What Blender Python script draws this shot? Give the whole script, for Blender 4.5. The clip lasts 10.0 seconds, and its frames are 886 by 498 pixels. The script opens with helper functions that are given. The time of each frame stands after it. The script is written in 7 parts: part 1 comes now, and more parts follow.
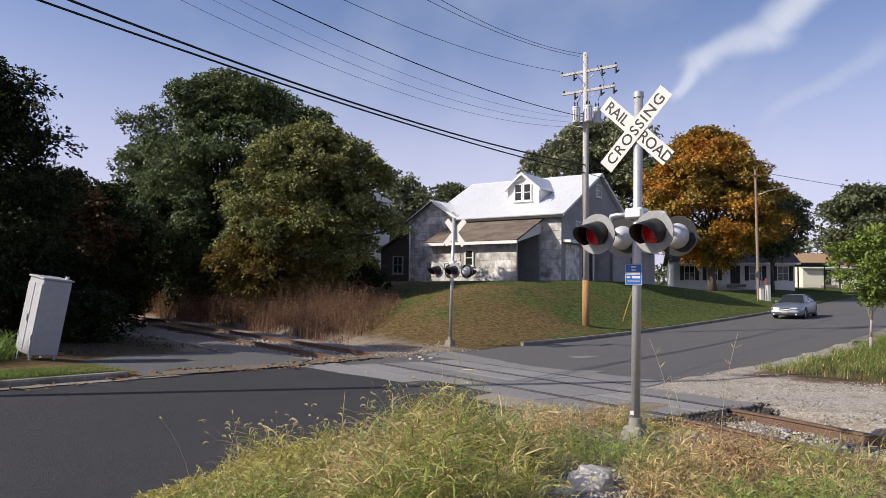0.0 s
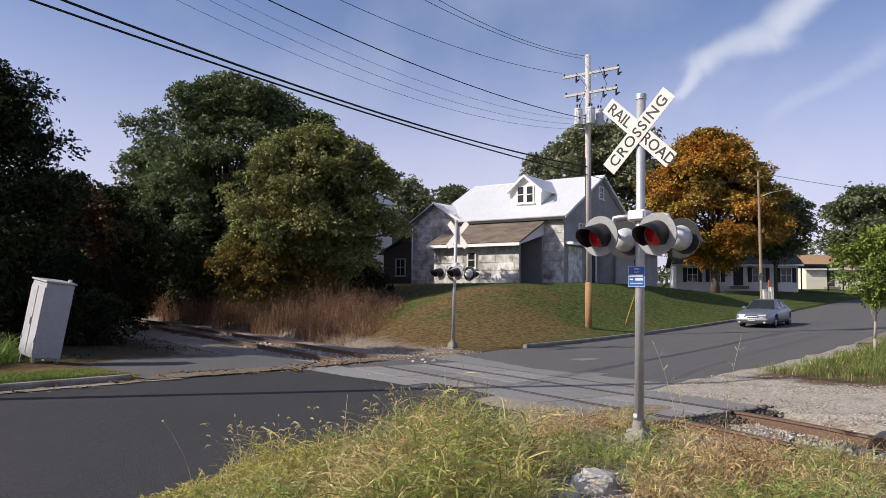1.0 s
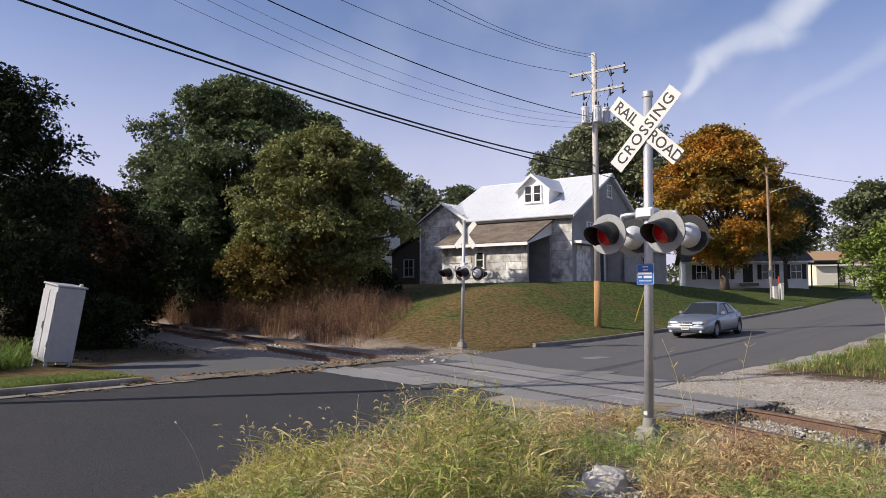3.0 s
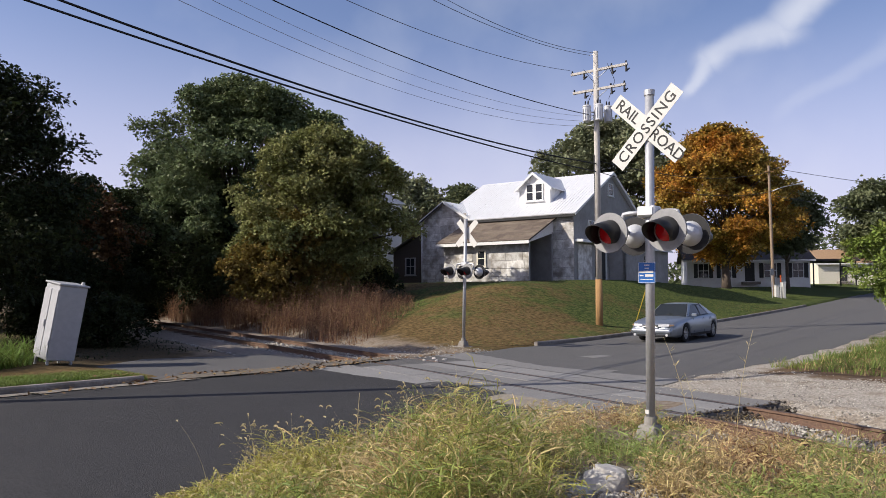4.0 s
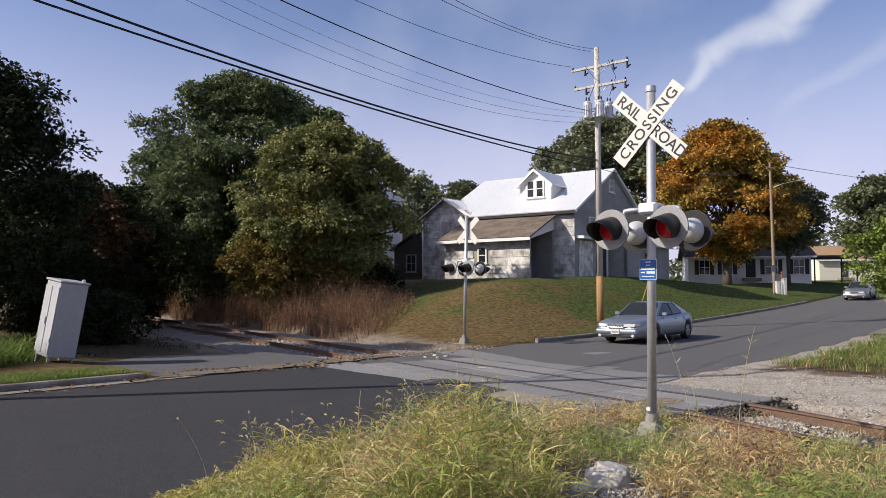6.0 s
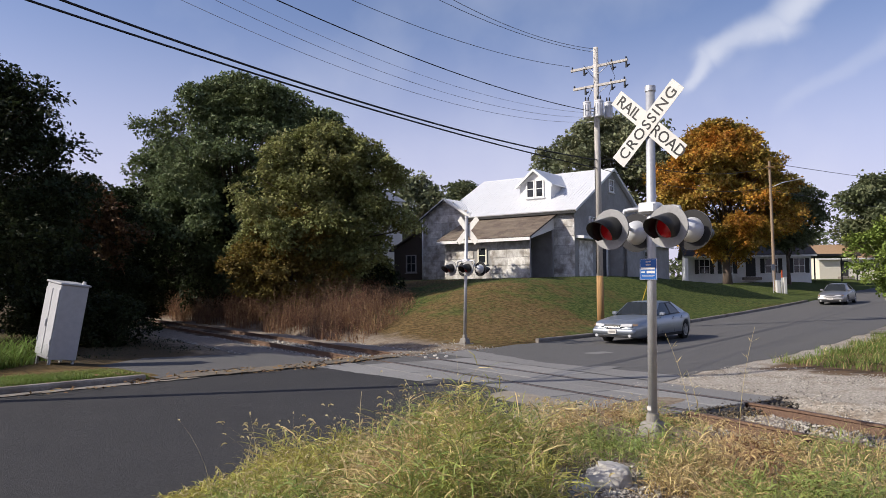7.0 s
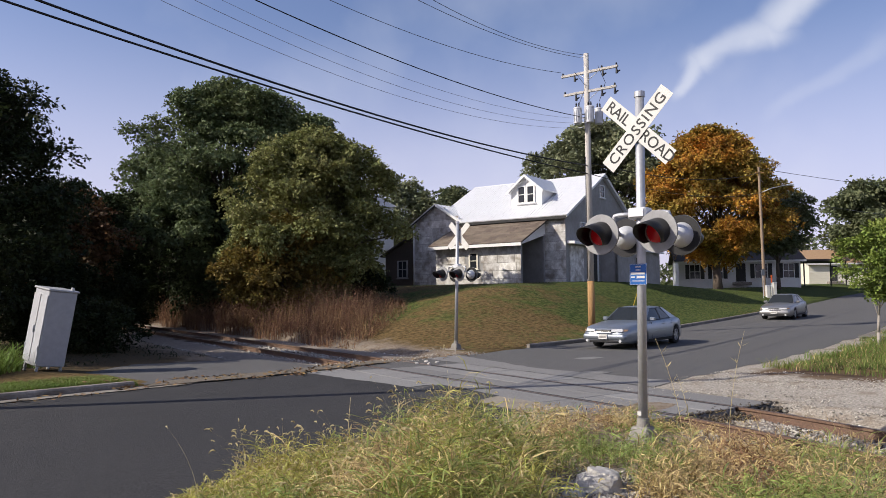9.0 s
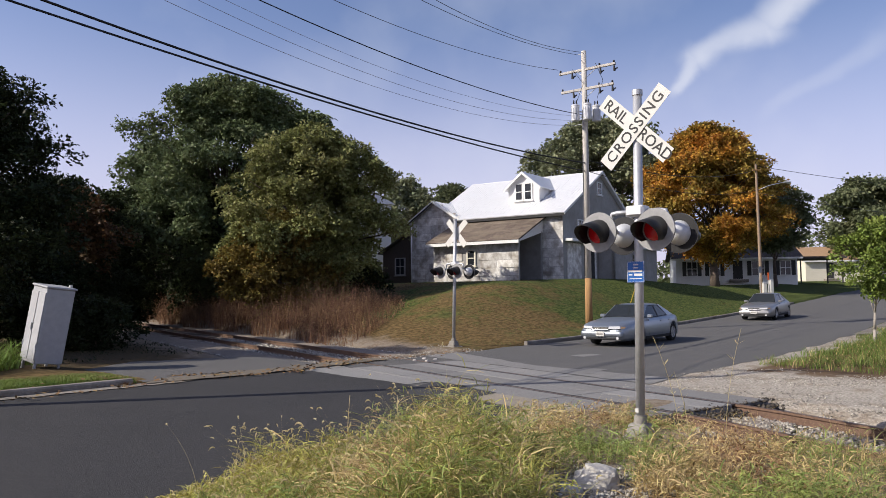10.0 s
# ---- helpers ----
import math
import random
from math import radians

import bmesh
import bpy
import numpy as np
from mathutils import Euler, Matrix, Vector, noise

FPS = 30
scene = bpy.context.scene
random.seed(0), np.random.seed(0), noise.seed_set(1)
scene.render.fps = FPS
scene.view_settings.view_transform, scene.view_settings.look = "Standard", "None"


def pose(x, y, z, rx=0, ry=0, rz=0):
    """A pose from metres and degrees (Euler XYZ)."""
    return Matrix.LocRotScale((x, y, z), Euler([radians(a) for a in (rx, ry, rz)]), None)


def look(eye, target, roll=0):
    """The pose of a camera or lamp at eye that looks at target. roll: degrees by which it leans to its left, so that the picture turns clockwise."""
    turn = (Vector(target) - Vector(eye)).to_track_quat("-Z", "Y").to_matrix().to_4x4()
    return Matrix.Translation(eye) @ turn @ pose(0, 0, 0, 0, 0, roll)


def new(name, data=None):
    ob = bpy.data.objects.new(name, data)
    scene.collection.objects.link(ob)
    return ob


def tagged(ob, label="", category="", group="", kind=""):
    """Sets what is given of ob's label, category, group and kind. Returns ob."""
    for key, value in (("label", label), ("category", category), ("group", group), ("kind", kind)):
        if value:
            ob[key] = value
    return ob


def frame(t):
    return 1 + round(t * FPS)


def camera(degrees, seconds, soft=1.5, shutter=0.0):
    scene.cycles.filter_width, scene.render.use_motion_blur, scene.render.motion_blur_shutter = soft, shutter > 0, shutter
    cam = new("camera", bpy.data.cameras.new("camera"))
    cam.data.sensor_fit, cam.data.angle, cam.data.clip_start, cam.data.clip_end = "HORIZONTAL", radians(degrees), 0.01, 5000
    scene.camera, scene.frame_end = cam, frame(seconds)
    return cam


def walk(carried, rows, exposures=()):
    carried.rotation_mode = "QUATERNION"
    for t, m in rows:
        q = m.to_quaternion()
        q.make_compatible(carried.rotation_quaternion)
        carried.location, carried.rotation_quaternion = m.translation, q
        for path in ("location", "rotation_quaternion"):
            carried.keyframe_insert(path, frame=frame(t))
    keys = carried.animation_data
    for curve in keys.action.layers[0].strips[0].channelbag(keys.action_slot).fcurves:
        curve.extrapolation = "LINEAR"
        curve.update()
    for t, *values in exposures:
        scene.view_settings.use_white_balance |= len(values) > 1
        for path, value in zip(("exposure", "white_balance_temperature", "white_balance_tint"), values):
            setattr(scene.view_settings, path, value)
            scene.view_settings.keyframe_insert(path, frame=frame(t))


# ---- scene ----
cam = camera(62.0, 10.0, soft=0.65)
PATH = [
    (0, (-0.012, -0.016, 1.88), (0.0, 1.98, 1.997), 0.6),
    (0.5, (-0.009, -0.003, 1.882), (-0.002, 1.993, 2.002), 0.5),
    (1, (-0.011, -0.001, 1.884), (-0.006, 1.995, 2.007), 0.5),
    (1.5, (-0.013, -0.016, 1.884), (-0.013, 1.981, 2.008), 0.5),
    (2, (-0.021, -0.029, 1.877), (-0.025, 1.967, 2.0), 0.4),
    (2.5, (-0.019, -0.031, 1.877), (-0.031, 1.965, 2.001), -0.0),
    (4, (-0.013, -0.029, 1.876), (-0.034, 1.968, 1.996), -0.1),
    (4.5, (-0.014, -0.022, 1.88), (-0.037, 1.974, 1.995), -0.1),
    (5, (-0.013, -0.011, 1.878), (-0.035, 1.986, 1.992), -0.2),
    (5.5, (-0.013, -0.005, 1.881), (-0.035, 1.992, 1.992), -0.1),
    (7, (-0.018, -0.016, 1.883), (-0.041, 1.98, 1.995), -0.4),
    (7.5, (-0.014, -0.001, 1.885), (-0.03, 1.996, 2.003), -0.5),
    (8, (-0.011, -0.007, 1.885), (-0.02, 1.989, 2.009), -0.6),
    (8.5, (-0.013, -0.01, 1.884), (-0.016, 1.986, 2.011), -0.5),
    (9, (0.0, -0.002, 1.88), (0.0, 1.995, 2.007), -0.5),
    (9.5, (-0.009, -0.013, 1.88), (-0.002, 1.983, 2.002), -0.5),
    (10, (-0.012, -0.032, 1.887), (-0.005, 1.964, 2.006), -0.5),
]
walk(cam, [(t, look(eye, target, roll)) for t, eye, target, roll in PATH])

# ---- light ----
SUN_AZ, SUN_EL = radians(256), radians(34.5)
world = bpy.data.worlds.new("sky")
scene.world = world
world.use_nodes = True


def make_sky():
    nt = world.node_tree
    nt.nodes.clear()
    N, L = nt.nodes.new, nt.links.new
    out, bg = N("ShaderNodeOutputWorld"), N("ShaderNodeBackground")
    sky = N("ShaderNodeTexSky")
    sky.sky_type, sky.sun_disc = "NISHITA", False
    sky.sun_elevation, sky.sun_rotation = SUN_EL, SUN_AZ
    sky.air_density, sky.dust_density, sky.ozone_density = 1.0, 1.6, 2.2
    bg.inputs["Strength"].default_value = 0.098
    tc = N("ShaderNodeTexCoord")
    # high thin cloud: a long streak with ragged edges and a fainter wisp
    sep = N("ShaderNodeSeparateXYZ")
    L(tc.outputs["Generated"], sep.inputs[0])

    def m(op, a, b=None, c=None):
        n = N("ShaderNodeMath")
        n.operation = op
        for i, v in enumerate((a, b, c)):
            if v is None:
                continue
            if isinstance(v, (int, float)):
                n.inputs[i].default_value = v
            else:
                L(v, n.inputs[i])
        return n.outputs[0]

    az = m("DIVIDE", sep.outputs[0], sep.outputs[1])
    hor = m("SQRT", m("ADD", m("MULTIPLY", sep.outputs[0], sep.outputs[0]), m("MULTIPLY", sep.outputs[1], sep.outputs[1])))
    el = m("DIVIDE", sep.outputs[2], sep.outputs[1])
    nz = N("ShaderNodeTexNoise")
    nz.inputs["Scale"].default_value, nz.inputs["Detail"].default_value = 13.0, 6.0
    L(tc.outputs["Generated"], nz.inputs["Vector"])
    nz2 = N("ShaderNodeTexNoise")
    nz2.inputs["Scale"].default_value, nz2.inputs["Detail"].default_value = 5.0, 5.0
    L(tc.outputs["Generated"], nz2.inputs["Vector"])
    wob = m("MULTIPLY", m("SUBTRACT", nz.outputs[0], 0.5), 0.035)

    def streak(x0, y0, x1, y1, w0, w1, gain):
        ln = math.hypot(x1 - x0, y1 - y0)
        ux, uy = (x1 - x0) / ln, (y1 - y0) / ln
        dx, dy = m("SUBTRACT", az, x0), m("SUBTRACT", el, y0)
        along = m("ADD", m("MULTIPLY", dx, ux), m("MULTIPLY", dy, uy))
        across = m("ABSOLUTE", m("ADD", m("SUBTRACT", m("MULTIPLY", dy, ux), m("MULTIPLY", dx, uy)), wob))
        t = m("DIVIDE", along, ln)
        w = m("ADD", w0, m("MULTIPLY", t, w1 - w0))
        body = N("ShaderNodeMapRange")
        body.interpolation_type = "SMOOTHERSTEP"
        L(m("DIVIDE", across, w), body.inputs[0])
        body.inputs[1].default_value, body.inputs[2].default_value = 1.0, 0.0
        body.inputs[3].default_value, body.inputs[4].default_value = 0.0, 1.0
        ends = N("ShaderNodeMapRange")
        ends.interpolation_type = "SMOOTHSTEP"
        L(t, ends.inputs[0])
        ends.inputs[1].default_value, ends.inputs[2].default_value = -0.15, 0.2
        ends2 = N("ShaderNodeMapRange")
        L(t, ends2.inputs[0])
        ends2.inputs[1].default_value, ends2.inputs[2].default_value = 1.3, 0.95
        return m("MULTIPLY", m("MULTIPLY", m("MULTIPLY", body.outputs[0], ends.outputs[0]), ends2.outputs[0]), gain)

    c = m("MAXIMUM", streak(0.322, 0.268, 0.352, 0.325, 0.012, 0.024, 0.42), streak(0.340, 0.318, 0.46, 0.366, 0.024, 0.034, 0.5))
    c = m("MAXIMUM", c, streak(0.435, 0.352, 0.60, 0.50, 0.030, 0.046, 0.54))
    c = m("MAXIMUM", c, streak(0.45, 0.245, 0.60, 0.335, 0.014, 0.024, 0.13))
    haze = N("ShaderNodeMapRange")
    L(nz2.outputs[0], haze.inputs[0])
    haze.inputs[1].default_value, haze.inputs[2].default_value, haze.inputs[4].default_value = 0.45, 0.8, 0.22
    c = m("MINIMUM", m("ADD", m("MULTIPLY", c, m("ADD", 0.55, m("MULTIPLY", nz.outputs[0], 0.9))), haze.outputs[0]), 0.8)
    # milky haze low over the land
    low = N("ShaderNodeMapRange")
    low.interpolation_type = "SMOOTHSTEP"
    L(m("DIVIDE", sep.outputs[2], hor), low.inputs[0])
    low.inputs[1].default_value, low.inputs[2].default_value = 0.40, 0.03
    low.inputs[3].default_value, low.inputs[4].default_value = 0.0, 0.72
    milky = N("ShaderNodeMixRGB")
    L(low.outputs[0], milky.inputs[0])
    L(sky.outputs[0], milky.inputs[1])
    milky.inputs[2].default_value = (5.8, 5.9, 6.7, 1)
    warm = N("ShaderNodeMixRGB")
    warm.blend_type = "MULTIPLY"
    warm.inputs[0].default_value = 1.0
    warm.inputs[2].default_value = (1.05, 0.97, 1.12, 1)
    L(milky.outputs[0], warm.inputs[1])
    mix = N("ShaderNodeMixRGB")
    L(c, mix.inputs[0])
    L(warm.outputs[0], mix.inputs[1])
    mix.inputs[2].default_value = (7.0, 7.1, 7.6, 1)
    L(mix.outputs[0], bg.inputs[0])
    L(bg.outputs[0], out.inputs[0])


make_sky()
sun = new("sun", bpy.data.lights.new("sun", "SUN"))
sun.data.energy, sun.data.angle, sun.data.color = 4.3, radians(0.55), (1.0, 0.92, 0.8)
sun.matrix_world = look((0, 0, 0), (-math.sin(SUN_AZ) * math.cos(SUN_EL), -math.cos(SUN_AZ) * math.cos(SUN_EL), -math.sin(SUN_EL)))
scene.view_settings.exposure = 0.4


# ---- materials ----
def material(name, base, base2=None, scale=8.0, rough=0.8, metal=0.0, bump=0.1, bump_scale=None, big=0.0, big_scale=0.6, big_col=None,
             island=0.0, per_object=0.0, translucent=0.0, spec=0.3, stretch=None, coat=0.0):
    """A surface with grain, larger stains and relief, at real-world size."""
    mat = bpy.data.materials.new(name)
    mat.use_nodes = True
    nt = mat.node_tree
    N, L = nt.nodes.new, nt.links.new
    b = nt.nodes["Principled BSDF"]
    out = nt.nodes["Material Output"]
    b.inputs["Roughness"].default_value, b.inputs["Metallic"].default_value = rough, metal
    b.inputs["Specular IOR Level"].default_value = spec
    b.inputs["Coat Weight"].default_value = coat
    b.inputs["Coat Roughness"].default_value = 0.06
    tc = N("ShaderNodeTexCoord")
    vec = tc.outputs["Object"]
    if stretch:
        mp = N("ShaderNodeMapping")
        mp.inputs["Scale"].default_value = stretch
        L(vec, mp.inputs[0])
        vec = mp.outputs[0]
    n1 = N("ShaderNodeTexNoise")
    n1.inputs["Scale"].default_value, n1.inputs["Detail"].default_value = scale, 6.0
    n1.inputs["Roughness"].default_value = 0.65
    L(vec, n1.inputs["Vector"])
    r1 = N("ShaderNodeMapRange")
    r1.inputs[1].default_value, r1.inputs[2].default_value = 0.3, 0.7
    L(n1.outputs[0], r1.inputs[0])
    mix = N("ShaderNodeMixRGB")
    base2 = base2 or tuple(v * 0.72 for v in base)
    mix.inputs[1].default_value, mix.inputs[2].default_value = (*base, 1), (*base2, 1)
    L(r1.outputs[0], mix.inputs[0])
    col = mix.outputs[0]
    if big:
        n2 = N("ShaderNodeTexNoise")
        n2.inputs["Scale"].default_value, n2.inputs["Detail"].default_value = big_scale, 4.0
        L(vec, n2.inputs["Vector"])
        r2 = N("ShaderNodeMapRange")
        r2.inputs[1].default_value, r2.inputs[2].default_value, r2.inputs[4].default_value = 0.42, 0.68, big
        L(n2.outputs[0], r2.inputs[0])
        mb = N("ShaderNodeMixRGB")
        mb.inputs[2].default_value = (*(big_col or tuple(v * 0.5 for v in base)), 1)
        L(r2.outputs[0], mb.inputs[0])
        L(col, mb.inputs[1])
        col = mb.outputs[0]
    if island or per_object:
        hs = N("ShaderNodeHueSaturation")
        src = N("ShaderNodeNewGeometry").outputs["Random Per Island"] if island else N("ShaderNodeObjectInfo").outputs["Random"]
        amount = island or per_object
        rv = N("ShaderNodeMapRange")
        rv.inputs[3].default_value, rv.inputs[4].default_value = 1 - amount, 1 + amount
        L(src, rv.inputs[0])
        L(rv.outputs[0], hs.inputs["Value"])
        rh = N("ShaderNodeMapRange")
        rh.inputs[3].default_value, rh.inputs[4].default_value = 0.5 - amount * 0.04, 0.5 + amount * 0.04
        L(src, rh.inputs[0])
        L(rh.outputs[0], hs.inputs["Hue"])
        L(col, hs.inputs["Color"])
        col = hs.outputs[0]
    L(col, b.inputs["Base Color"])
    if bump:
        n3 = N("ShaderNodeTexNoise")
        n3.inputs["Scale"].default_value, n3.inputs["Detail"].default_value = bump_scale or scale * 3, 5.0
        L(vec, n3.inputs["Vector"])
        bm_ = N("ShaderNodeBump")
        bm_.inputs["Strength"].default_value, bm_.inputs["Distance"].default_value = bump, 0.03
        L(n3.outputs[0], bm_.inputs["Height"])
        L(bm_.outputs[0], b.inputs["Normal"])
    if translucent:
        tr = N("ShaderNodeBsdfTranslucent")
        L(col, tr.inputs[0])
        ms = N("ShaderNodeMixShader")
        ms.inputs[0].default_value = translucent
        L(b.outputs[0], ms.inputs[1])
        L(tr.outputs[0], ms.inputs[2])
        L(ms.outputs[0], out.inputs[0])
    return mat


def leafy(name, a, b2, c=None, amount=0.3, c_amount=0.4, c_scale=0.35):
    return material(name, a, b2, scale=1.3, rough=0.55, bump=0, big=c_amount if c else 0.0, big_scale=c_scale, big_col=c, island=amount, translucent=0.22, spec=0.15)


def glass_mat(name, tint, rough=0.05):
    """Dark window glass: what lies behind it is too dim to see."""
    mat = bpy.data.materials.new(name)
    mat.use_nodes = True
    b = mat.node_tree.nodes["Principled BSDF"]
    b.inputs["Base Color"].default_value = (*tint, 1)
    b.inputs["Roughness"].default_value, b.inputs["Specular IOR Level"].default_value = rough, 0.45
    return mat


def lens_mat(name, base, glow=0.0):
    mat = bpy.data.materials.new(name)
    mat.use_nodes = True
    b = mat.node_tree.nodes["Principled BSDF"]
    b.inputs["Base Color"].default_value = (*base, 1)
    b.inputs["Roughness"].default_value = 0.18
    b.inputs["Coat Weight"].default_value = 0.4
    b.inputs["Emission Color"].default_value = (*base, 1)
    b.inputs["Emission Strength"].default_value = glow
    return mat


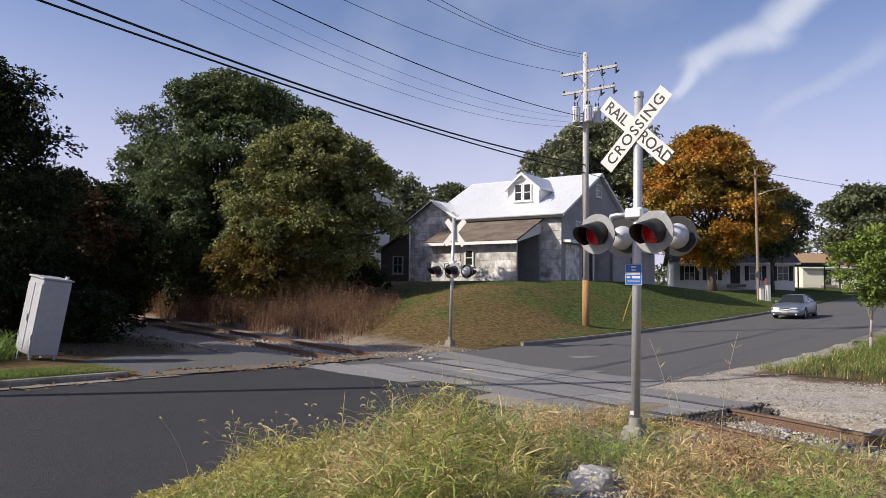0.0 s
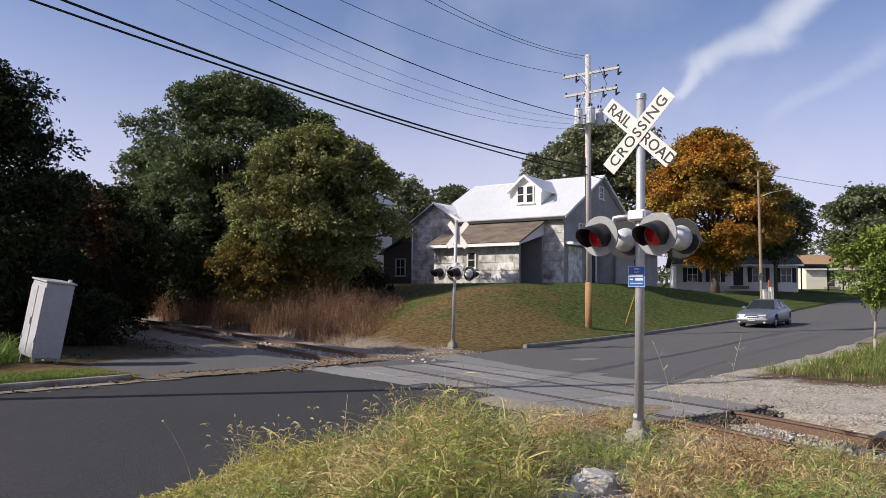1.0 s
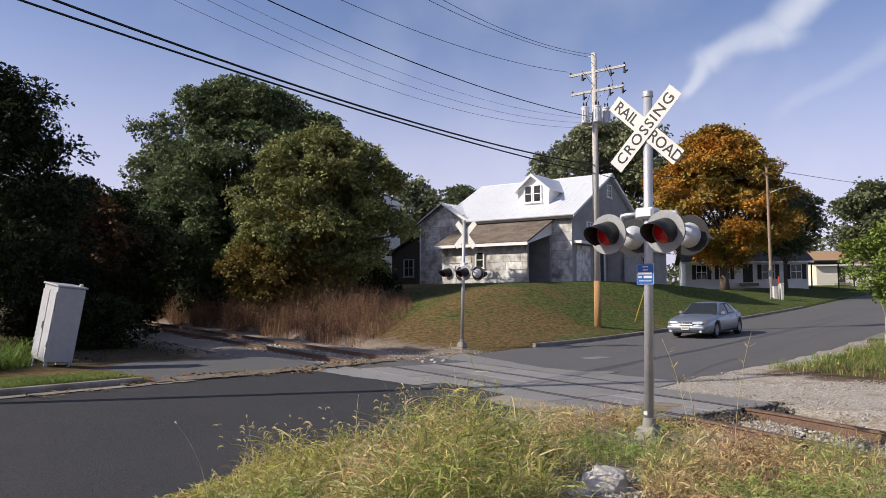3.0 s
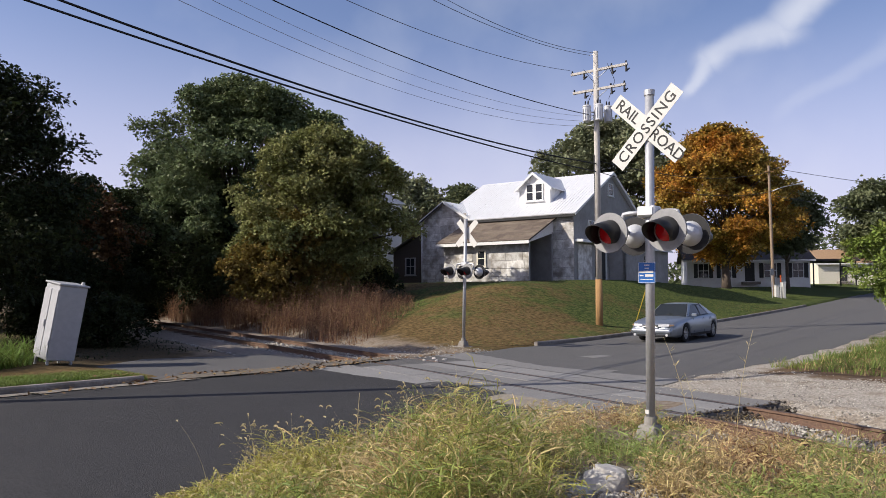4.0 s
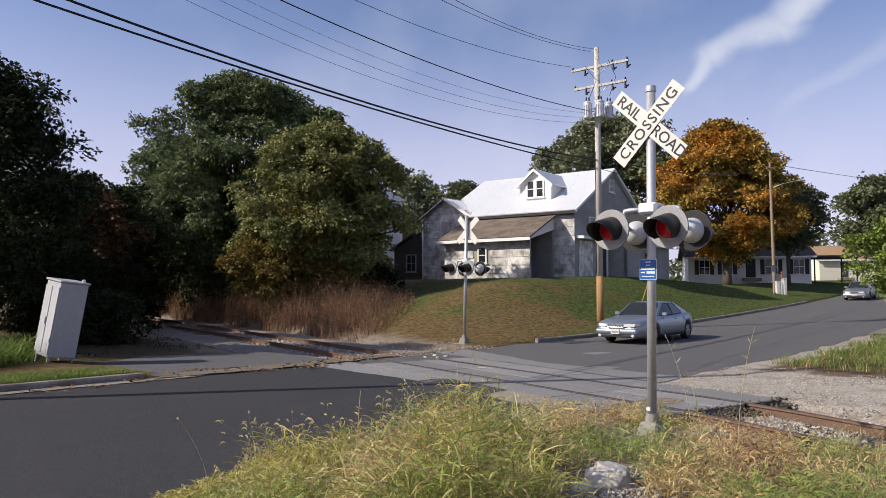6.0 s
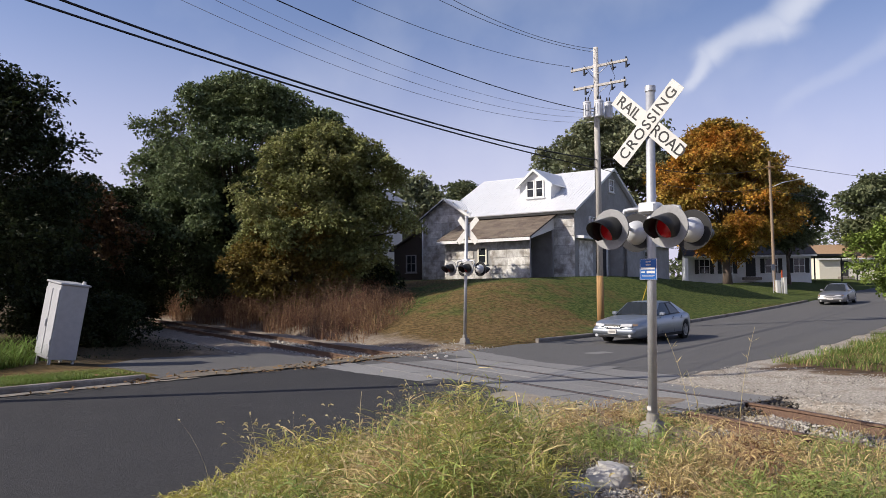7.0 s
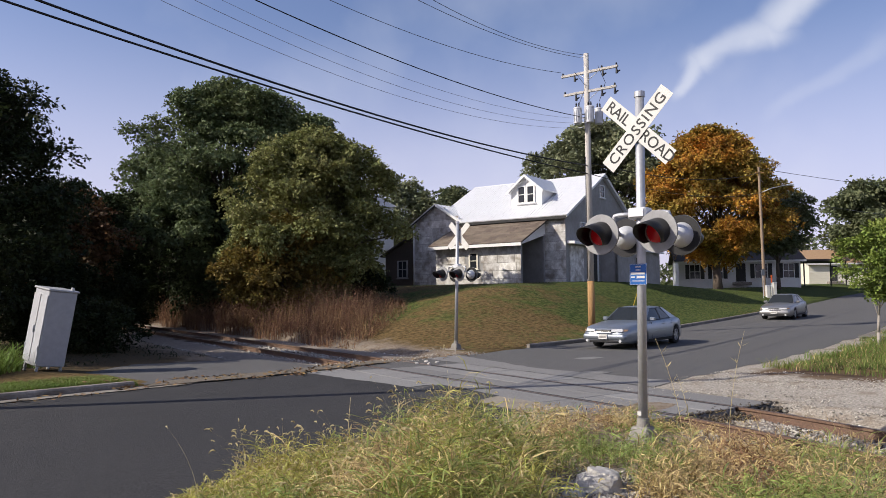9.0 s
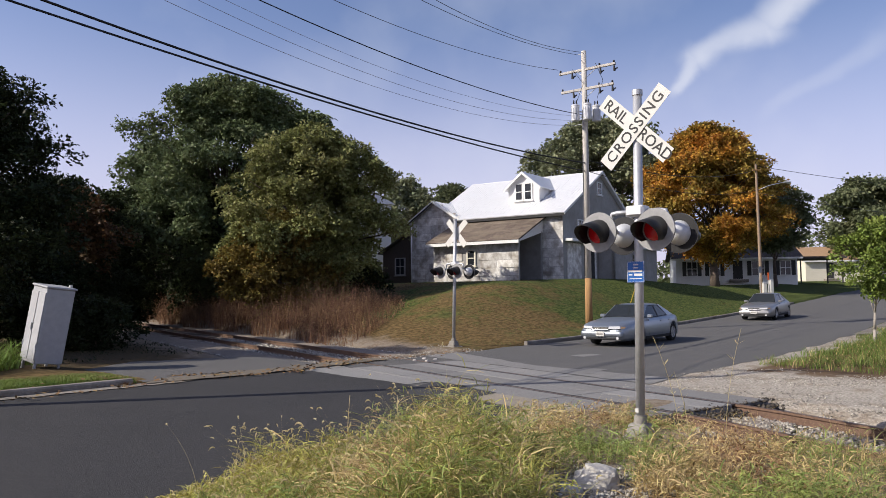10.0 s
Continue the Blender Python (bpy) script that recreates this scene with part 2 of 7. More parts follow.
M = dict(
    asphalt=material("asphalt", (0.135, 0.132, 0.13), (0.068, 0.067, 0.068), 45, 0.9, bump=0.5, bump_scale=120, big=0.5, big_scale=0.5, big_col=(0.1, 0.098, 0.096)),
    asphalt_new=material("newer_asphalt", (0.068, 0.067, 0.069), (0.012, 0.012, 0.014), 45, 0.88, bump=0.7, bump_scale=110, big=0.6, big_scale=0.6, big_col=(0.032, 0.032, 0.034)),
    dirt=material("packed_dirt", (0.3, 0.27, 0.22), (0.2, 0.175, 0.14), 14, 0.95, bump=0.5, bump_scale=50, big=0.5, big_scale=0.8, big_col=(0.16, 0.13, 0.1)),
    grit=material("brown_grit", (0.2, 0.175, 0.14), (0.1, 0.085, 0.065), 14, 0.95, bump=0.6, bump_scale=50, big=0.5, big_scale=1.4, big_col=(0.13, 0.11, 0.09)),
    asphalt_patch=material("asphalt_patch", (0.23, 0.225, 0.22), (0.15, 0.148, 0.145), 30, 0.9, bump=0.35, bump_scale=90, big=0.5, big_scale=0.9, big_col=(0.2, 0.2, 0.2), per_object=0.15),
    asphalt_dark=material("asphalt_dark", (0.035, 0.035, 0.038), (0.055, 0.055, 0.057), 30, 0.9, bump=0.3, bump_scale=90),
    concrete=material("concrete", (0.3, 0.275, 0.24), (0.17, 0.15, 0.13), 14, 0.9, bump=0.35, bump_scale=60, big=0.75, big_scale=1.6, big_col=(0.12, 0.1, 0.08)),
    ballast=material("ballast", (0.3, 0.26, 0.22), (0.15, 0.12, 0.095), 9, 0.95, bump=0.8, bump_scale=30, big=0.5, big_scale=0.5, big_col=(0.2, 0.17, 0.14)),
    stones=material("stones", (0.4, 0.37, 0.33), (0.26, 0.235, 0.2), 12, 0.9, bump=0.3, island=0.5),
    rust=material("rust", (0.2, 0.125, 0.085), (0.1, 0.062, 0.045), 20, 0.8, bump=0.3, big=0.5, big_scale=2, big_col=(0.08, 0.05, 0.04)),
    rail_top=material("rail_top", (0.24, 0.17, 0.13), (0.15, 0.09, 0.06), 12, 0.45, 0.6, bump=0.1),
    tie=material("tie", (0.11, 0.085, 0.065), (0.06, 0.05, 0.04), 18, 0.9, bump=0.6, stretch=(1, 6, 6), per_object=0.3),
    galv=material("galvanised_steel", (0.52, 0.53, 0.55), (0.42, 0.43, 0.45), 14, 0.5, 0.55, bump=0.05, big=0.35, big_scale=2.5, big_col=(0.36, 0.36, 0.37)),
    alu=material("painted_aluminium", (0.66, 0.67, 0.69), (0.56, 0.57, 0.59), 16, 0.45, 0.25, bump=0.04, big=0.3, big_scale=5, big_col=(0.42, 0.42, 0.43)),
    disc=material("target_disc_grey", (0.31, 0.31, 0.31), (0.25, 0.25, 0.25), 20, 0.6, bump=0.04, big=0.4, big_scale=6, big_col=(0.2, 0.2, 0.2)),
    black=material("black_paint", (0.018, 0.018, 0.02), (0.012, 0.012, 0.013), 20, 0.45, bump=0.03),
    sign_white=material("sign_white", (0.6, 0.59, 0.56), (0.54, 0.53, 0.5), 9, 0.5, bump=0.02, big=0.3, big_scale=4, big_col=(0.46, 0.45, 0.42)),
    blue=material("sign_blue", (0.012, 0.1, 0.36), (0.01, 0.085, 0.3), 20, 0.4, bump=0),
    # unlit lens: slight emission stands in for sunlight on the red glass
    red_lens=lens_mat("red_lens", (0.36, 0.007, 0.012), 0.07),
    wood_pole=material("pole_wood", (0.56, 0.54, 0.51), (0.42, 0.4, 0.37), 10, 0.9, bump=0.4, stretch=(6, 6, 0.5), big=0.4, big_scale=2.2, big_col=(0.3, 0.26, 0.22)),
    pole_new=material("pole_wood_amber", (0.45, 0.27, 0.12), (0.3, 0.17, 0.07), 10, 0.9, bump=0.4, stretch=(6, 6, 0.5), big=0.4, big_scale=2.2, big_col=(0.15, 0.09, 0.05)),
    pole_brown=material("pole_wood_brown", (0.32, 0.24, 0.17), (0.2, 0.145, 0.1), 10, 0.9, bump=0.4, stretch=(6, 6, 0.5)),
    wire=material("wire_black", (0.012, 0.012, 0.013), None, 20, 0.6, bump=0),
    wire_faint=material("wire_weathered", (0.3, 0.3, 0.33), None, 20, 0.5, bump=0),
    wire_thin=material("wire_grey", (0.09, 0.09, 0.1), None, 20, 0.5, bump=0),
    cabinet=material("cabinet_silver", (0.42, 0.425, 0.44), (0.35, 0.355, 0.37), 6, 0.5, 0.15, bump=0.03, big=0.25, big_scale=1.4, big_col=(0.45, 0.45, 0.45)),
    metal_roof=material("white_metal_roof", (0.7, 0.71, 0.73), (0.63, 0.64, 0.66), 3, 0.4, 0.1, bump=0.03, big=0.35, big_scale=0.5, big_col=(0.62, 0.62, 0.62)),
    siding=material("pressed_metal_siding", (0.72, 0.71, 0.69), (0.42, 0.4, 0.37), 4.5, 0.6, 0.05, bump=0.4, bump_scale=9, big=0.85, big_scale=1.8, big_col=(0.2, 0.17, 0.14), per_object=0.22),
    wall_grey=material("weathered_grey_wall", (0.34, 0.335, 0.33), (0.25, 0.245, 0.24), 2.5, 0.7, bump=0.1, big=0.5, big_scale=0.5, big_col=(0.19, 0.175, 0.16)),
    white_paint=material("white_paint", (0.78, 0.78, 0.77), (0.7, 0.7, 0.69), 6, 0.6, bump=0.05, big=0.25, big_scale=1.2, big_col=(0.58, 0.57, 0.54)),
    cream=material("cream_siding", (0.72, 0.68, 0.58), (0.66, 0.62, 0.52), 6, 0.6, bump=0.05),
    shingle=material("brown_shingle", (0.17, 0.13, 0.1), (0.1, 0.08, 0.065), 9, 0.9, bump=0.4, big=0.5, big_scale=0.7, big_col=(0.22, 0.18, 0.14), per_object=0.2),
    tan_roof=material("tan_shingle", (0.36, 0.24, 0.15), (0.27, 0.18, 0.11), 6, 0.9, bump=0.3),
    dark_roof=material("dark_shingle", (0.08, 0.065, 0.06), (0.055, 0.05, 0.045), 6, 0.9, bump=0.3),
    dark_in=material("dark_interior", (0.05, 0.05, 0.05), None, 5, 0.9, bump=0),
    glass=glass_mat("window_glass", (0.02, 0.023, 0.028)),
    car_glass=glass_mat("car_glass", (0.02, 0.023, 0.024), 0.05),
    bark=material("bark", (0.13, 0.1, 0.08), (0.07, 0.055, 0.045), 9, 0.95, bump=0.8, stretch=(2, 2, 0.5)),
    young_bark=material("young_bark", (0.36, 0.33, 0.29), (0.26, 0.23, 0.2), 12, 0.9, bump=0.3),
    # leaves of the left thicket, its deep shade put into the colour
    leaf_shaded=leafy("leaf_shaded", (0.028, 0.039, 0.014), (0.016, 0.025, 0.01), (0.046, 0.048, 0.017), 0.4),
    leaf_blue=leafy("leaf_blue_green", (0.155, 0.19, 0.092), (0.095, 0.13, 0.06), (0.18, 0.2, 0.09), 0.4),
    leaf_maple=leafy("leaf_maple", (0.25, 0.255, 0.095), (0.14, 0.16, 0.058), (0.31, 0.28, 0.11), 0.45),
    leaf_yellow=leafy("leaf_yellowing", (0.24, 0.165, 0.045), (0.15, 0.12, 0.035), (0.11, 0.12, 0.035), 0.35),
    leaf_orange=leafy("leaf_orange", (0.19, 0.18, 0.045), (0.36, 0.215, 0.045), (0.58, 0.23, 0.035), 0.45, 0.72, 0.3),
    leaf_young=leafy("leaf_young", (0.2, 0.27, 0.06), (0.12, 0.18, 0.04), (0.24, 0.24, 0.05), 0.25),
    leaf_far=leafy("leaf_far", (0.16, 0.18, 0.095), (0.1, 0.125, 0.065), (0.19, 0.185, 0.09), 0.35),
    leaf_sage=leafy("leaf_sage", (0.23, 0.245, 0.145), (0.15, 0.175, 0.1), (0.27, 0.26, 0.14), 0.35),
    leaf_russet=leafy("leaf_russet", (0.13, 0.068, 0.03), (0.08, 0.045, 0.022), (0.08, 0.075, 0.03), 0.3),
    grass_green=material("grass_green", (0.42, 0.42, 0.11), (0.2, 0.24, 0.06), 2, 0.6, bump=0, big=0.7, big_scale=0.9, big_col=(0.5, 0.41, 0.11), island=0.5, translucent=0.3),
    grass_lush=material("grass_lush", (0.27, 0.33, 0.09), (0.15, 0.2, 0.05), 2, 0.5, bump=0, big=0.5, big_scale=0.9, big_col=(0.3, 0.32, 0.08), island=0.45, translucent=0.3),
    weed_russet=material("weed_russet", (0.3, 0.16, 0.085), (0.18, 0.095, 0.05), 2, 0.8, bump=0, island=0.45, translucent=0.2),
    grass_dry=material("grass_dry", (0.56, 0.44, 0.22), (0.42, 0.31, 0.14), 2, 0.7, bump=0, big=0.5, big_scale=0.8, big_col=(0.34, 0.21, 0.1), island=0.45, translucent=0.25),
    seed=material("seed_head", (0.62, 0.54, 0.32), (0.5, 0.42, 0.22), 2, 0.8, bump=0, island=0.25, translucent=0.45),
    weed=material("weed_brown", (0.24, 0.125, 0.075), (0.12, 0.07, 0.048), 2, 0.9, bump=0, big=0.6, big_scale=0.6, big_col=(0.26, 0.16, 0.085), island=0.5, translucent=0.15),
    cast=material("weathered_cast_iron", (0.3, 0.285, 0.26), (0.2, 0.19, 0.17), 14, 0.85, 0.1, bump=0.3, big=0.5, big_scale=4, big_col=(0.16, 0.13, 0.1)),
    verge=material("verge_green", (0.17, 0.24, 0.05), (0.1, 0.16, 0.03), 2, 0.6, bump=0, big=0.5, big_scale=0.9, big_col=(0.25, 0.24, 0.08), island=0.3, translucent=0.3),
    rubble=material("broken_asphalt", (0.1, 0.085, 0.07), (0.05, 0.045, 0.04), 14, 0.95, bump=0.4, island=0.4),
    lawn_blade=material("lawn_blade", (0.1, 0.13, 0.032), (0.05, 0.08, 0.02), 0.7, 0.6, bump=0, big=0.5, big_scale=0.3, big_col=(0.18, 0.15, 0.05), island=0.55, translucent=0.25),
    lawn_straw=material("lawn_straw", (0.19, 0.128, 0.06), (0.12, 0.08, 0.038), 0.7, 0.7, bump=0, island=0.4, translucent=0.2),
    rock=material("pale_rock", (0.64, 0.61, 0.56), (0.47, 0.44, 0.39), 7, 0.9, bump=0.5, big=0.5, big_scale=2.5, big_col=(0.26, 0.23, 0.2)),
    litter=material("leaf_litter", (0.24, 0.15, 0.07), (0.15, 0.09, 0.045), 5, 0.9, bump=0, island=0.4),
    car_silver=material("car_paint_silver_blue", (0.29, 0.32, 0.36), (0.28, 0.31, 0.35), 200, 0.36, 0.75, bump=0, coat=0.35),
    car_grey=material("car_paint_silver", (0.33, 0.325, 0.32), (0.32, 0.315, 0.31), 200, 0.36, 0.75, bump=0, coat=0.35),
    car_trim=material("car_trim", (0.03, 0.03, 0.032), None, 30, 0.5, bump=0),
    tyre=material("tyre_rubber", (0.018, 0.018, 0.018), None, 30, 0.85, bump=0.1),
    rim=material("alloy_rim", (0.5, 0.5, 0.52), (0.42, 0.42, 0.44), 20, 0.35, 0.8, bump=0),
    headlamp=glass_mat("headlamp", (0.5, 0.51, 0.52), 0.15),
    amber=lens_mat("amber_lens", (0.36, 0.24, 0.14)),
    orange_paint=material("orange_paint", (0.7, 0.13, 0.03), None, 20, 0.6, bump=0),
)


# ---- helpers of the scene ----
def mesh_from(name, verts, faces, mat, smooth=False):
    me = bpy.data.meshes.new(name)
    me.from_pydata([tuple(v) for v in verts], [], [tuple(f) for f in faces])
    me.materials.append(mat)
    if smooth:
        me.polygons.foreach_set("use_smooth", [True] * len(me.polygons))
    me.update()
    return me


def quads_mesh(name, pts, mat):
    """Many loose four-cornered pieces in one mesh; pts is an array (n, 4, 3)."""
    n = len(pts)
    me = bpy.data.meshes.new(name)
    me.vertices.add(n * 4)
    me.vertices.foreach_set("co", np.ascontiguousarray(pts, dtype=np.float32).reshape(-1))
    me.loops.add(n * 4)
    me.loops.foreach_set("vertex_index", np.arange(n * 4, dtype=np.int32))
    me.polygons.add(n)
    me.polygons.foreach_set("loop_start", np.arange(n, dtype=np.int32) * 4)
    me.polygons.foreach_set("loop_total", np.full(n, 4, dtype=np.int32))
    me.materials.append(mat)
    me.update(calc_edges=True)
    return me


def thing(name, m=None, label="", category="", group="", kind=""):
    ob = new(name)
    ob.empty_display_size = 0.1
    if m is not None:
        ob.matrix_basis = m
    return tagged(ob, label, category, group, kind)


def part(name, bm, mat, parent=None, label="", smooth=False):
    """Links a bmesh or a mesh as one mesh object under a thing or a part."""
    if isinstance(bm, bpy.types.Mesh):
        me = bm
    else:
        me = bpy.data.meshes.new(name)
        bm.normal_update()
        bm.to_mesh(me)
        bm.free()
        me.materials.append(mat)
        if smooth:
            me.polygons.foreach_set("use_smooth", [True] * len(me.polygons))
    ob = new(name, me)
    ob.parent = parent
    return tagged(ob, label)


def box(bm, c, size, m=None, bevel=0.0, segments=1):
    r = bmesh.ops.create_cube(bm, size=1.0)
    vs = r["verts"]
    bmesh.ops.scale(bm, vec=size, verts=vs)
    bmesh.ops.translate(bm, vec=c, verts=vs)
    if bevel:
        es = list({e for v in vs for e in v.link_edges})
        rb = bmesh.ops.bevel(bm, geom=es, offset=bevel, segments=segments, affect="EDGES", profile=0.5)
        vs = list({v for v in rb["verts"]} | {v for v in vs if v.is_valid})
    if m is not None:
        bmesh.ops.transform(bm, matrix=m, verts=vs)
    return vs


def boxm(c, size, bevel=0.0, m=None, segments=1):
    bm = bmesh.new()
    box(bm, c, size, m, bevel, segments)
    return bm


def cyl(bm, a, b, r0, r1=None, seg=16, caps=True):
    a, b = Vector(a), Vector(b)
    r1 = r0 if r1 is None else r1
    ln = (b - a).length
    m = Matrix.Translation((a + b) / 2) @ (b - a).to_track_quat("Z", "Y").to_matrix().to_4x4()
    return bmesh.ops.create_cone(bm, cap_ends=caps, segments=seg, radius1=r0, radius2=r1, depth=ln, matrix=m)["verts"]


def cylm(a, b, r0, r1=None, seg=16, caps=True):
    bm = bmesh.new()
    cyl(bm, a, b, r0, r1, seg, caps)
    return bm


def lathe(bm, profile, m, seg=24):
    """Turns (radius, height) pairs round the z axis, then places the result by m."""
    rings = []
    for r, h in profile:
        rings.append([bm.verts.new(m @ Vector((r * math.cos(2 * math.pi * i / seg), r * math.sin(2 * math.pi * i / seg), h))) for i in range(seg)])
    for a, b in zip(rings, rings[1:]):
        for i in range(seg):
            bm.faces.new((a[i], a[(i + 1) % seg], b[(i + 1) % seg], b[i]))
    return rings


def prism(bm, poly, thick):
    """A slab: the polygon (3D points in one plane) given a thickness along the vector thick."""
    t = Vector(thick)
    a = [bm.verts.new(Vector(p)) for p in poly]
    b = [bm.verts.new(Vector(p) + t) for p in poly]
    n = len(a)
    bm.faces.new(a)
    bm.faces.new(b[::-1])
    for i in range(n):
        bm.faces.new((a[i], b[i], b[(i + 1) % n], a[(i + 1) % n]))
    bmesh.ops.recalc_face_normals(bm, faces=bm.faces)


def prismm(poly, thick):
    bm = bmesh.new()
    prism(bm, poly, thick)
    return bm


def tube(name, points, radius, mat, parent=None, seg=6):
    """A round bar along a chain of points."""
    bm = bmesh.new()
    pts = [Vector(p) for p in points]
    rings = []
    for i, p in enumerate(pts):
        d = (pts[min(i + 1, len(pts) - 1)] - pts[max(i - 1, 0)]).normalized()
        q = d.to_track_quat("Z", "Y").to_matrix()
        r = radius if isinstance(radius, (int, float)) else radius[i]
        rings.append([bm.verts.new(p + q @ Vector((r * math.cos(2 * math.pi * k / seg), r * math.sin(2 * math.pi * k / seg), 0))) for k in range(seg)])
    for a, b in zip(rings, rings[1:]):
        for k in range(seg):
            bm.faces.new((a[k], a[(k + 1) % seg], b[(k + 1) % seg], b[k]))
    bm.faces.new(rings[0][::-1])
    bm.faces.new(rings[-1])
    return part(name, bm, mat, parent, smooth=True)


def text_mesh(name, words, size, mat, parent, m, width=0.0):
    cu = bpy.data.curves.new(name, "FONT")
    cu.body, cu.size, cu.extrude, cu.offset = words, size, 0.0008, size * 0.011
    cu.align_x, cu.align_y = "CENTER", "CENTER"
    cu.resolution_u = 3
    if width:
        cu.space_character = width
    tmp = bpy.data.objects.new(name, cu)
    scene.collection.objects.link(tmp)
    bpy.context.view_layer.update()
    me = bpy.data.meshes.new_from_object(tmp)
    bpy.data.objects.remove(tmp)
    me.materials.clear()
    me.materials.append(mat)
    ob = part(name, me, mat, parent)
    ob.matrix_basis = m
    return ob


# ---- the lie of the land ----
DX, DY = 0.673, 0.740           # along the road, away to the right
TX, TY = -0.549, 0.836          # along the track, away to the left
P_NEAR, P_FAR = 7.2, 15.35      # the road's edges, across
TRACK = 10.05                   # the track's centre line: x * 0.836 + y * 0.549


def bend(s):
    """How far the road swings to its far side beyond the crossing."""
    v = np.clip(np.asarray(s, float), -60, 160) - 25.0
    return 0.063 * (np.sqrt(v * v + 25) + v) / 2


def sp(x, y):
    s = x * DX + y * DY
    return s, -x * DY + y * DX - bend(s)


def xy(s, p):
    p = p + bend(s)
    return s * DX - p * DY, s * DY + p * DX


def near_edge(s):
    """The road's near edge: it stands further out before the crossing."""
    return P_NEAR - 0.6 * (1 - smooth(6.5, 9.5, s))


def smooth(a, b, v):
    t = np.clip((np.asarray(v, float) - a) / (b - a), 0, 1)
    return t * t * (3 - 2 * t)


def road_z(s):
    v = np.asarray(s, float) - 25.0
    v = (np.sqrt(v * v + 9) + v) / 2
    return 0.016 * v + 0.0003 * np.minimum(v, 50) ** 2 + 0.012 * np.maximum(v - 50, 0)


def land(x, y):
    """Height of the ground at x, y."""
    x, y = np.asarray(x, float), np.asarray(y, float)
    s, p = sp(x, y)
    e = x * 0.836 + y * 0.549 - TRACK
    z = road_z(np.clip(s, -50, 220))
    far = smooth(P_FAR + 0.1, P_FAR + 0.4, p)
    kerbed = np.maximum(smooth(19.5, 22.5, s), 1 - smooth(6.6, 8.4, s))
    z = z + 0.13 * far * kerbed
    amp = 2.25 * (1 - 0.72 * smooth(40, 76, s)) * (1 - smooth(80, 160, s))
    z = z + amp * smooth(2.5, 15, e) * smooth(15.4, 24.0, p)
    off_road = np.maximum(1 - smooth(4.2, 5.6, p), smooth(16.2, 17.2, p))
    z = z - 0.34 * off_road * (1 - smooth(np.where(p < 10, 1.3, 2.2), np.where(p < 10, 1.75, 3.4), np.abs(e)))
    z = z + 0.10 * smooth(2.6, 5.5, e) * (1 - smooth(5.0, 6.8, p)) * (s > 0)
    z = z + 0.12 * (1 - smooth(2.5, 5.5, p)) * (1 - smooth(-6, -2.5, e))
    return z


def land1(x, y):
    return float(land(x, y))


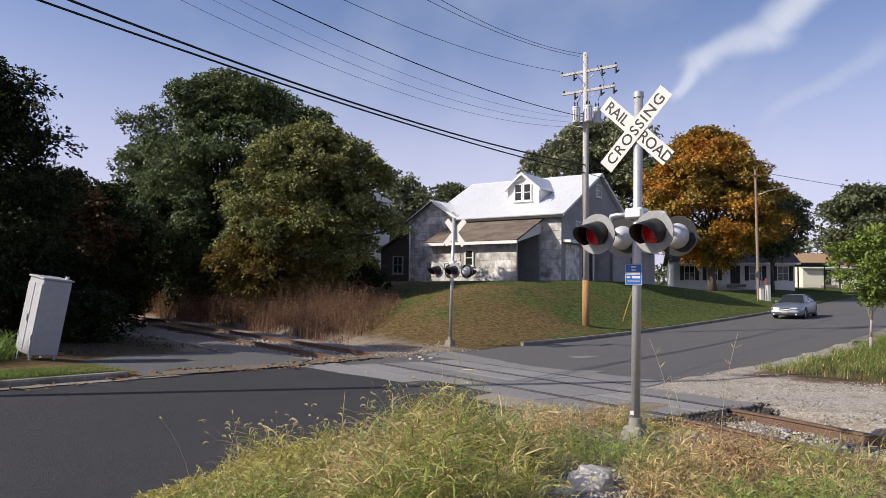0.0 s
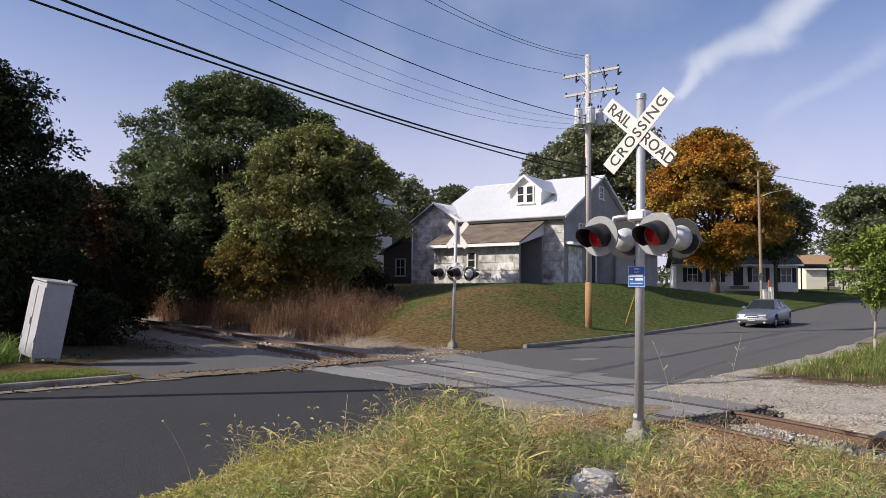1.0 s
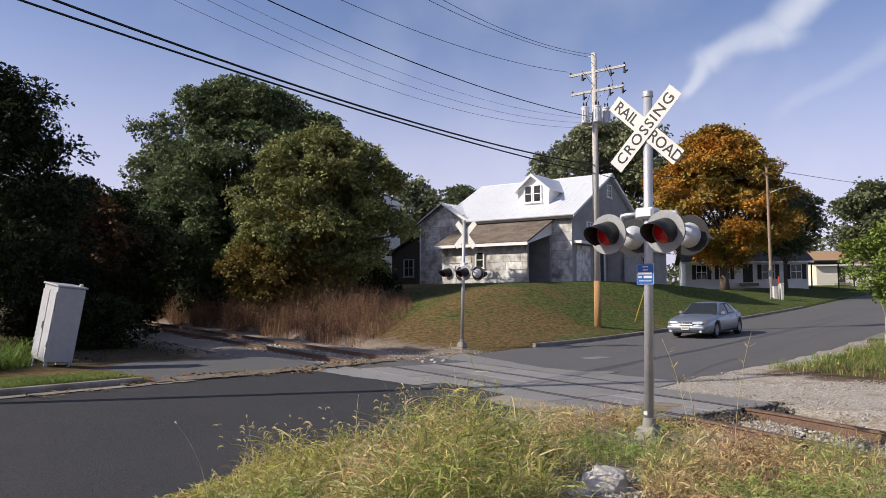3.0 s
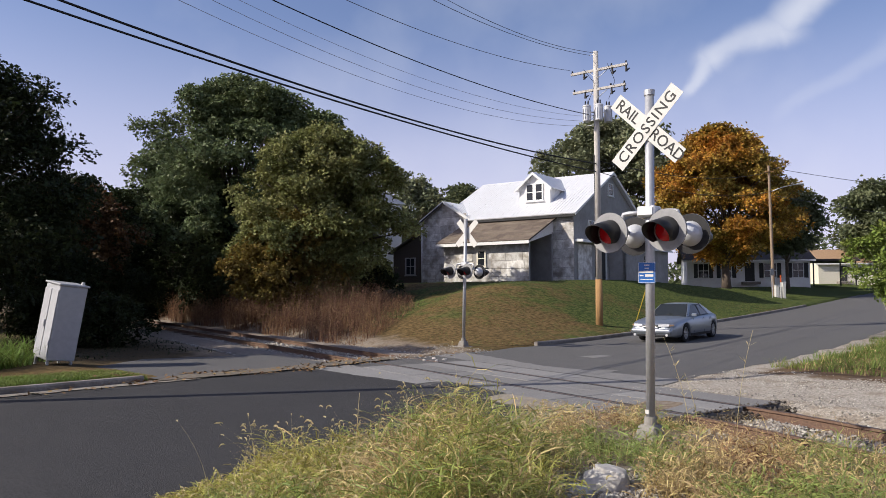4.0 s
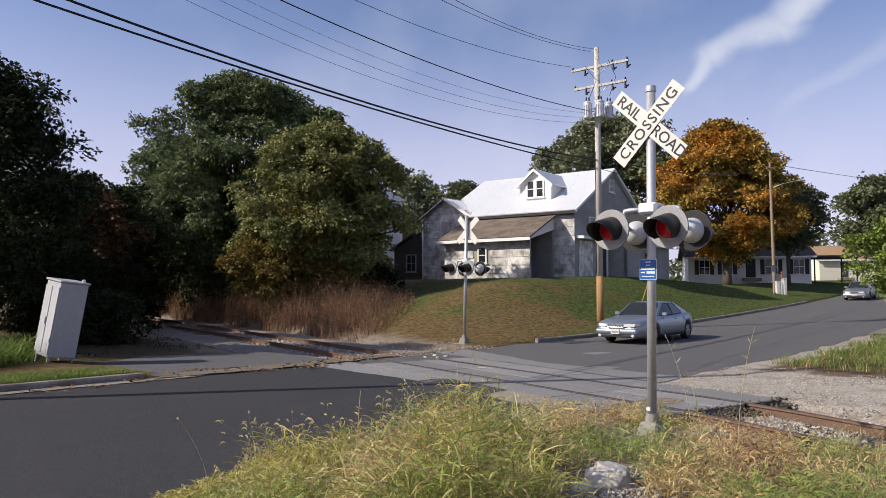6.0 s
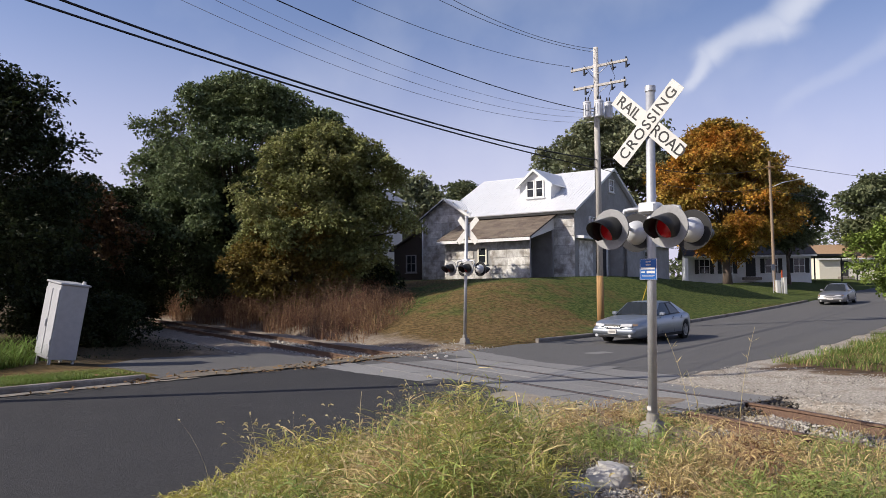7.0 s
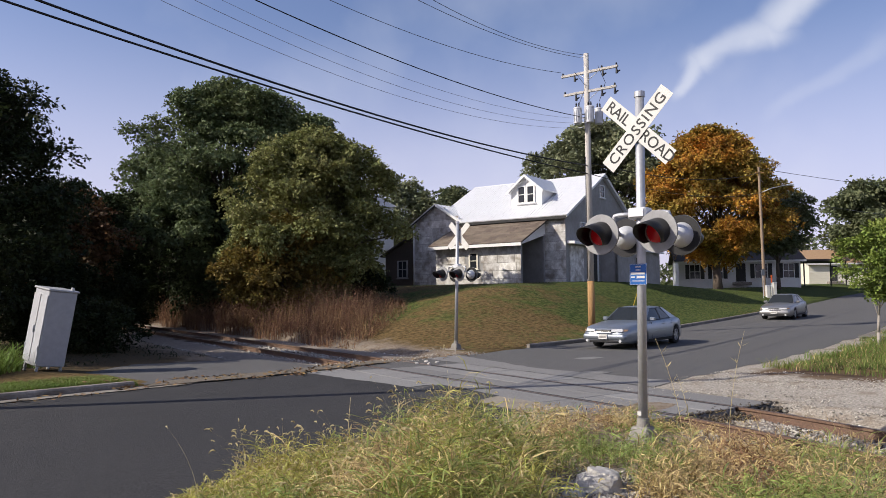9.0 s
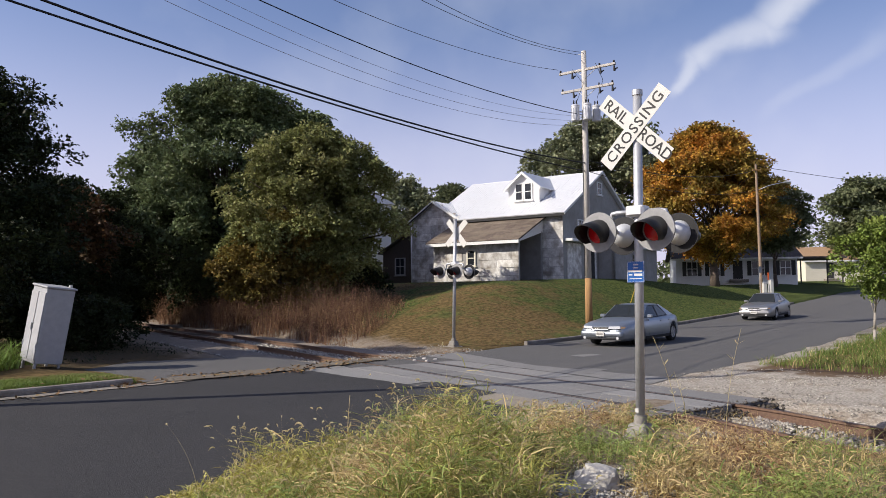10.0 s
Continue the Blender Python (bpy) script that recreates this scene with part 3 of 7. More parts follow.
def ground_mat():
    mat = bpy.data.materials.new("ground_cover")
    mat.use_nodes = True
    nt = mat.node_tree
    N, L = nt.nodes.new, nt.links.new
    b = nt.nodes["Principled BSDF"]
    b.inputs["Roughness"].default_value, b.inputs["Specular IOR Level"].default_value = 0.95, 0.1
    tc = N("ShaderNodeTexCoord")
    P = tc.outputs["Object"]

    def dot(v):
        n = N("ShaderNodeVectorMath")
        n.operation = "DOT_PRODUCT"
        n.inputs[1].default_value = v
        L(P, n.inputs[0])
        return n.outputs["Value"]

    def noise_at(scale, detail=5.0):
        n = N("ShaderNodeTexNoise")
        n.inputs["Scale"].default_value, n.inputs["Detail"].default_value = scale, detail
        L(P, n.inputs["Vector"])
        return n.outputs[0]

    def m(op, a, b_=None):
        n = N("ShaderNodeMath")
        n.operation = op
        for i, v in enumerate((a, b_)):
            if v is None:
                continue
            if isinstance(v, (int, float)):
                n.inputs[i].default_value = v
            else:
                L(v, n.inputs[i])
        return n.outputs[0]

    def ramp(v, a, b_, hi=1.0):
        n = N("ShaderNodeMapRange")
        n.interpolation_type = "SMOOTHSTEP"
        n.inputs[1].default_value, n.inputs[2].default_value, n.inputs[4].default_value = a, b_, hi
        L(v, n.inputs[0])
        return n.outputs[0]

    def mix(f, a, b_):
        n = N("ShaderNodeMixRGB")
        for i, v in enumerate((f, a, b_)):
            if isinstance(v, tuple):
                n.inputs[i].default_value = (*v, 1)
            elif isinstance(v, (int, float)):
                n.inputs[i].default_value = v
            else:
                L(v, n.inputs[i])
        return n.outputs[0]

    s, p, e = dot((DX, DY, 0)), dot((-DY, DX, 0)), m("SUBTRACT", dot((0.836, 0.549, 0)), TRACK)
    fine, mid, wide = noise_at(9), noise_at(1.6), noise_at(0.22)
    wob = m("MULTIPLY", m("SUBTRACT", mid, 0.5), 2.4)
    lawn = mix(ramp(noise_at(5, 9.0), 0.36, 0.64), (0.03, 0.05, 0.012), (0.1, 0.118, 0.034))
    thin = m("ADD", m("ADD", m("MULTIPLY", wide, 0.7), m("MULTIPLY", mid, 0.35)), m("MULTIPLY", m("SUBTRACT", 33.0, s), 0.012))
    lawn = mix(ramp(thin, 0.47, 0.66, 0.85), lawn, mix(ramp(noise_at(6, 9.0), 0.36, 0.64), (0.075, 0.045, 0.02), (0.185, 0.118, 0.055)))
    dirt = mix(ramp(fine, 0.3, 0.7), (0.27, 0.22, 0.165), (0.15, 0.115, 0.085))
    dirt = mix(ramp(mid, 0.5, 0.65, 0.6), dirt, (0.25, 0.22, 0.18))
    gravel = mix(ramp(noise_at(22), 0.35, 0.65), (0.42, 0.385, 0.335), (0.25, 0.225, 0.19))
    gravel = mix(ramp(mid, 0.5, 0.66, 0.55), gravel, (0.2, 0.155, 0.11))
    forest = mix(ramp(fine, 0.35, 0.65), (0.06, 0.05, 0.03), (0.1, 0.07, 0.04))
    # the mown lawns, the gravel round the track, the litter under the trees
    col = lawn
    left = ramp(m("ADD", e, wob), 0.5, -0.5)
    beyond = ramp(p, P_FAR + 2.5, P_FAR + 5.0)
    col = mix(m("MULTIPLY", left, beyond), col, forest)
    near_track = ramp(m("ADD", m("ABSOLUTE", e), wob), 4.6, 3.4)
    col = mix(near_track, col, dirt)
    near = ramp(m("ADD", p, wob), 7.6, 6.8)
    col = mix(m("MULTIPLY", near, ramp(m("ADD", e, wob), 6.6, 5.6)), col, dirt)
    apron = m("MULTIPLY", m("MULTIPLY", ramp(m("ADD", e, wob), 1.2, 1.8), ramp(m("ADD", e, wob), 6.2, 5.2)), near)
    col = mix(apron, col, gravel)
    band = m("MULTIPLY", m("MULTIPLY", ramp(m("ADD", e, wob), 4.7, 5.5), ramp(m("ADD", e, wob), 7.2, 6.4)), near)
    col = mix(band, col, mix(fine, (0.075, 0.05, 0.032), (0.17, 0.115, 0.07)))
    verge = m("MULTIPLY", m("MULTIPLY", ramp(m("ADD", p, m("MULTIPLY", wob, 0.3)), 7.75, 7.35), ramp(p, 6.2, 6.6)), ramp(s, 7.5, 9.0))
    col = mix(verge, col, gravel)
    L(col, b.inputs["Base Color"])
    bmp = N("ShaderNodeBump")
    bmp.inputs["Strength"].default_value, bmp.inputs["Distance"].default_value = 0.7, 0.05
    L(noise_at(30), bmp.inputs["Height"])
    L(bmp.outputs[0], b.inputs["Normal"])
    return mat


def steps(*spans):
    out = []
    for a, b, n in spans:
        out += list(np.linspace(a, b, n, endpoint=False))
    return np.array(out + [spans[-1][1]])


def build_ground():
    S = steps((-2500, -200, 12), (-200, -30, 14), (-30, 5, 40), (5, 28, 60), (28, 90, 90), (90, 260, 30), (260, 2600, 14))
    Pp = steps((-2500, -150, 12), (-150, -12, 16), (-12, 2, 22), (2, P_NEAR + 0.02, 22), (P_NEAR + 0.02, P_NEAR + 0.1, 1),
               (P_NEAR + 0.1, P_FAR + 0.05, 8), (P_FAR + 0.05, P_FAR + 0.16, 1), (P_FAR + 0.16, 45, 70), (45, 120, 25), (120, 2600, 20))
    ss, pp = np.meshgrid(S, Pp, indexing="ij")
    pw = pp - 0.6 * (1 - smooth(6.5, 9.5, ss)) * smooth(2, 6, pp) * (1 - smooth(8, 12, pp))
    x, y = xy(ss, pw)
    z = land(x, y)
    inside = (pp > P_NEAR + 0.05) & (pp < P_FAR + 0.1)
    z = np.where(inside, z - 0.18, z)
    bump = np.array([[noise.noise((a * 0.7, b * 0.7, 0.0)) for a, b in zip(ra, rb)] for ra, rb in zip(x, y)])
    near = (np.abs(x) < 80) & (y < 120) & (y > -30)
    lip = smooth(P_NEAR - 0.9, P_NEAR - 0.3, pp) * (pp < P_NEAR + 0.05)
    z = z + np.where(near & ~inside, 0.03 * bump * (1 - 0.92 * lip), 0) - 0.006 * lip
    # the far land falls a little below the eye so that the woods close it
    verts = np.stack([x, y, z], -1).reshape(-1, 3)
    n, m_ = ss.shape
    faces = [(i * m_ + j, (i + 1) * m_ + j, (i + 1) * m_ + j + 1, i * m_ + j + 1) for i in range(n - 1) for j in range(m_ - 1)]
    g = new("ground", mesh_from("ground", verts.tolist(), faces, ground_mat(), smooth=True))
    tagged(g, "mown lawn, gravel and bare earth rising towards the barn", "ground", kind="structure")


build_ground()


def strip(name, s0, s1, p0, p1, lift, mat, label, category="road", ns=60, npp=6, edge=0.0, near=False):
    """A sheet that follows the road's fall, given by stretches along and across."""
    ss = np.linspace(s0, s1, ns)
    verts, faces = [], []
    for i, s in enumerate(ss):
        for j in range(npp):
            w = j / (npp - 1)
            p = p0 + (near_edge(s) - P_NEAR if near else 0.0) * (1 - w) + (p1 - p0) * w
            if edge and j in (0, npp - 1):
                p += edge * noise.noise((s * 1.3, p * 3, 1.7))
            x, y = xy(s, p)
            verts.append((x, y, float(road_z(s)) + lift))
    for i in range(ns - 1):
        for j in range(npp - 1):
            faces.append((i * npp + j, (i + 1) * npp + j, (i + 1) * npp + j + 1, i * npp + j + 1))
    ob = new(name, mesh_from(name, verts, faces, mat, smooth=True))
    return tagged(ob, label, category, kind="structure")


strip("road", -60, 140, P_NEAR - 0.15, P_FAR, 0.0, M["asphalt"], "worn dark grey asphalt road climbing gently past the crossing", "road", ns=260, npp=10, edge=0.25, near=True)


def kerb(name, rows, label):
    """A concrete kerb with a rounded top edge along (s, p) points."""
    bm = bmesh.new()
    prof = [(0.0, -0.1), (0.0, 0.10), (0.03, 0.135), (0.16, 0.14), (0.16, -0.1)]
    rings = []
    for (s, p), (nx, ny) in rows:
        x, y = xy(s, p)
        z = float(road_z(s))
        rings.append([bm.verts.new((x + nx * a, y + ny * a, z + h)) for a, h in prof])
    for a, b in zip(rings, rings[1:]):
        for i in range(len(prof)):
            j = (i + 1) % len(prof)
            bm.faces.new((a[i], a[j], b[j], b[i]))
    bm.faces.new(rings[0])
    bm.faces.new(rings[-1][::-1])
    bmesh.ops.recalc_face_normals(bm, faces=bm.faces)
    ob = part(name, bm, M["concrete"])
    return tagged(ob, label, "kerb", kind="structure")


FARN = (-DY, DX)
kerb("kerb", [((s, P_FAR - 0.02), FARN) for s in np.linspace(21.5, 58, 70)], "pale concrete kerb edging the lawn")
kerb("kerb", [((s, P_FAR - 0.02), FARN) for s in np.linspace(-40, 7.2, 60)], "weathered concrete kerb below the grass strip")
strip("pavement", 31.5, 60, 5.6, 6.9, 0.06, M["concrete"], "pale concrete walk behind the verge grass", "pavement", ns=30, npp=3)


# ---- the crossing and the track ----
def txy(l, c):
    """A place by its way along the track and its offset across it."""
    c = c + TRACK
    return l * TX + c * 0.836, l * TY + c * 0.549


L_IN, L_OUT = 7.6, 17.0         # where the crossing slab begins and ends along the track


def rail_z(l):
    return 0.01 - 0.085 * float(1 - smooth(4.0, 7.6, l))


def build_track():
    track = thing("railway_track", None, "single railway track with rusty rails, timber ties and pale ballast", "railway track", kind="")
    prof = [(-0.065, -0.17), (0.065, -0.17), (0.065, -0.155), (0.012, -0.135), (0.012, -0.05), (0.036, -0.036), (0.036, 0.0), (-0.036, 0.0), (-0.036, -0.036), (-0.012, -0.05), (-0.012, -0.135), (-0.065, -0.155)]
    for side in (-0.755, 0.755):
        bm = bmesh.new()
        rings = []
        for l in np.linspace(-25, 60, 140):
            ring = []
            for a, h in prof:
                x, y = txy(l, side + a)
                ring.append(bm.verts.new((x, y, rail_z(l) + h)))
            rings.append(ring)
        n = len(prof)
        for a, b in zip(rings, rings[1:]):
            for i in range(n):
                bm.faces.new((a[i], a[(i + 1) % n], b[(i + 1) % n], b[i]))
        bm.faces.ensure_lookup_table()
        bmesh.ops.recalc_face_normals(bm, faces=bm.faces)
        rail = part("rail", bm, M["rust"], track, "rust-brown steel rail")
        bm = bmesh.new()
        top = []
        for l in np.linspace(-25, 60, 140):
            x, y = txy(l, side - 0.03)
            x2, y2 = txy(l, side + 0.03)
            top.append((bm.verts.new((x, y, rail_z(l) + 0.003)), bm.verts.new((x2, y2, rail_z(l) + 0.003))))
        for a, b in zip(top, top[1:]):
            bm.faces.new((a[0], a[1], b[1], b[0]))
        part("rail_head", bm, M["rail_top"], rail, "dull worn running surface")
    tie = boxm((0, 0, 0), (2.6, 0.23, 0.16), 0.015)
    me = bpy.data.meshes.new("tie")
    tie.to_mesh(me)
    tie.free()
    me.materials.append(M["tie"])
    rnd = random.Random(3)
    l = -12.0
    while l < 62:
        if not (L_IN + 0.2 < l < L_OUT - 0.2):
            x, y = txy(l, rnd.uniform(-0.06, 0.06))
            t = part("tie", me, None, track)
            t.matrix_basis = pose(x, y, rail_z(l) - 0.235 + rnd.uniform(-0.015, 0.012), 0, 0, 33.3 + rnd.uniform(-2, 2))
        l += 0.54
    # ballast bed with a shoulder on each side
    bm = bmesh.new()
    across = [-3.0, -2.3, -1.6, -1.0, -0.5, 0.0, 0.5, 1.0, 1.6, 2.3, 3.0]
    rows = []
    for l in np.linspace(-25, 62, 240):
        row = []
        for a in across:
            x, y = txy(l, a)
            h = -0.165 if abs(a) < 1.7 else (-0.2 if abs(a) < 2.5 else -0.42)
            if L_IN - 0.1 < l < L_OUT + 0.1:
                h = -0.5
            row.append(bm.verts.new((x, y, rail_z(l) + h + 0.05 * noise.noise((x * 2, y * 2, 0)) + (0.08 if l > L_OUT and abs(a) > 1.2 else 0.0))))
        rows.append(row)
    for a, b in zip(rows, rows[1:]):
        for i in range(len(across) - 1):
            bm.faces.new((a[i], a[i + 1], b[i + 1], b[i]))
    part("ballast_bed", bm, M["ballast"], track, "grey crushed stone bed", smooth=True)
    return track


track = build_track()


def build_crossing():
    """Asphalt and concrete panels between and beside the rails; flangeways stay open."""
    cr = thing("crossing_surface", None, "patched grey level crossing surface of worn asphalt and concrete panels", "level crossing", kind="structure")
    rnd = random.Random(5)
    lanes = [(-1.6, -0.80), (-0.66, -0.01), (0.01, 0.66), (0.80, 1.65)]
    cuts = list(np.linspace(L_IN, L_OUT, 5))
    for a0, a1 in lanes:
        for l0, l1 in zip(cuts, cuts[1:]):
            bm = bmesh.new()
            pts = [txy(l0 + 0.012, a0), txy(l0 + 0.012, a1), txy(l1 - 0.012, a1), txy(l1 - 0.012, a0)]
            lift = rnd.uniform(-0.004, 0.006)
            prism(bm, [(x, y, -0.22) for x, y in pts], (0, 0, 0.228 + lift))
            bmesh.ops.bevel(bm, geom=[e for e in bm.edges if abs(e.verts[0].co.z - e.verts[1].co.z) < 0.01 and e.verts[0].co.z > -0.1], offset=0.012, segments=1, affect="EDGES")
            part("panel", bm, M["asphalt_patch"], cr)


build_crossing()


def flangeways():
    # flat dark strips over the surface stand in for the recessed grooves
    for side in (-0.73, 0.73):
        bm = bmesh.new()
        prev = None
        for l in np.linspace(L_IN, L_OUT, 40):
            w = 0.085 + 0.02 * noise.noise((l * 1.5, side, 0))
            a, b = txy(l, side - w), txy(l, side + w)
            cur = (bm.verts.new((*a, 0.012)), bm.verts.new((*b, 0.012)))
            if prev:
                bm.faces.new((prev[0], prev[1], cur[1], cur[0]))
            prev = cur
        fl = part("flangeway", bm, M["asphalt_dark"])
        tagged(fl, "flat dark strip standing in for the flangeway groove beside the rail", "flangeway", kind="structure")


flangeways()


def patch(name, pts, lift, mat, label, seed=0):
    """An irregular repair patch of the road, given by its corners along and across the road."""
    rnd = random.Random(seed)
    ring = []
    for (s0, p0), (s1, p1) in zip(pts, pts[1:] + pts[:1]):
        n = max(2, int(math.hypot(s1 - s0, p1 - p0) / 0.25))
        for i in range(n):
            w = i / n
            ring.append((s0 + (s1 - s0) * w + rnd.uniform(-0.05, 0.05), p0 + (p1 - p0) * w + rnd.uniform(-0.05, 0.05)))
    bm = bmesh.new()
    vs = []
    for s, p in ring:
        x, y = xy(s, p)
        vs.append(bm.verts.new((x, y, float(road_z(s)) + lift)))
    bm.faces.new(vs)
    bmesh.ops.triangulate(bm, faces=bm.faces)
    ob = part(name, bm, mat)
    return tagged(ob, label, "road patch", kind="structure")


def edge_s(p, e):
    """Where a line parallel to the track, e metres beside it, meets the offset p across the road."""
    return (e + TRACK + 0.249 * p) / 0.969


patch("road_surface", [(-58, P_NEAR - 0.7), (6.2, P_NEAR - 0.7), (edge_s(7.1, -2.5), P_NEAR - 0.15), (edge_s(11, -2.2), 11), (edge_s(15.3, -2.4), P_FAR - 0.03), (-58, P_FAR - 0.03)], 0.004, M["asphalt_new"], "newer dark asphalt before the crossing", 1)
patch("road_patch", [(edge_s(7.1, -2.5), 6.9), (edge_s(7.1, -1.65), 6.6), (edge_s(10.5, -1.65), 10.5), (edge_s(10.5, -2.2), 10.5)], 0.010, M["dirt"], "pale gritty strip beside the crossing", 2)
patch("road_patch", [(edge_s(10.8, -2.2), 10.8), (edge_s(10.8, -1.65), 10.8), (edge_s(15.3, -1.65), 15.3), (edge_s(15.3, -2.9), 15.3)], 0.010, M["asphalt_patch"], "lighter asphalt strip beside the crossing", 3)
patch("road_patch", [(edge_s(7.1, 1.7), 7.0), (edge_s(7.1, 2.9), 7.0), (edge_s(11, 2.4), 11), (edge_s(15.3, 3.2), 15.3), (edge_s(15.3, 1.7), 15.3)], 0.008, M["asphalt_patch"], "lighter patched asphalt beyond the rails", 4)
patch("road_patch", [(18.6, 11.3), (19.5, 11.2), (19.6, 11.7), (18.8, 11.9)], 0.005, M["asphalt_patch"], "small pale repair in the asphalt", 5)
patch("road_patch", [(14.7, 8.9), (16.0, 9.0), (15.8, 9.6), (14.9, 9.5)], 0.011, M["asphalt_patch"], "small pale repair in the asphalt", 6)
patch("road_patch", [(9.6, 8.4), (11.0, 8.6), (11.6, 10.6), (9.9, 10.4)], 0.014, M["asphalt_dark"], "dark fresh asphalt repair", 7)
patch("driveway", [(7.5, 15.4), (12.4, 15.35), (12.7, 18.2), (12.9, 19.2), (9.5, 20.4), (7.7, 19.2)], 0.035, M["asphalt"], "old grey asphalt drive beside the track", 8)

patch("gutter", [(1.5, P_FAR - 0.38), (8.3, P_FAR - 0.42), (9.4, P_FAR + 0.1), (7.3, P_FAR + 0.05), (1.5, P_FAR - 0.06)], 0.02, M["concrete"], "pale worn concrete gutter at the kerb's end", 9)
patch("dirt_strip", [(7.3, P_FAR - 0.2), (10.0, P_FAR - 0.5), (12.6, P_FAR - 0.35), (14.6, P_FAR - 0.1), (14.3, P_FAR + 0.35), (11.0, P_FAR + 0.3), (8.2, P_FAR + 0.45)], 0.039, M["grit"], "gritty dirt along the mouth of the drive", 10)


# ---- the crossing signals ----
def bar_rows(parent, rows, m, mat):
    for x, z, w, h in rows:
        b = part("lettering", boxm((0, 0, 0), (w, 0.002, h)), mat, parent)
        b.matrix_basis = m @ pose(x, 0, z)


def lamp_unit(parent, m):
    """One flashing light: grey target disc, black visor, red lens and bowl-shaped housing. It faces local -y."""
    rot = m @ pose(0, 0, 0, 90, 0, 0)      # local z -> -y
    bm = bmesh.new()
    lathe(bm, [(0.11, 0.012), (0.255, 0.012), (0.258, 0.004), (0.255, -0.004), (0.11, -0.004)], rot, 40)
    disc = part("target_disc", bm, M["disc"], parent, "round grey target disc", smooth=False)
    bm = bmesh.new()
    lathe(bm, [(0.001, 0.06), (0.06, 0.055), (0.11, 0.042), (0.138, 0.018), (0.138, 0.0)], rot, 28)
    part("lens", bm, M["red_lens"], disc, "red glass lens", smooth=True)
    bm = bmesh.new()
    lathe(bm, [(0.255, -0.006), (0.235, -0.05), (0.19, -0.12), (0.13, -0.165), (0.05, -0.185), (0.001, -0.187)], rot @ Matrix.Diagonal((0.64, 0.64, 1, 1)), 32)
    part("housing", bm, M["alu"], disc, "silver bowl-shaped lamp housing", smooth=True)
    # black ring paints the shade on the disc's rear face
    bm = bmesh.new()
    lathe(bm, [(0.1, -0.006), (0.256, -0.006), (0.256, -0.010), (0.1, -0.010)], rot, 40)
    part("disc_back", bm, M["black"], disc, "back of the target disc, blackened to stand for its shade")
    # visor: a sleeve cut away below, longer above
    bm = bmesh.new()
    seg = 30
    rows = []
    for i in range(seg + 1):
        a = math.radians(-50 + 280 * i / seg)
        up = 0.5 + 0.5 * math.sin(a)
        ln = 0.05 + 0.36 * up ** 0.7
        ca, sa = math.cos(a), math.sin(a)
        pts = []
        for r, h, drop in ((0.165, 0.0, 0), (0.16, ln, 0.075), (0.153, ln, 0.075), (0.158, 0.0, 0)):
            k = h / 0.33
            pts.append(bm.verts.new(m @ Vector((r * ca, -h - 0.012, r * sa - drop * k))))
        rows.append(pts)
    for a, b in zip(rows, rows[1:]):
        for i in range(4):
            bm.faces.new((a[i], a[(i + 1) % 4], b[(i + 1) % 4], b[i]))
    bm.faces.new(rows[0])
    bm.faces.new(rows[-1][::-1])
    bmesh.ops.recalc_face_normals(bm, faces=bm.faces)
    part("visor", bm, M["black"], disc, "long black metal visor", smooth=True)


def blade(parent, angle, y, words, back=False):
    bm = boxm((0, 0, 0), (1.22, 0.004, 0.215), 0.0)
    b = part("crossbuck_blade", bm, M["sign_white"], parent, "white reflective sign blade")
    b.matrix_basis = pose(0, y, 3.97, 0, angle, 0)
    for x, w in words:
        text_mesh("lettering", w, 0.2, M["black"], b, pose(x, -0.0035, -0.004, 90, 0, 0), 0.98 if len(w) < 6 else 1.16)
    return b


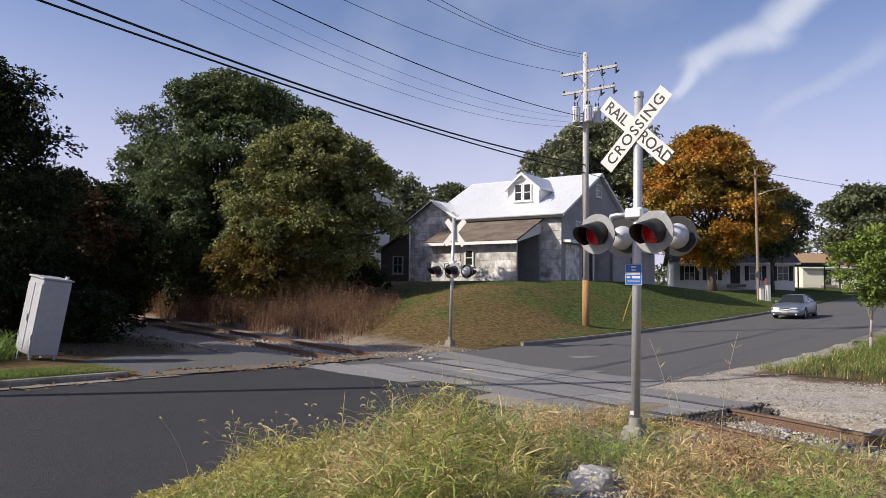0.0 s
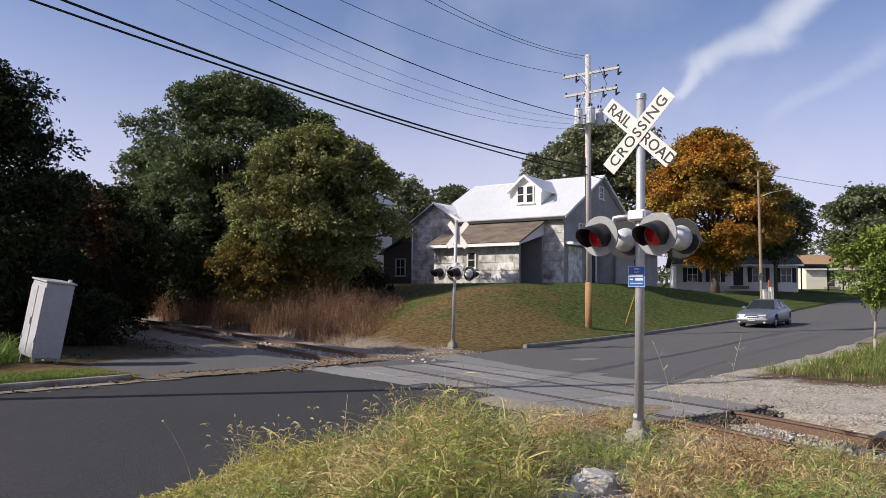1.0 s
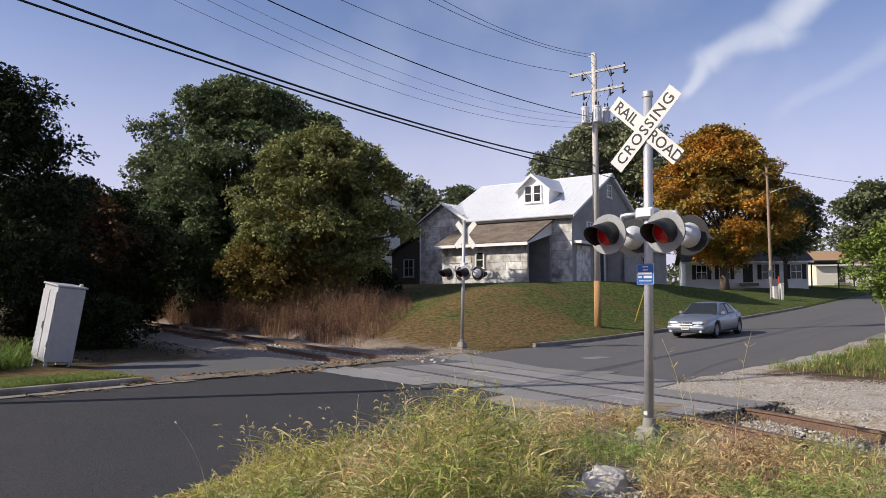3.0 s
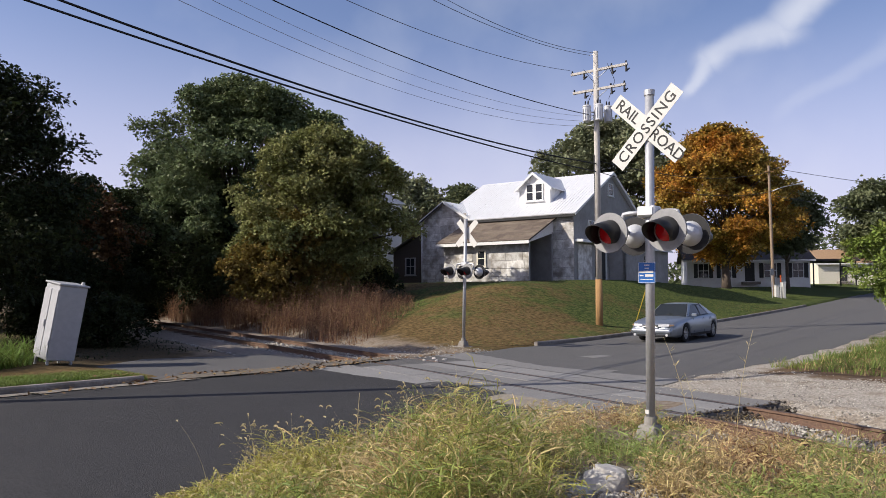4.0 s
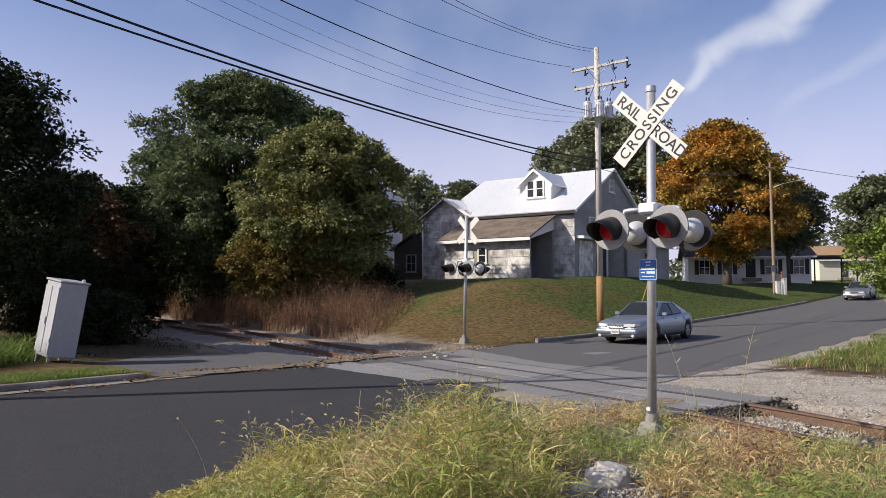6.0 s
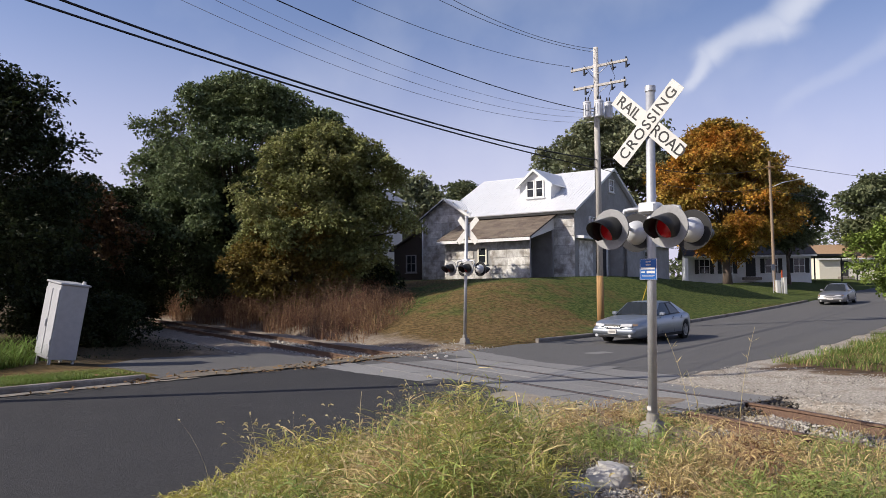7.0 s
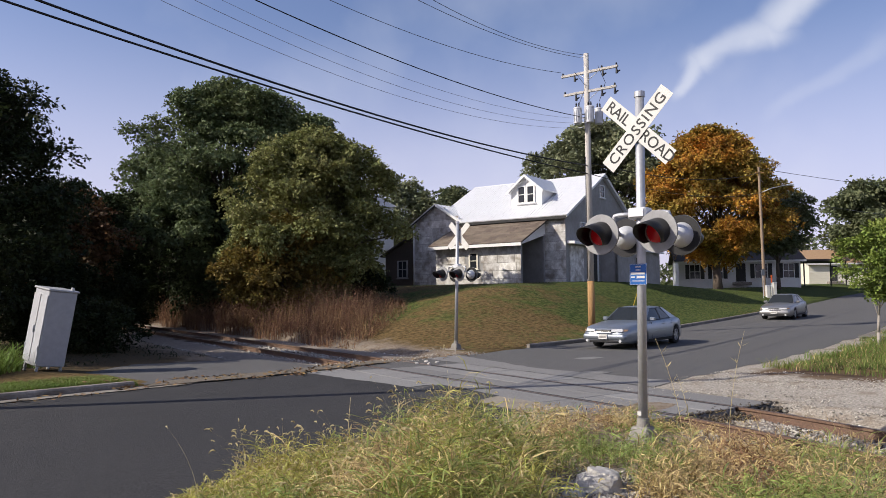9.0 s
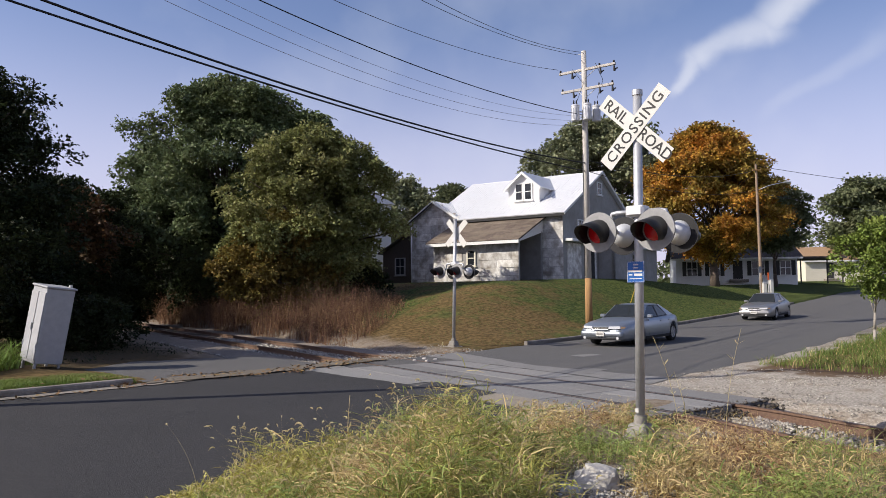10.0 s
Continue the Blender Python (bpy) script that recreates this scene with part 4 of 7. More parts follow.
def signal(m, name, label, with_blue, lean):
    sg = thing(name, m, label, "railway signal", group="crossing signals")
    bm = bmesh.new()
    cyl(bm, (0, 0, 0.27), (0, 0, 4.43), 0.057, seg=24)
    pole = part("pole", bm, M["galv"], sg, "grey galvanised steel pole", smooth=True)
    part("pole_cap", cylm((0, 0, 4.40), (0, 0, 4.47), 0.068, seg=24), M["galv"], pole)
    # base casting with bolts on a concrete footing
    bm = boxm((0, 0, 0.14), (0.30, 0.30, 0.20), 0.03)
    bmesh.ops.scale(bm, vec=(0.8, 0.8, 1), verts=[v for v in bm.verts if v.co.z > 0.2])
    base = part("base_casting", bm, M["cast"], sg, "weathered cast base box")
    part("collar", cylm((0, 0, 0.23), (0, 0, 0.34), 0.085, 0.075, 20), M["cast"], base)
    part("footing", boxm((0.02, 0, 0.0), (0.52, 0.52, 0.12), 0.03), M["concrete"], sg, "cracked concrete footing")
    for dx, dy in ((-0.18, -0.18), (0.18, -0.18), (-0.18, 0.18), (0.18, 0.18)):
        part("bolt", cylm((dx, dy, 0.05), (dx, dy, 0.11), 0.016, seg=6), M["rust"], base)
    # crossbuck
    blade(sg, 43, -0.068, [(-0.36, "RAIL"), (0.37, "ROAD")])
    blade(sg, -47, -0.078, [(0, "CROSSING")])
    part("crossbuck_bracket", boxm((0, -0.03, 3.97), (0.1, 0.075, 0.3), 0.01), M["galv"], sg)
    # junction box, crossarm and four lamps
    box_z = 2.90
    jb = part("junction_box", boxm((0, -0.02, box_z), (0.25, 0.2, 0.14), 0.02), M["alu"], sg, "pale cast junction box")
    part("box_lid", boxm((0, -0.125, box_z), (0.2, 0.012, 0.1), 0.004), M["alu"], jb)
    for side in (-1, 1):
        tube("arm", [(0.1 * side, 0, box_z), (0.3 * side, 0, box_z), (0.37 * side, 0, box_z - 0.01), (0.385 * side, 0, box_z - 0.06), (0.385 * side, 0, box_z - 0.16)], 0.03, M["galv"], sg, 10)
        tube("bracket", [(0.385 * side, -0.22, box_z - 0.27), (0.385 * side, 0, box_z - 0.16), (0.385 * side, 0.22, box_z - 0.27)], 0.028, M["galv"], sg, 8)
        lamp_unit(sg, pose(0.385 * side, -0.33, box_z - 0.27))
        lamp_unit(sg, pose(0.385 * side, 0.33, box_z - 0.27, 0, 0, 180))
    if with_blue:
        bs = part("notice_plate", boxm((0, 0, 0), (0.235, 0.004, 0.265), 0.0), M["blue"], sg, "blue plate with white lines of small print")
        bs.matrix_basis = pose(-0.01, -0.066, 2.13)
        for z, words, wd in ((0.092, "REPORT PROBLEM", 0.18), (0.052, "OR EMERGENCY", 0.16)):
            text_mesh("lettering", words, 0.026, M["sign_white"], bs, pose(0, -0.003, z, 90, 0, 0), wd)
        bar_rows(bs, [(-0.005, 0.01, 0.19, 0.026), (0.035, -0.036, 0.11, 0.03), (-0.07, -0.036, 0.05, 0.016), (0, -0.085, 0.17, 0.009)], pose(0, -0.004, 0), M["sign_white"])
        bar_rows(bs, [(0, 0.126, 0.225, 0.004), (0, -0.126, 0.225, 0.004), (0.112, 0, 0.004, 0.25), (-0.112, 0, 0.004, 0.25)], pose(0, -0.0035, 0), M["sign_white"])
        part("pole_band", cylm((0, 0, 2.2), (0, 0, 2.225), 0.063, seg=20), M["galv"], pole)
        part("pole_sticker", boxm((-0.02, -0.058, 0.40), (0.05, 0.004, 0.05)), M["sign_white"], pole)
    return sg


signal(pose(2.47, 9.3, 0.0, -0.1, 0.85, 0) @ pose(0, 0, 0, 0, 0, -42.3), "crossing_signal", "steel crossing signal with crossbuck and red lamps in dry grass", True, 0.8)
signal(pose(0.415, 25.6, land1(0.415, 25.6) - 0.02, 0, 1.3, 0) @ pose(0, 0, 0, 0, 0, 137.7), "crossing_signal", "steel crossing signal with red lamps beside the gravel shoulder", False, 1.3)


# ---- poles and wires ----
def sag_wire(name, a, b, sag, r, mat, label, n=40):
    a, b = Vector(a), Vector(b)
    pts = []
    for i in range(n + 1):
        t = i / n
        p = a.lerp(b, t)
        p.z -= 4 * sag * t * (1 - t)
        pts.append(p)
    ob = tube(name, pts, r, mat, None, 5)
    return tagged(ob, label, "overhead wire", group="overhead wires")


UX, UY = 6.66, 33.3
UZ = land1(UX, UY) - 0.05
SCALE_U = 33.3 / 30.5
pole2 = (-9.9, 12.35)


def utility_pole(x, y, z, height, arms, label, transformers=True, butt=True):
    up = thing("utility_pole", pose(x, y, z), label, "utility pole", group="utility poles")
    bm = bmesh.new()
    cyl(bm, (0, 0, 2.1), (0, 0, height), 0.152, 0.115, 20)
    part("shaft", bm, M["wood_pole"], up, "silvered wooden shaft", smooth=True)
    bm = bmesh.new()
    cyl(bm, (0, 0, -0.3), (0, 0, 2.1), 0.168, 0.1525, 20)
    part("butt", bm, M["pole_new"] if butt else M["wood_pole"], up, "amber stained wooden butt", smooth=True)
    a = math.radians(90 + 53)
    ax = Vector((math.cos(a), math.sin(a), 0))
    for zz, half in arms:
        bm = bmesh.new()
        box(bm, (0, 0, 0), (2 * half, 0.095, 0.115), pose(0, 0, 0, 0, 0, 143) , 0.008)
        bmesh.ops.translate(bm, vec=(0.1, -0.12, zz), verts=bm.verts)
        arm = part("crossarm", bm, M["wood_pole"], up, "weathered timber crossarm")
        for k in (-0.95, -0.45, 0.95):
            c = ax * (half * k) + Vector((0.1, -0.12, zz))
            bm = bmesh.new()
            lathe(bm, [(0.001, 0.06), (0.02, 0.06), (0.02, 0.08), (0.055, 0.09), (0.03, 0.12), (0.05, 0.14), (0.02, 0.17), (0.001, 0.175)], Matrix.Translation(c), 10)
            part("insulator", bm, M["black"], arm, smooth=True)
        for k in (-0.5, 0.5, -0.97):
            c = ax * (half * k) + Vector((0.05, -0.2, zz - 0.05))
            bm = bmesh.new()
            cyl(bm, c, c + Vector((0.02, 0, -0.3)), 0.035, 0.06, 10)
            cyl(bm, c + Vector((0.02, 0, -0.25)), c + Vector((0.16, 0, -0.16)), 0.04, 0.03, 8)
            part("cutout", bm, M["black"], arm, "black fused cutout")
        for sgn in (-1, 1):
            tube("brace", [ax * (0.5 * sgn) + Vector((0.1, -0.14, zz - 0.03)), Vector((0.02, -0.12, zz - 0.42))], 0.016, M["galv"], arm, 5)
    if transformers:
        for off in (Vector((-0.48, -0.22, 0)), Vector((0.02, -0.46, 0)), Vector((0.5, -0.12, 0))):
            c = off + Vector((0, 0, height - 2.95))
            bm = bmesh.new()
            lathe(bm, [(0.001, -0.36), (0.17, -0.36), (0.185, -0.33), (0.185, 0.3), (0.2, 0.31), (0.2, 0.35), (0.13, 0.4), (0.001, 0.41)], Matrix.Translation(c), 20)
            can = part("transformer", bm, M["alu"], up, "grey can-shaped transformer", smooth=False)
            for dx in (-0.06, 0.06):
                bm = bmesh.new()
                lathe(bm, [(0.03, 0.38), (0.045, 0.44), (0.025, 0.48), (0.04, 0.52), (0.015, 0.6), (0.001, 0.61)], Matrix.Translation(c + Vector((dx, 0, 0))), 8)
                part("bushing", bm, M["black"], can)
            for q in range(5):
                part("cooling_fin", boxm((c.x + 0.2 * math.cos(3.6 + q * 0.5), c.y + 0.2 * math.sin(3.6 + q * 0.5), c.z - 0.03), (0.02, 0.02, 0.5)), M["alu"], can)
            tube("hanger", [(0, 0, c.z + 0.1), c + Vector((0, 0, 0.1))], 0.03, M["galv"], can, 6)
        tube("conduit", [(-0.16, -0.05, 2.2), (-0.14, -0.05, height - 4.8)], 0.02, M["wire_thin"], up, 6)
        for za, k in ((9.555, 0.5), (9.77, 0.4), (9.96, 0.3), (12.83, 0.3)):
            tube("standoff", [(0, 0, za - z), ax * k + Vector((0, 0, za - z))], 0.018, M["galv"], up, 5)
        tube("jumper", [(0.4, -0.6, height - 0.75), (0.75, -0.5, height - 1.5), (0.5, -0.3, height - 2.3)], 0.012, M["wire"], up, 5)
        tube("jumper", [(-0.5, 0.3, height - 0.75), (-0.1, -0.3, height - 1.6), (-0.4, -0.2, height - 2.4)], 0.012, M["wire"], up, 5)
    return up


UH = 12.55
utility_pole(UX, UY, UZ, UH, [(UH - 0.88, 1.4), (UH - 1.78, 1.3)], "tall silvered timber utility pole with crossarms and transformers on the lawn")
utility_pole(*pole2, land1(*pole2) - 0.05, 15.8, [(14.2, 1.4), (12.5, 1.4)], "timber utility pole standing by the kerb", False, False)


def far_pole():
    x, y = 26.75, 61.5
    wood = M["pole_brown"]
    z = land1(x, y)
    up = thing("utility_pole", pose(x, y, z - 0.05, 0, -0.6, 0), "slim brown timber pole with a street lamp arm", "utility pole", group="utility poles")
    h = 1.88 + 226 / 1305 * 61.5 - z
    part("shaft", cylm((0, 0, -0.3), (0, 0, h), 0.14, 0.1, 14), wood, up)
    tube("lamp_arm", [(0.05, 0, h - 2.2), (0.9, -0.2, h - 1.85), (2.1, -0.4, h - 1.62)], 0.035, M["galv"], up, 6)
    part("lamp_head", boxm((2.35, -0.45, h - 1.63), (0.6, 0.26, 0.14), 0.05), M["galv"], up)
    part("crossarm", boxm((0, -0.1, h - 0.5), (0.7, 0.1, 0.1)), M["pole_new"], up)
    return (x, y, z + h)


FP = far_pole()


# ---- wires ----
def wires():
    a = math.radians(143)
    ax = Vector((math.cos(a), math.sin(a), 0))
    # two heavy cables low on the poles
    for za, zb, sag, r in ((7.745, 8.16, 0.52, 0.03), (7.37, 7.84, 0.3, 0.027)):
        sag_wire("overhead_cable", (UX, UY, za), (*pole2, zb), sag, r, M["wire"], "heavy black overhead cable between the poles")
    # conductors from the crossarms and three faint lines below them
    for za, zb, k, sag, r, mat in ((12.31, 12.37, 1.33, 1.17, 0.011, "wire_thin"), (12.83, 14.01, 0.3, 1.48, 0.011, "wire_thin"), (12.88, 15.19, 0.0, 1.95, 0.011, "wire_thin"),
                                   (9.98, 10.52, 0.1, 0.8, 0.017, "wire"), (9.555, 9.98, 0.5, 1.31, 0.007, "wire_faint"), (9.77, 10.39, 0.4, 1.33, 0.007, "wire_faint"), (9.96, 10.59, 0.3, 1.22, 0.006, "wire_faint")):
        sag_wire("overhead_wire", Vector((UX, UY, za)) + ax * k, Vector((*pole2, zb)) + ax * k, sag, r, M[mat], "thin overhead power line")
    fp = Vector(FP)
    sag_wire("overhead_wire", (UX, UY, UZ + 7.5), fp + Vector((0, 0, -0.5)), 0.7, 0.02, M["wire"], "thin overhead power line")
    sag_wire("overhead_wire", (UX, UY, UZ + 7.0), fp + Vector((0, 0, -2.2)), 0.7, 0.016, M["wire"], "thin overhead power line")
    end = fp + Vector((48, 30, 0.8))
    sag_wire("overhead_wire", fp + Vector((0, 0, -0.2)), end, 0.5, 0.022, M["wire"], "thin overhead power line")
    sag_wire("overhead_wire", fp + Vector((0, 0, -2.5)), end + Vector((0, 0, -3.8)), 0.5, 0.02, M["wire_thin"], "thin overhead power line")
    z = land1(end.x, end.y) - 0.3
    up = thing("utility_pole", pose(end.x, end.y, z), "slim brown timber pole down the street", "utility pole", group="utility poles")
    part("shaft", cylm((0, 0, 0), (0, 0, end.z - z + 0.3), 0.14, 0.1, 14), M["wood_pole"], up)


wires()


# ---- the barn ----
BX, BY, BZ = 7.85, 47.0, 2.62          # its front corner by the gable
AL = Vector((-0.82, 0.57, 0)).normalized()   # along the front, away
IN = Vector((0.57, 0.82, 0)).normalized()    # into the building
UP = Vector((0, 0, 1))


def bp(k, q, z):
    """A place by its way along the front, its depth behind it (in front: negative) and its height over the floor."""
    return Vector((BX, BY, BZ)) + AL * k + IN * q + UP * z


def wall(name, parent, pts, thick, mat, label=""):
    return part(name, prismm([bp(*p) for p in pts], bp(*thick) - bp(0, 0, 0)), mat, parent, label)


def sash(parent, k0, k1, z0, z1, q, outward, frame_mat, name="window", along=True, shutters=False, cols=2, rows_=2, to=bp):
    """A framed window: casing, glass and glazing bars standing a little proud of its wall."""
    def P(a, o, z):
        return to(a, q + outward * o, z) if along else to(q + outward * o, a, z)
    def slab(a0, a1, za, zb, o0, o1):
        bm = bmesh.new()
        prism(bm, [P(a0, o0, za), P(a1, o0, za), P(a1, o0, zb), P(a0, o0, zb)], P(a0, o1, za) - P(a0, o0, za))
        return bm
    t = 0.07
    w = part(name, slab(k0 + t, k1 - t, z0 + t, z1 - t, 0.01, 0.03), M["glass"], parent, "dark glazed window")
    for a0, a1, za, zb in ((k0 - t / 2, k0 + t, z0, z1), (k1 - t, k1 + t / 2, z0, z1), (k0 + t, k1 - t, z1 - t, z1), (k0 + t, k1 - t, z0, z0 + t)):
        part("casing", slab(a0, a1, za, zb, 0.0, 0.07), frame_mat, w)
    for c in range(1, cols):
        a = k0 + (k1 - k0) * c / cols
        part("glazing_bar", slab(a - 0.025, a + 0.025, z0 + t, z1 - t, 0.03, 0.055), frame_mat, w)
    for r in range(1, rows_):
        z = z0 + (z1 - z0) * r / rows_
        part("glazing_bar", slab(k0 + t, k1 - t, z - 0.025, z + 0.025, 0.03, 0.052), frame_mat, w)
    part("sill", slab(k0 - 0.1, k1 + 0.1, z0 - 0.07, z0 - 0.005, 0.0, 0.12), frame_mat, w)
    return w


def clad(parent, k0, k1, z0, z1, q, rnd, w=1.22, h=0.6, along=True, skip=None, top=None):
    """Pressed metal sheets laid in courses, each lapped over the one below."""
    z = z0
    while z < z1 - 0.02:
        zt = min(z + h, z1)
        k = k0 - rnd.uniform(0, w * 0.8)
        while k < k1:
            a, b = max(k, k0), min(k + w, k1)
            zz = zt
            if top:
                zz = min(zt, top((a + b) / 2) )
            if b - a > 0.05 and zz - z > 0.05 and not (skip and skip((a + b) / 2, (z + zz) / 2)):
                o = rnd.uniform(0.004, 0.03)
                if along:
                    pts = [bp(a + 0.01, q - 0.008 - o, z + 0.012), bp(b - 0.01, q - 0.008 - o, z + 0.012), bp(b - 0.01, q - 0.006, zz - 0.012), bp(a + 0.01, q - 0.006, zz - 0.004)]
                    th = bp(0, 0.02, 0) - bp(0, 0, 0)
                else:
                    pts = [bp(q - 0.008 - o, a + 0.004, z + 0.004), bp(q - 0.008 - o, b - 0.004, z + 0.004), bp(q - 0.006, b - 0.004, zz - 0.004), bp(q - 0.006, a + 0.004, zz - 0.004)]
                    th = bp(0.02, 0, 0) - bp(0, 0, 0)
                part("panel", prismm(pts, th), M["siding"], parent)
            k += w
        z += h


def ribbed(name, parent, a, b, c, d, mat, step, rib, label):
    """A roof slope a-b (eave) to d-c (ridge) with standing ribs running up it."""
    n = (b - a).cross(d - a).normalized()
    if n.z < 0:
        n = -n
    roof = part(name, prismm([a, b, c, d], n * 0.06), mat, parent, label)
    count = int((b - a).length / step)
    bm = bmesh.new()
    for i in range(count + 1):
        t = i / count
        p0, p1 = a.lerp(b, t) + n * 0.06, d.lerp(c, t) + n * 0.06
        w = (b - a).normalized() * 0.022
        prism(bm, [p0 - w, p0 + w, p1 + w, p1 - w], n * rib)
    part("ribs", bm, mat, roof)
    return roof


def build_barn():
    rnd = random.Random(11)
    EAVE, RIDGE, WID, LEN = 4.5, 7.72, 12.0, 10.3
    main = thing("barn", None, "old barn clad in weathered silver metal under a white roof", "barn")
    fw = wall("front_wall", main, [(0, 0, -0.8), (8.0, 0, -0.8), (8.0, 0, EAVE), (0, 0, EAVE)], (0, 0.2, 0), M["wall_grey"], "weathered grey metal-clad front wall")
    clad(fw, 0, 1.7, -0.3, EAVE, 0, rnd)
    clad(fw, 1.7, 7.9, 3.7, EAVE, 0, rnd)
    gw = wall("gable_wall", main, [(0, 0.2, -0.8), (0, WID, -0.8), (0, WID, EAVE), (0, WID / 2, RIDGE - 0.08), (0, 0.2, EAVE)], (0.2, 0, 0), M["wall_grey"], "grey gable wall in shade with rust streaks")
    wall("back_wall", main, [(0, WID, -0.8), (LEN, WID, -0.8), (LEN, WID, EAVE), (0, WID, EAVE)], (0, -0.2, 0), M["wall_grey"])
    wall("gable_wall", main, [(LEN, 0.2, -0.8), (LEN, WID, -0.8), (LEN, WID, EAVE), (LEN, WID / 2, RIDGE - 0.08), (LEN, 0.2, EAVE)], (-0.2, 0, 0), M["wall_grey"])
    o, oe = 0.3, 0.38
    dz = oe * (RIDGE - EAVE) / (WID / 2)
    ribbed("roof", main, bp(-o, -oe, EAVE - dz), bp(7.95, -oe, EAVE - dz), bp(7.95, WID / 2, RIDGE), bp(-o, WID / 2, RIDGE), M["metal_roof"], 0.23, 0.012, "bright white ribbed metal roof slope")
    q2, z2 = 0.35, EAVE + 0.35 * (RIDGE - EAVE) / (WID / 2)
    ribbed("roof", main, bp(7.95, q2, z2), bp(LEN + o, q2, z2), bp(LEN + o, WID / 2, RIDGE), bp(7.95, WID / 2, RIDGE), M["metal_roof"], 0.23, 0.012, "white ribbed metal roof slope")
    ribbed("roof", main, bp(-o, WID + oe, EAVE - dz), bp(LEN + o, WID + oe, EAVE - dz), bp(LEN + o, WID / 2, RIDGE), bp(-o, WID / 2, RIDGE), M["metal_roof"], 0.6, 0.03, "white ribbed metal roof slope")
    part("ridge_cap", prismm([bp(-o, WID / 2 - 0.18, RIDGE - 0.02), bp(-o, WID / 2, RIDGE + 0.1), bp(-o, WID / 2 + 0.18, RIDGE - 0.02)], bp(LEN + 2 * o, 0, 0) - bp(0, 0, 0)), M["metal_roof"], main)
    wall("fascia", main, [(-o, -oe, EAVE - dz - 0.17), (7.9, -oe, EAVE - dz - 0.17), (7.9, -oe, EAVE - dz - 0.012), (-o, -oe, EAVE - dz - 0.012)], (0, 0.03, 0), M["dark_in"], "dark board under the eave")
    for k in (0.1, 0.35, 0.6, 0.85):
        part("rafter_end", prismm([bp(k, -0.3, EAVE - 0.3), bp(k + 0.06, -0.3, EAVE - 0.3), bp(k + 0.06, -0.3, EAVE - 0.16), bp(k, -0.3, EAVE - 0.16)], bp(0, 0.3, 0) - bp(0, 0, 0)), M["dark_in"], main)
    for q0, q1, z0, z1 in ((-oe, WID / 2, EAVE - dz, RIDGE), (WID + oe, WID / 2, EAVE - dz, RIDGE)):
        wall("verge_board", main, [(-o - 0.01, q0, z0 - 0.1), (-o - 0.01, q1, z1 - 0.1), (-o - 0.01, q1, z1 - 0.005), (-o - 0.01, q0, z0 - 0.005)], (0.04, 0, 0), M["white_paint"])
    # gable openings, ledge and door
    sash(main, 5.6, 6.4, 6.1, 7.0, 0, -1, M["white_paint"], along=False, cols=1)
    sash(main, 2.2, 3.2, 2.9, 4.1, 0, -1, M["white_paint"], along=False)
    wall("ledge", main, [(-0.02, 0.15, 2.55), (-0.02, 3.4, 2.55), (-0.02, 3.4, 2.72), (-0.02, 0.15, 2.72)], (-0.55, 0, -0.02), M["white_paint"], "pale ledge over the loading doors")
    wall("sliding_door", main, [(-0.01, 0.5, 0.0), (-0.01, 2.6, 0.0), (-0.01, 2.6, 2.45), (-0.01, 0.5, 2.45)], (-0.06, 0, 0), M["siding"], "patched metal sliding door")
    d = wall("doorway", main, [(-0.01, 3.6, 0.0), (-0.01, 4.9, 0.0), (-0.01, 4.9, 2.3), (-0.01, 3.6, 2.3)], (-0.02, 0, 0), M["dark_in"], "dark open doorway")
    for q in (3.5, 4.9):
        wall("door_post", d, [(-0.01, q, 0.0), (-0.01, q + 0.12, 0.0), (-0.01, q + 0.12, 2.4), (-0.01, q, 2.4)], (-0.1, 0, 0), M["white_paint"])
    # dormer with two sash windows
    zb, zt = 0.77 + EAVE, 6.55
    kq = 1.44
    dw = wall("dormer", main, [(2.38, kq, zb), (4.77, kq, zb), (4.77, kq, zt), (3.575, kq, 7.38), (2.38, kq, zt)], (0, 0.12, 0), M["white_paint"], "white painted dormer with a small gable")
    for k in (2.38, 4.65):
        wall("dormer_cheek", dw, [(k, kq + 0.12, zb), (k, kq + 0.12, zt), (k, 4.0, zt)], (0.12, 0, 0), M["white_paint"])
    for k0, k1 in ((2.15, 3.575), (5.0, 3.575)):
        wall("dormer_roof", dw, [(k0, kq - 0.3, zt - 0.26), (k1, kq - 0.3, 7.45), (k1, 5.45, 7.45), (k0, 3.5, zt - 0.26)], (0, 0, 0.08), M["metal_roof"], "white metal dormer roof")
        wall("dormer_fascia", dw, [(k0, kq - 0.32, zt - 0.38), (k1, kq - 0.32, 7.33), (k1, kq - 0.32, 7.45), (k0, kq - 0.32, zt - 0.26)], (0, 0.04, 0), M["white_paint"])
    sash(dw, 2.92, 3.52, 5.55, 6.75, kq, -1, M["white_paint"], "dormer_window", cols=1)
    sash(dw, 3.62, 4.22, 5.55, 6.75, kq, -1, M["white_paint"], "dormer_window", cols=1)

    # lean-to porch
    pd, k0, k1, zlo, zhi = -3.5, 1.44, 8.1, 2.42, 4.1
    porch = thing("porch", None, "lean-to porch with brown shingle roof against the silver barn", "porch")
    pw = wall("front_wall", porch, [(k0 + 0.05, pd + 0.3, -0.8), (k1 - 0.2, pd + 0.3, -0.8), (k1 - 0.2, pd + 0.3, zlo), (k0 + 0.05, pd + 0.3, zlo)], (0, 0.14, 0), M["wall_grey"], "patched silver metal porch wall")
    clad(pw, k0 + 0.05, k1 - 0.2, -0.2, zlo, pd + 0.29, rnd, 1.22, 0.5, skip=lambda k, z: 4.6 < k < 5.3 and 1.0 < z < 2.1)
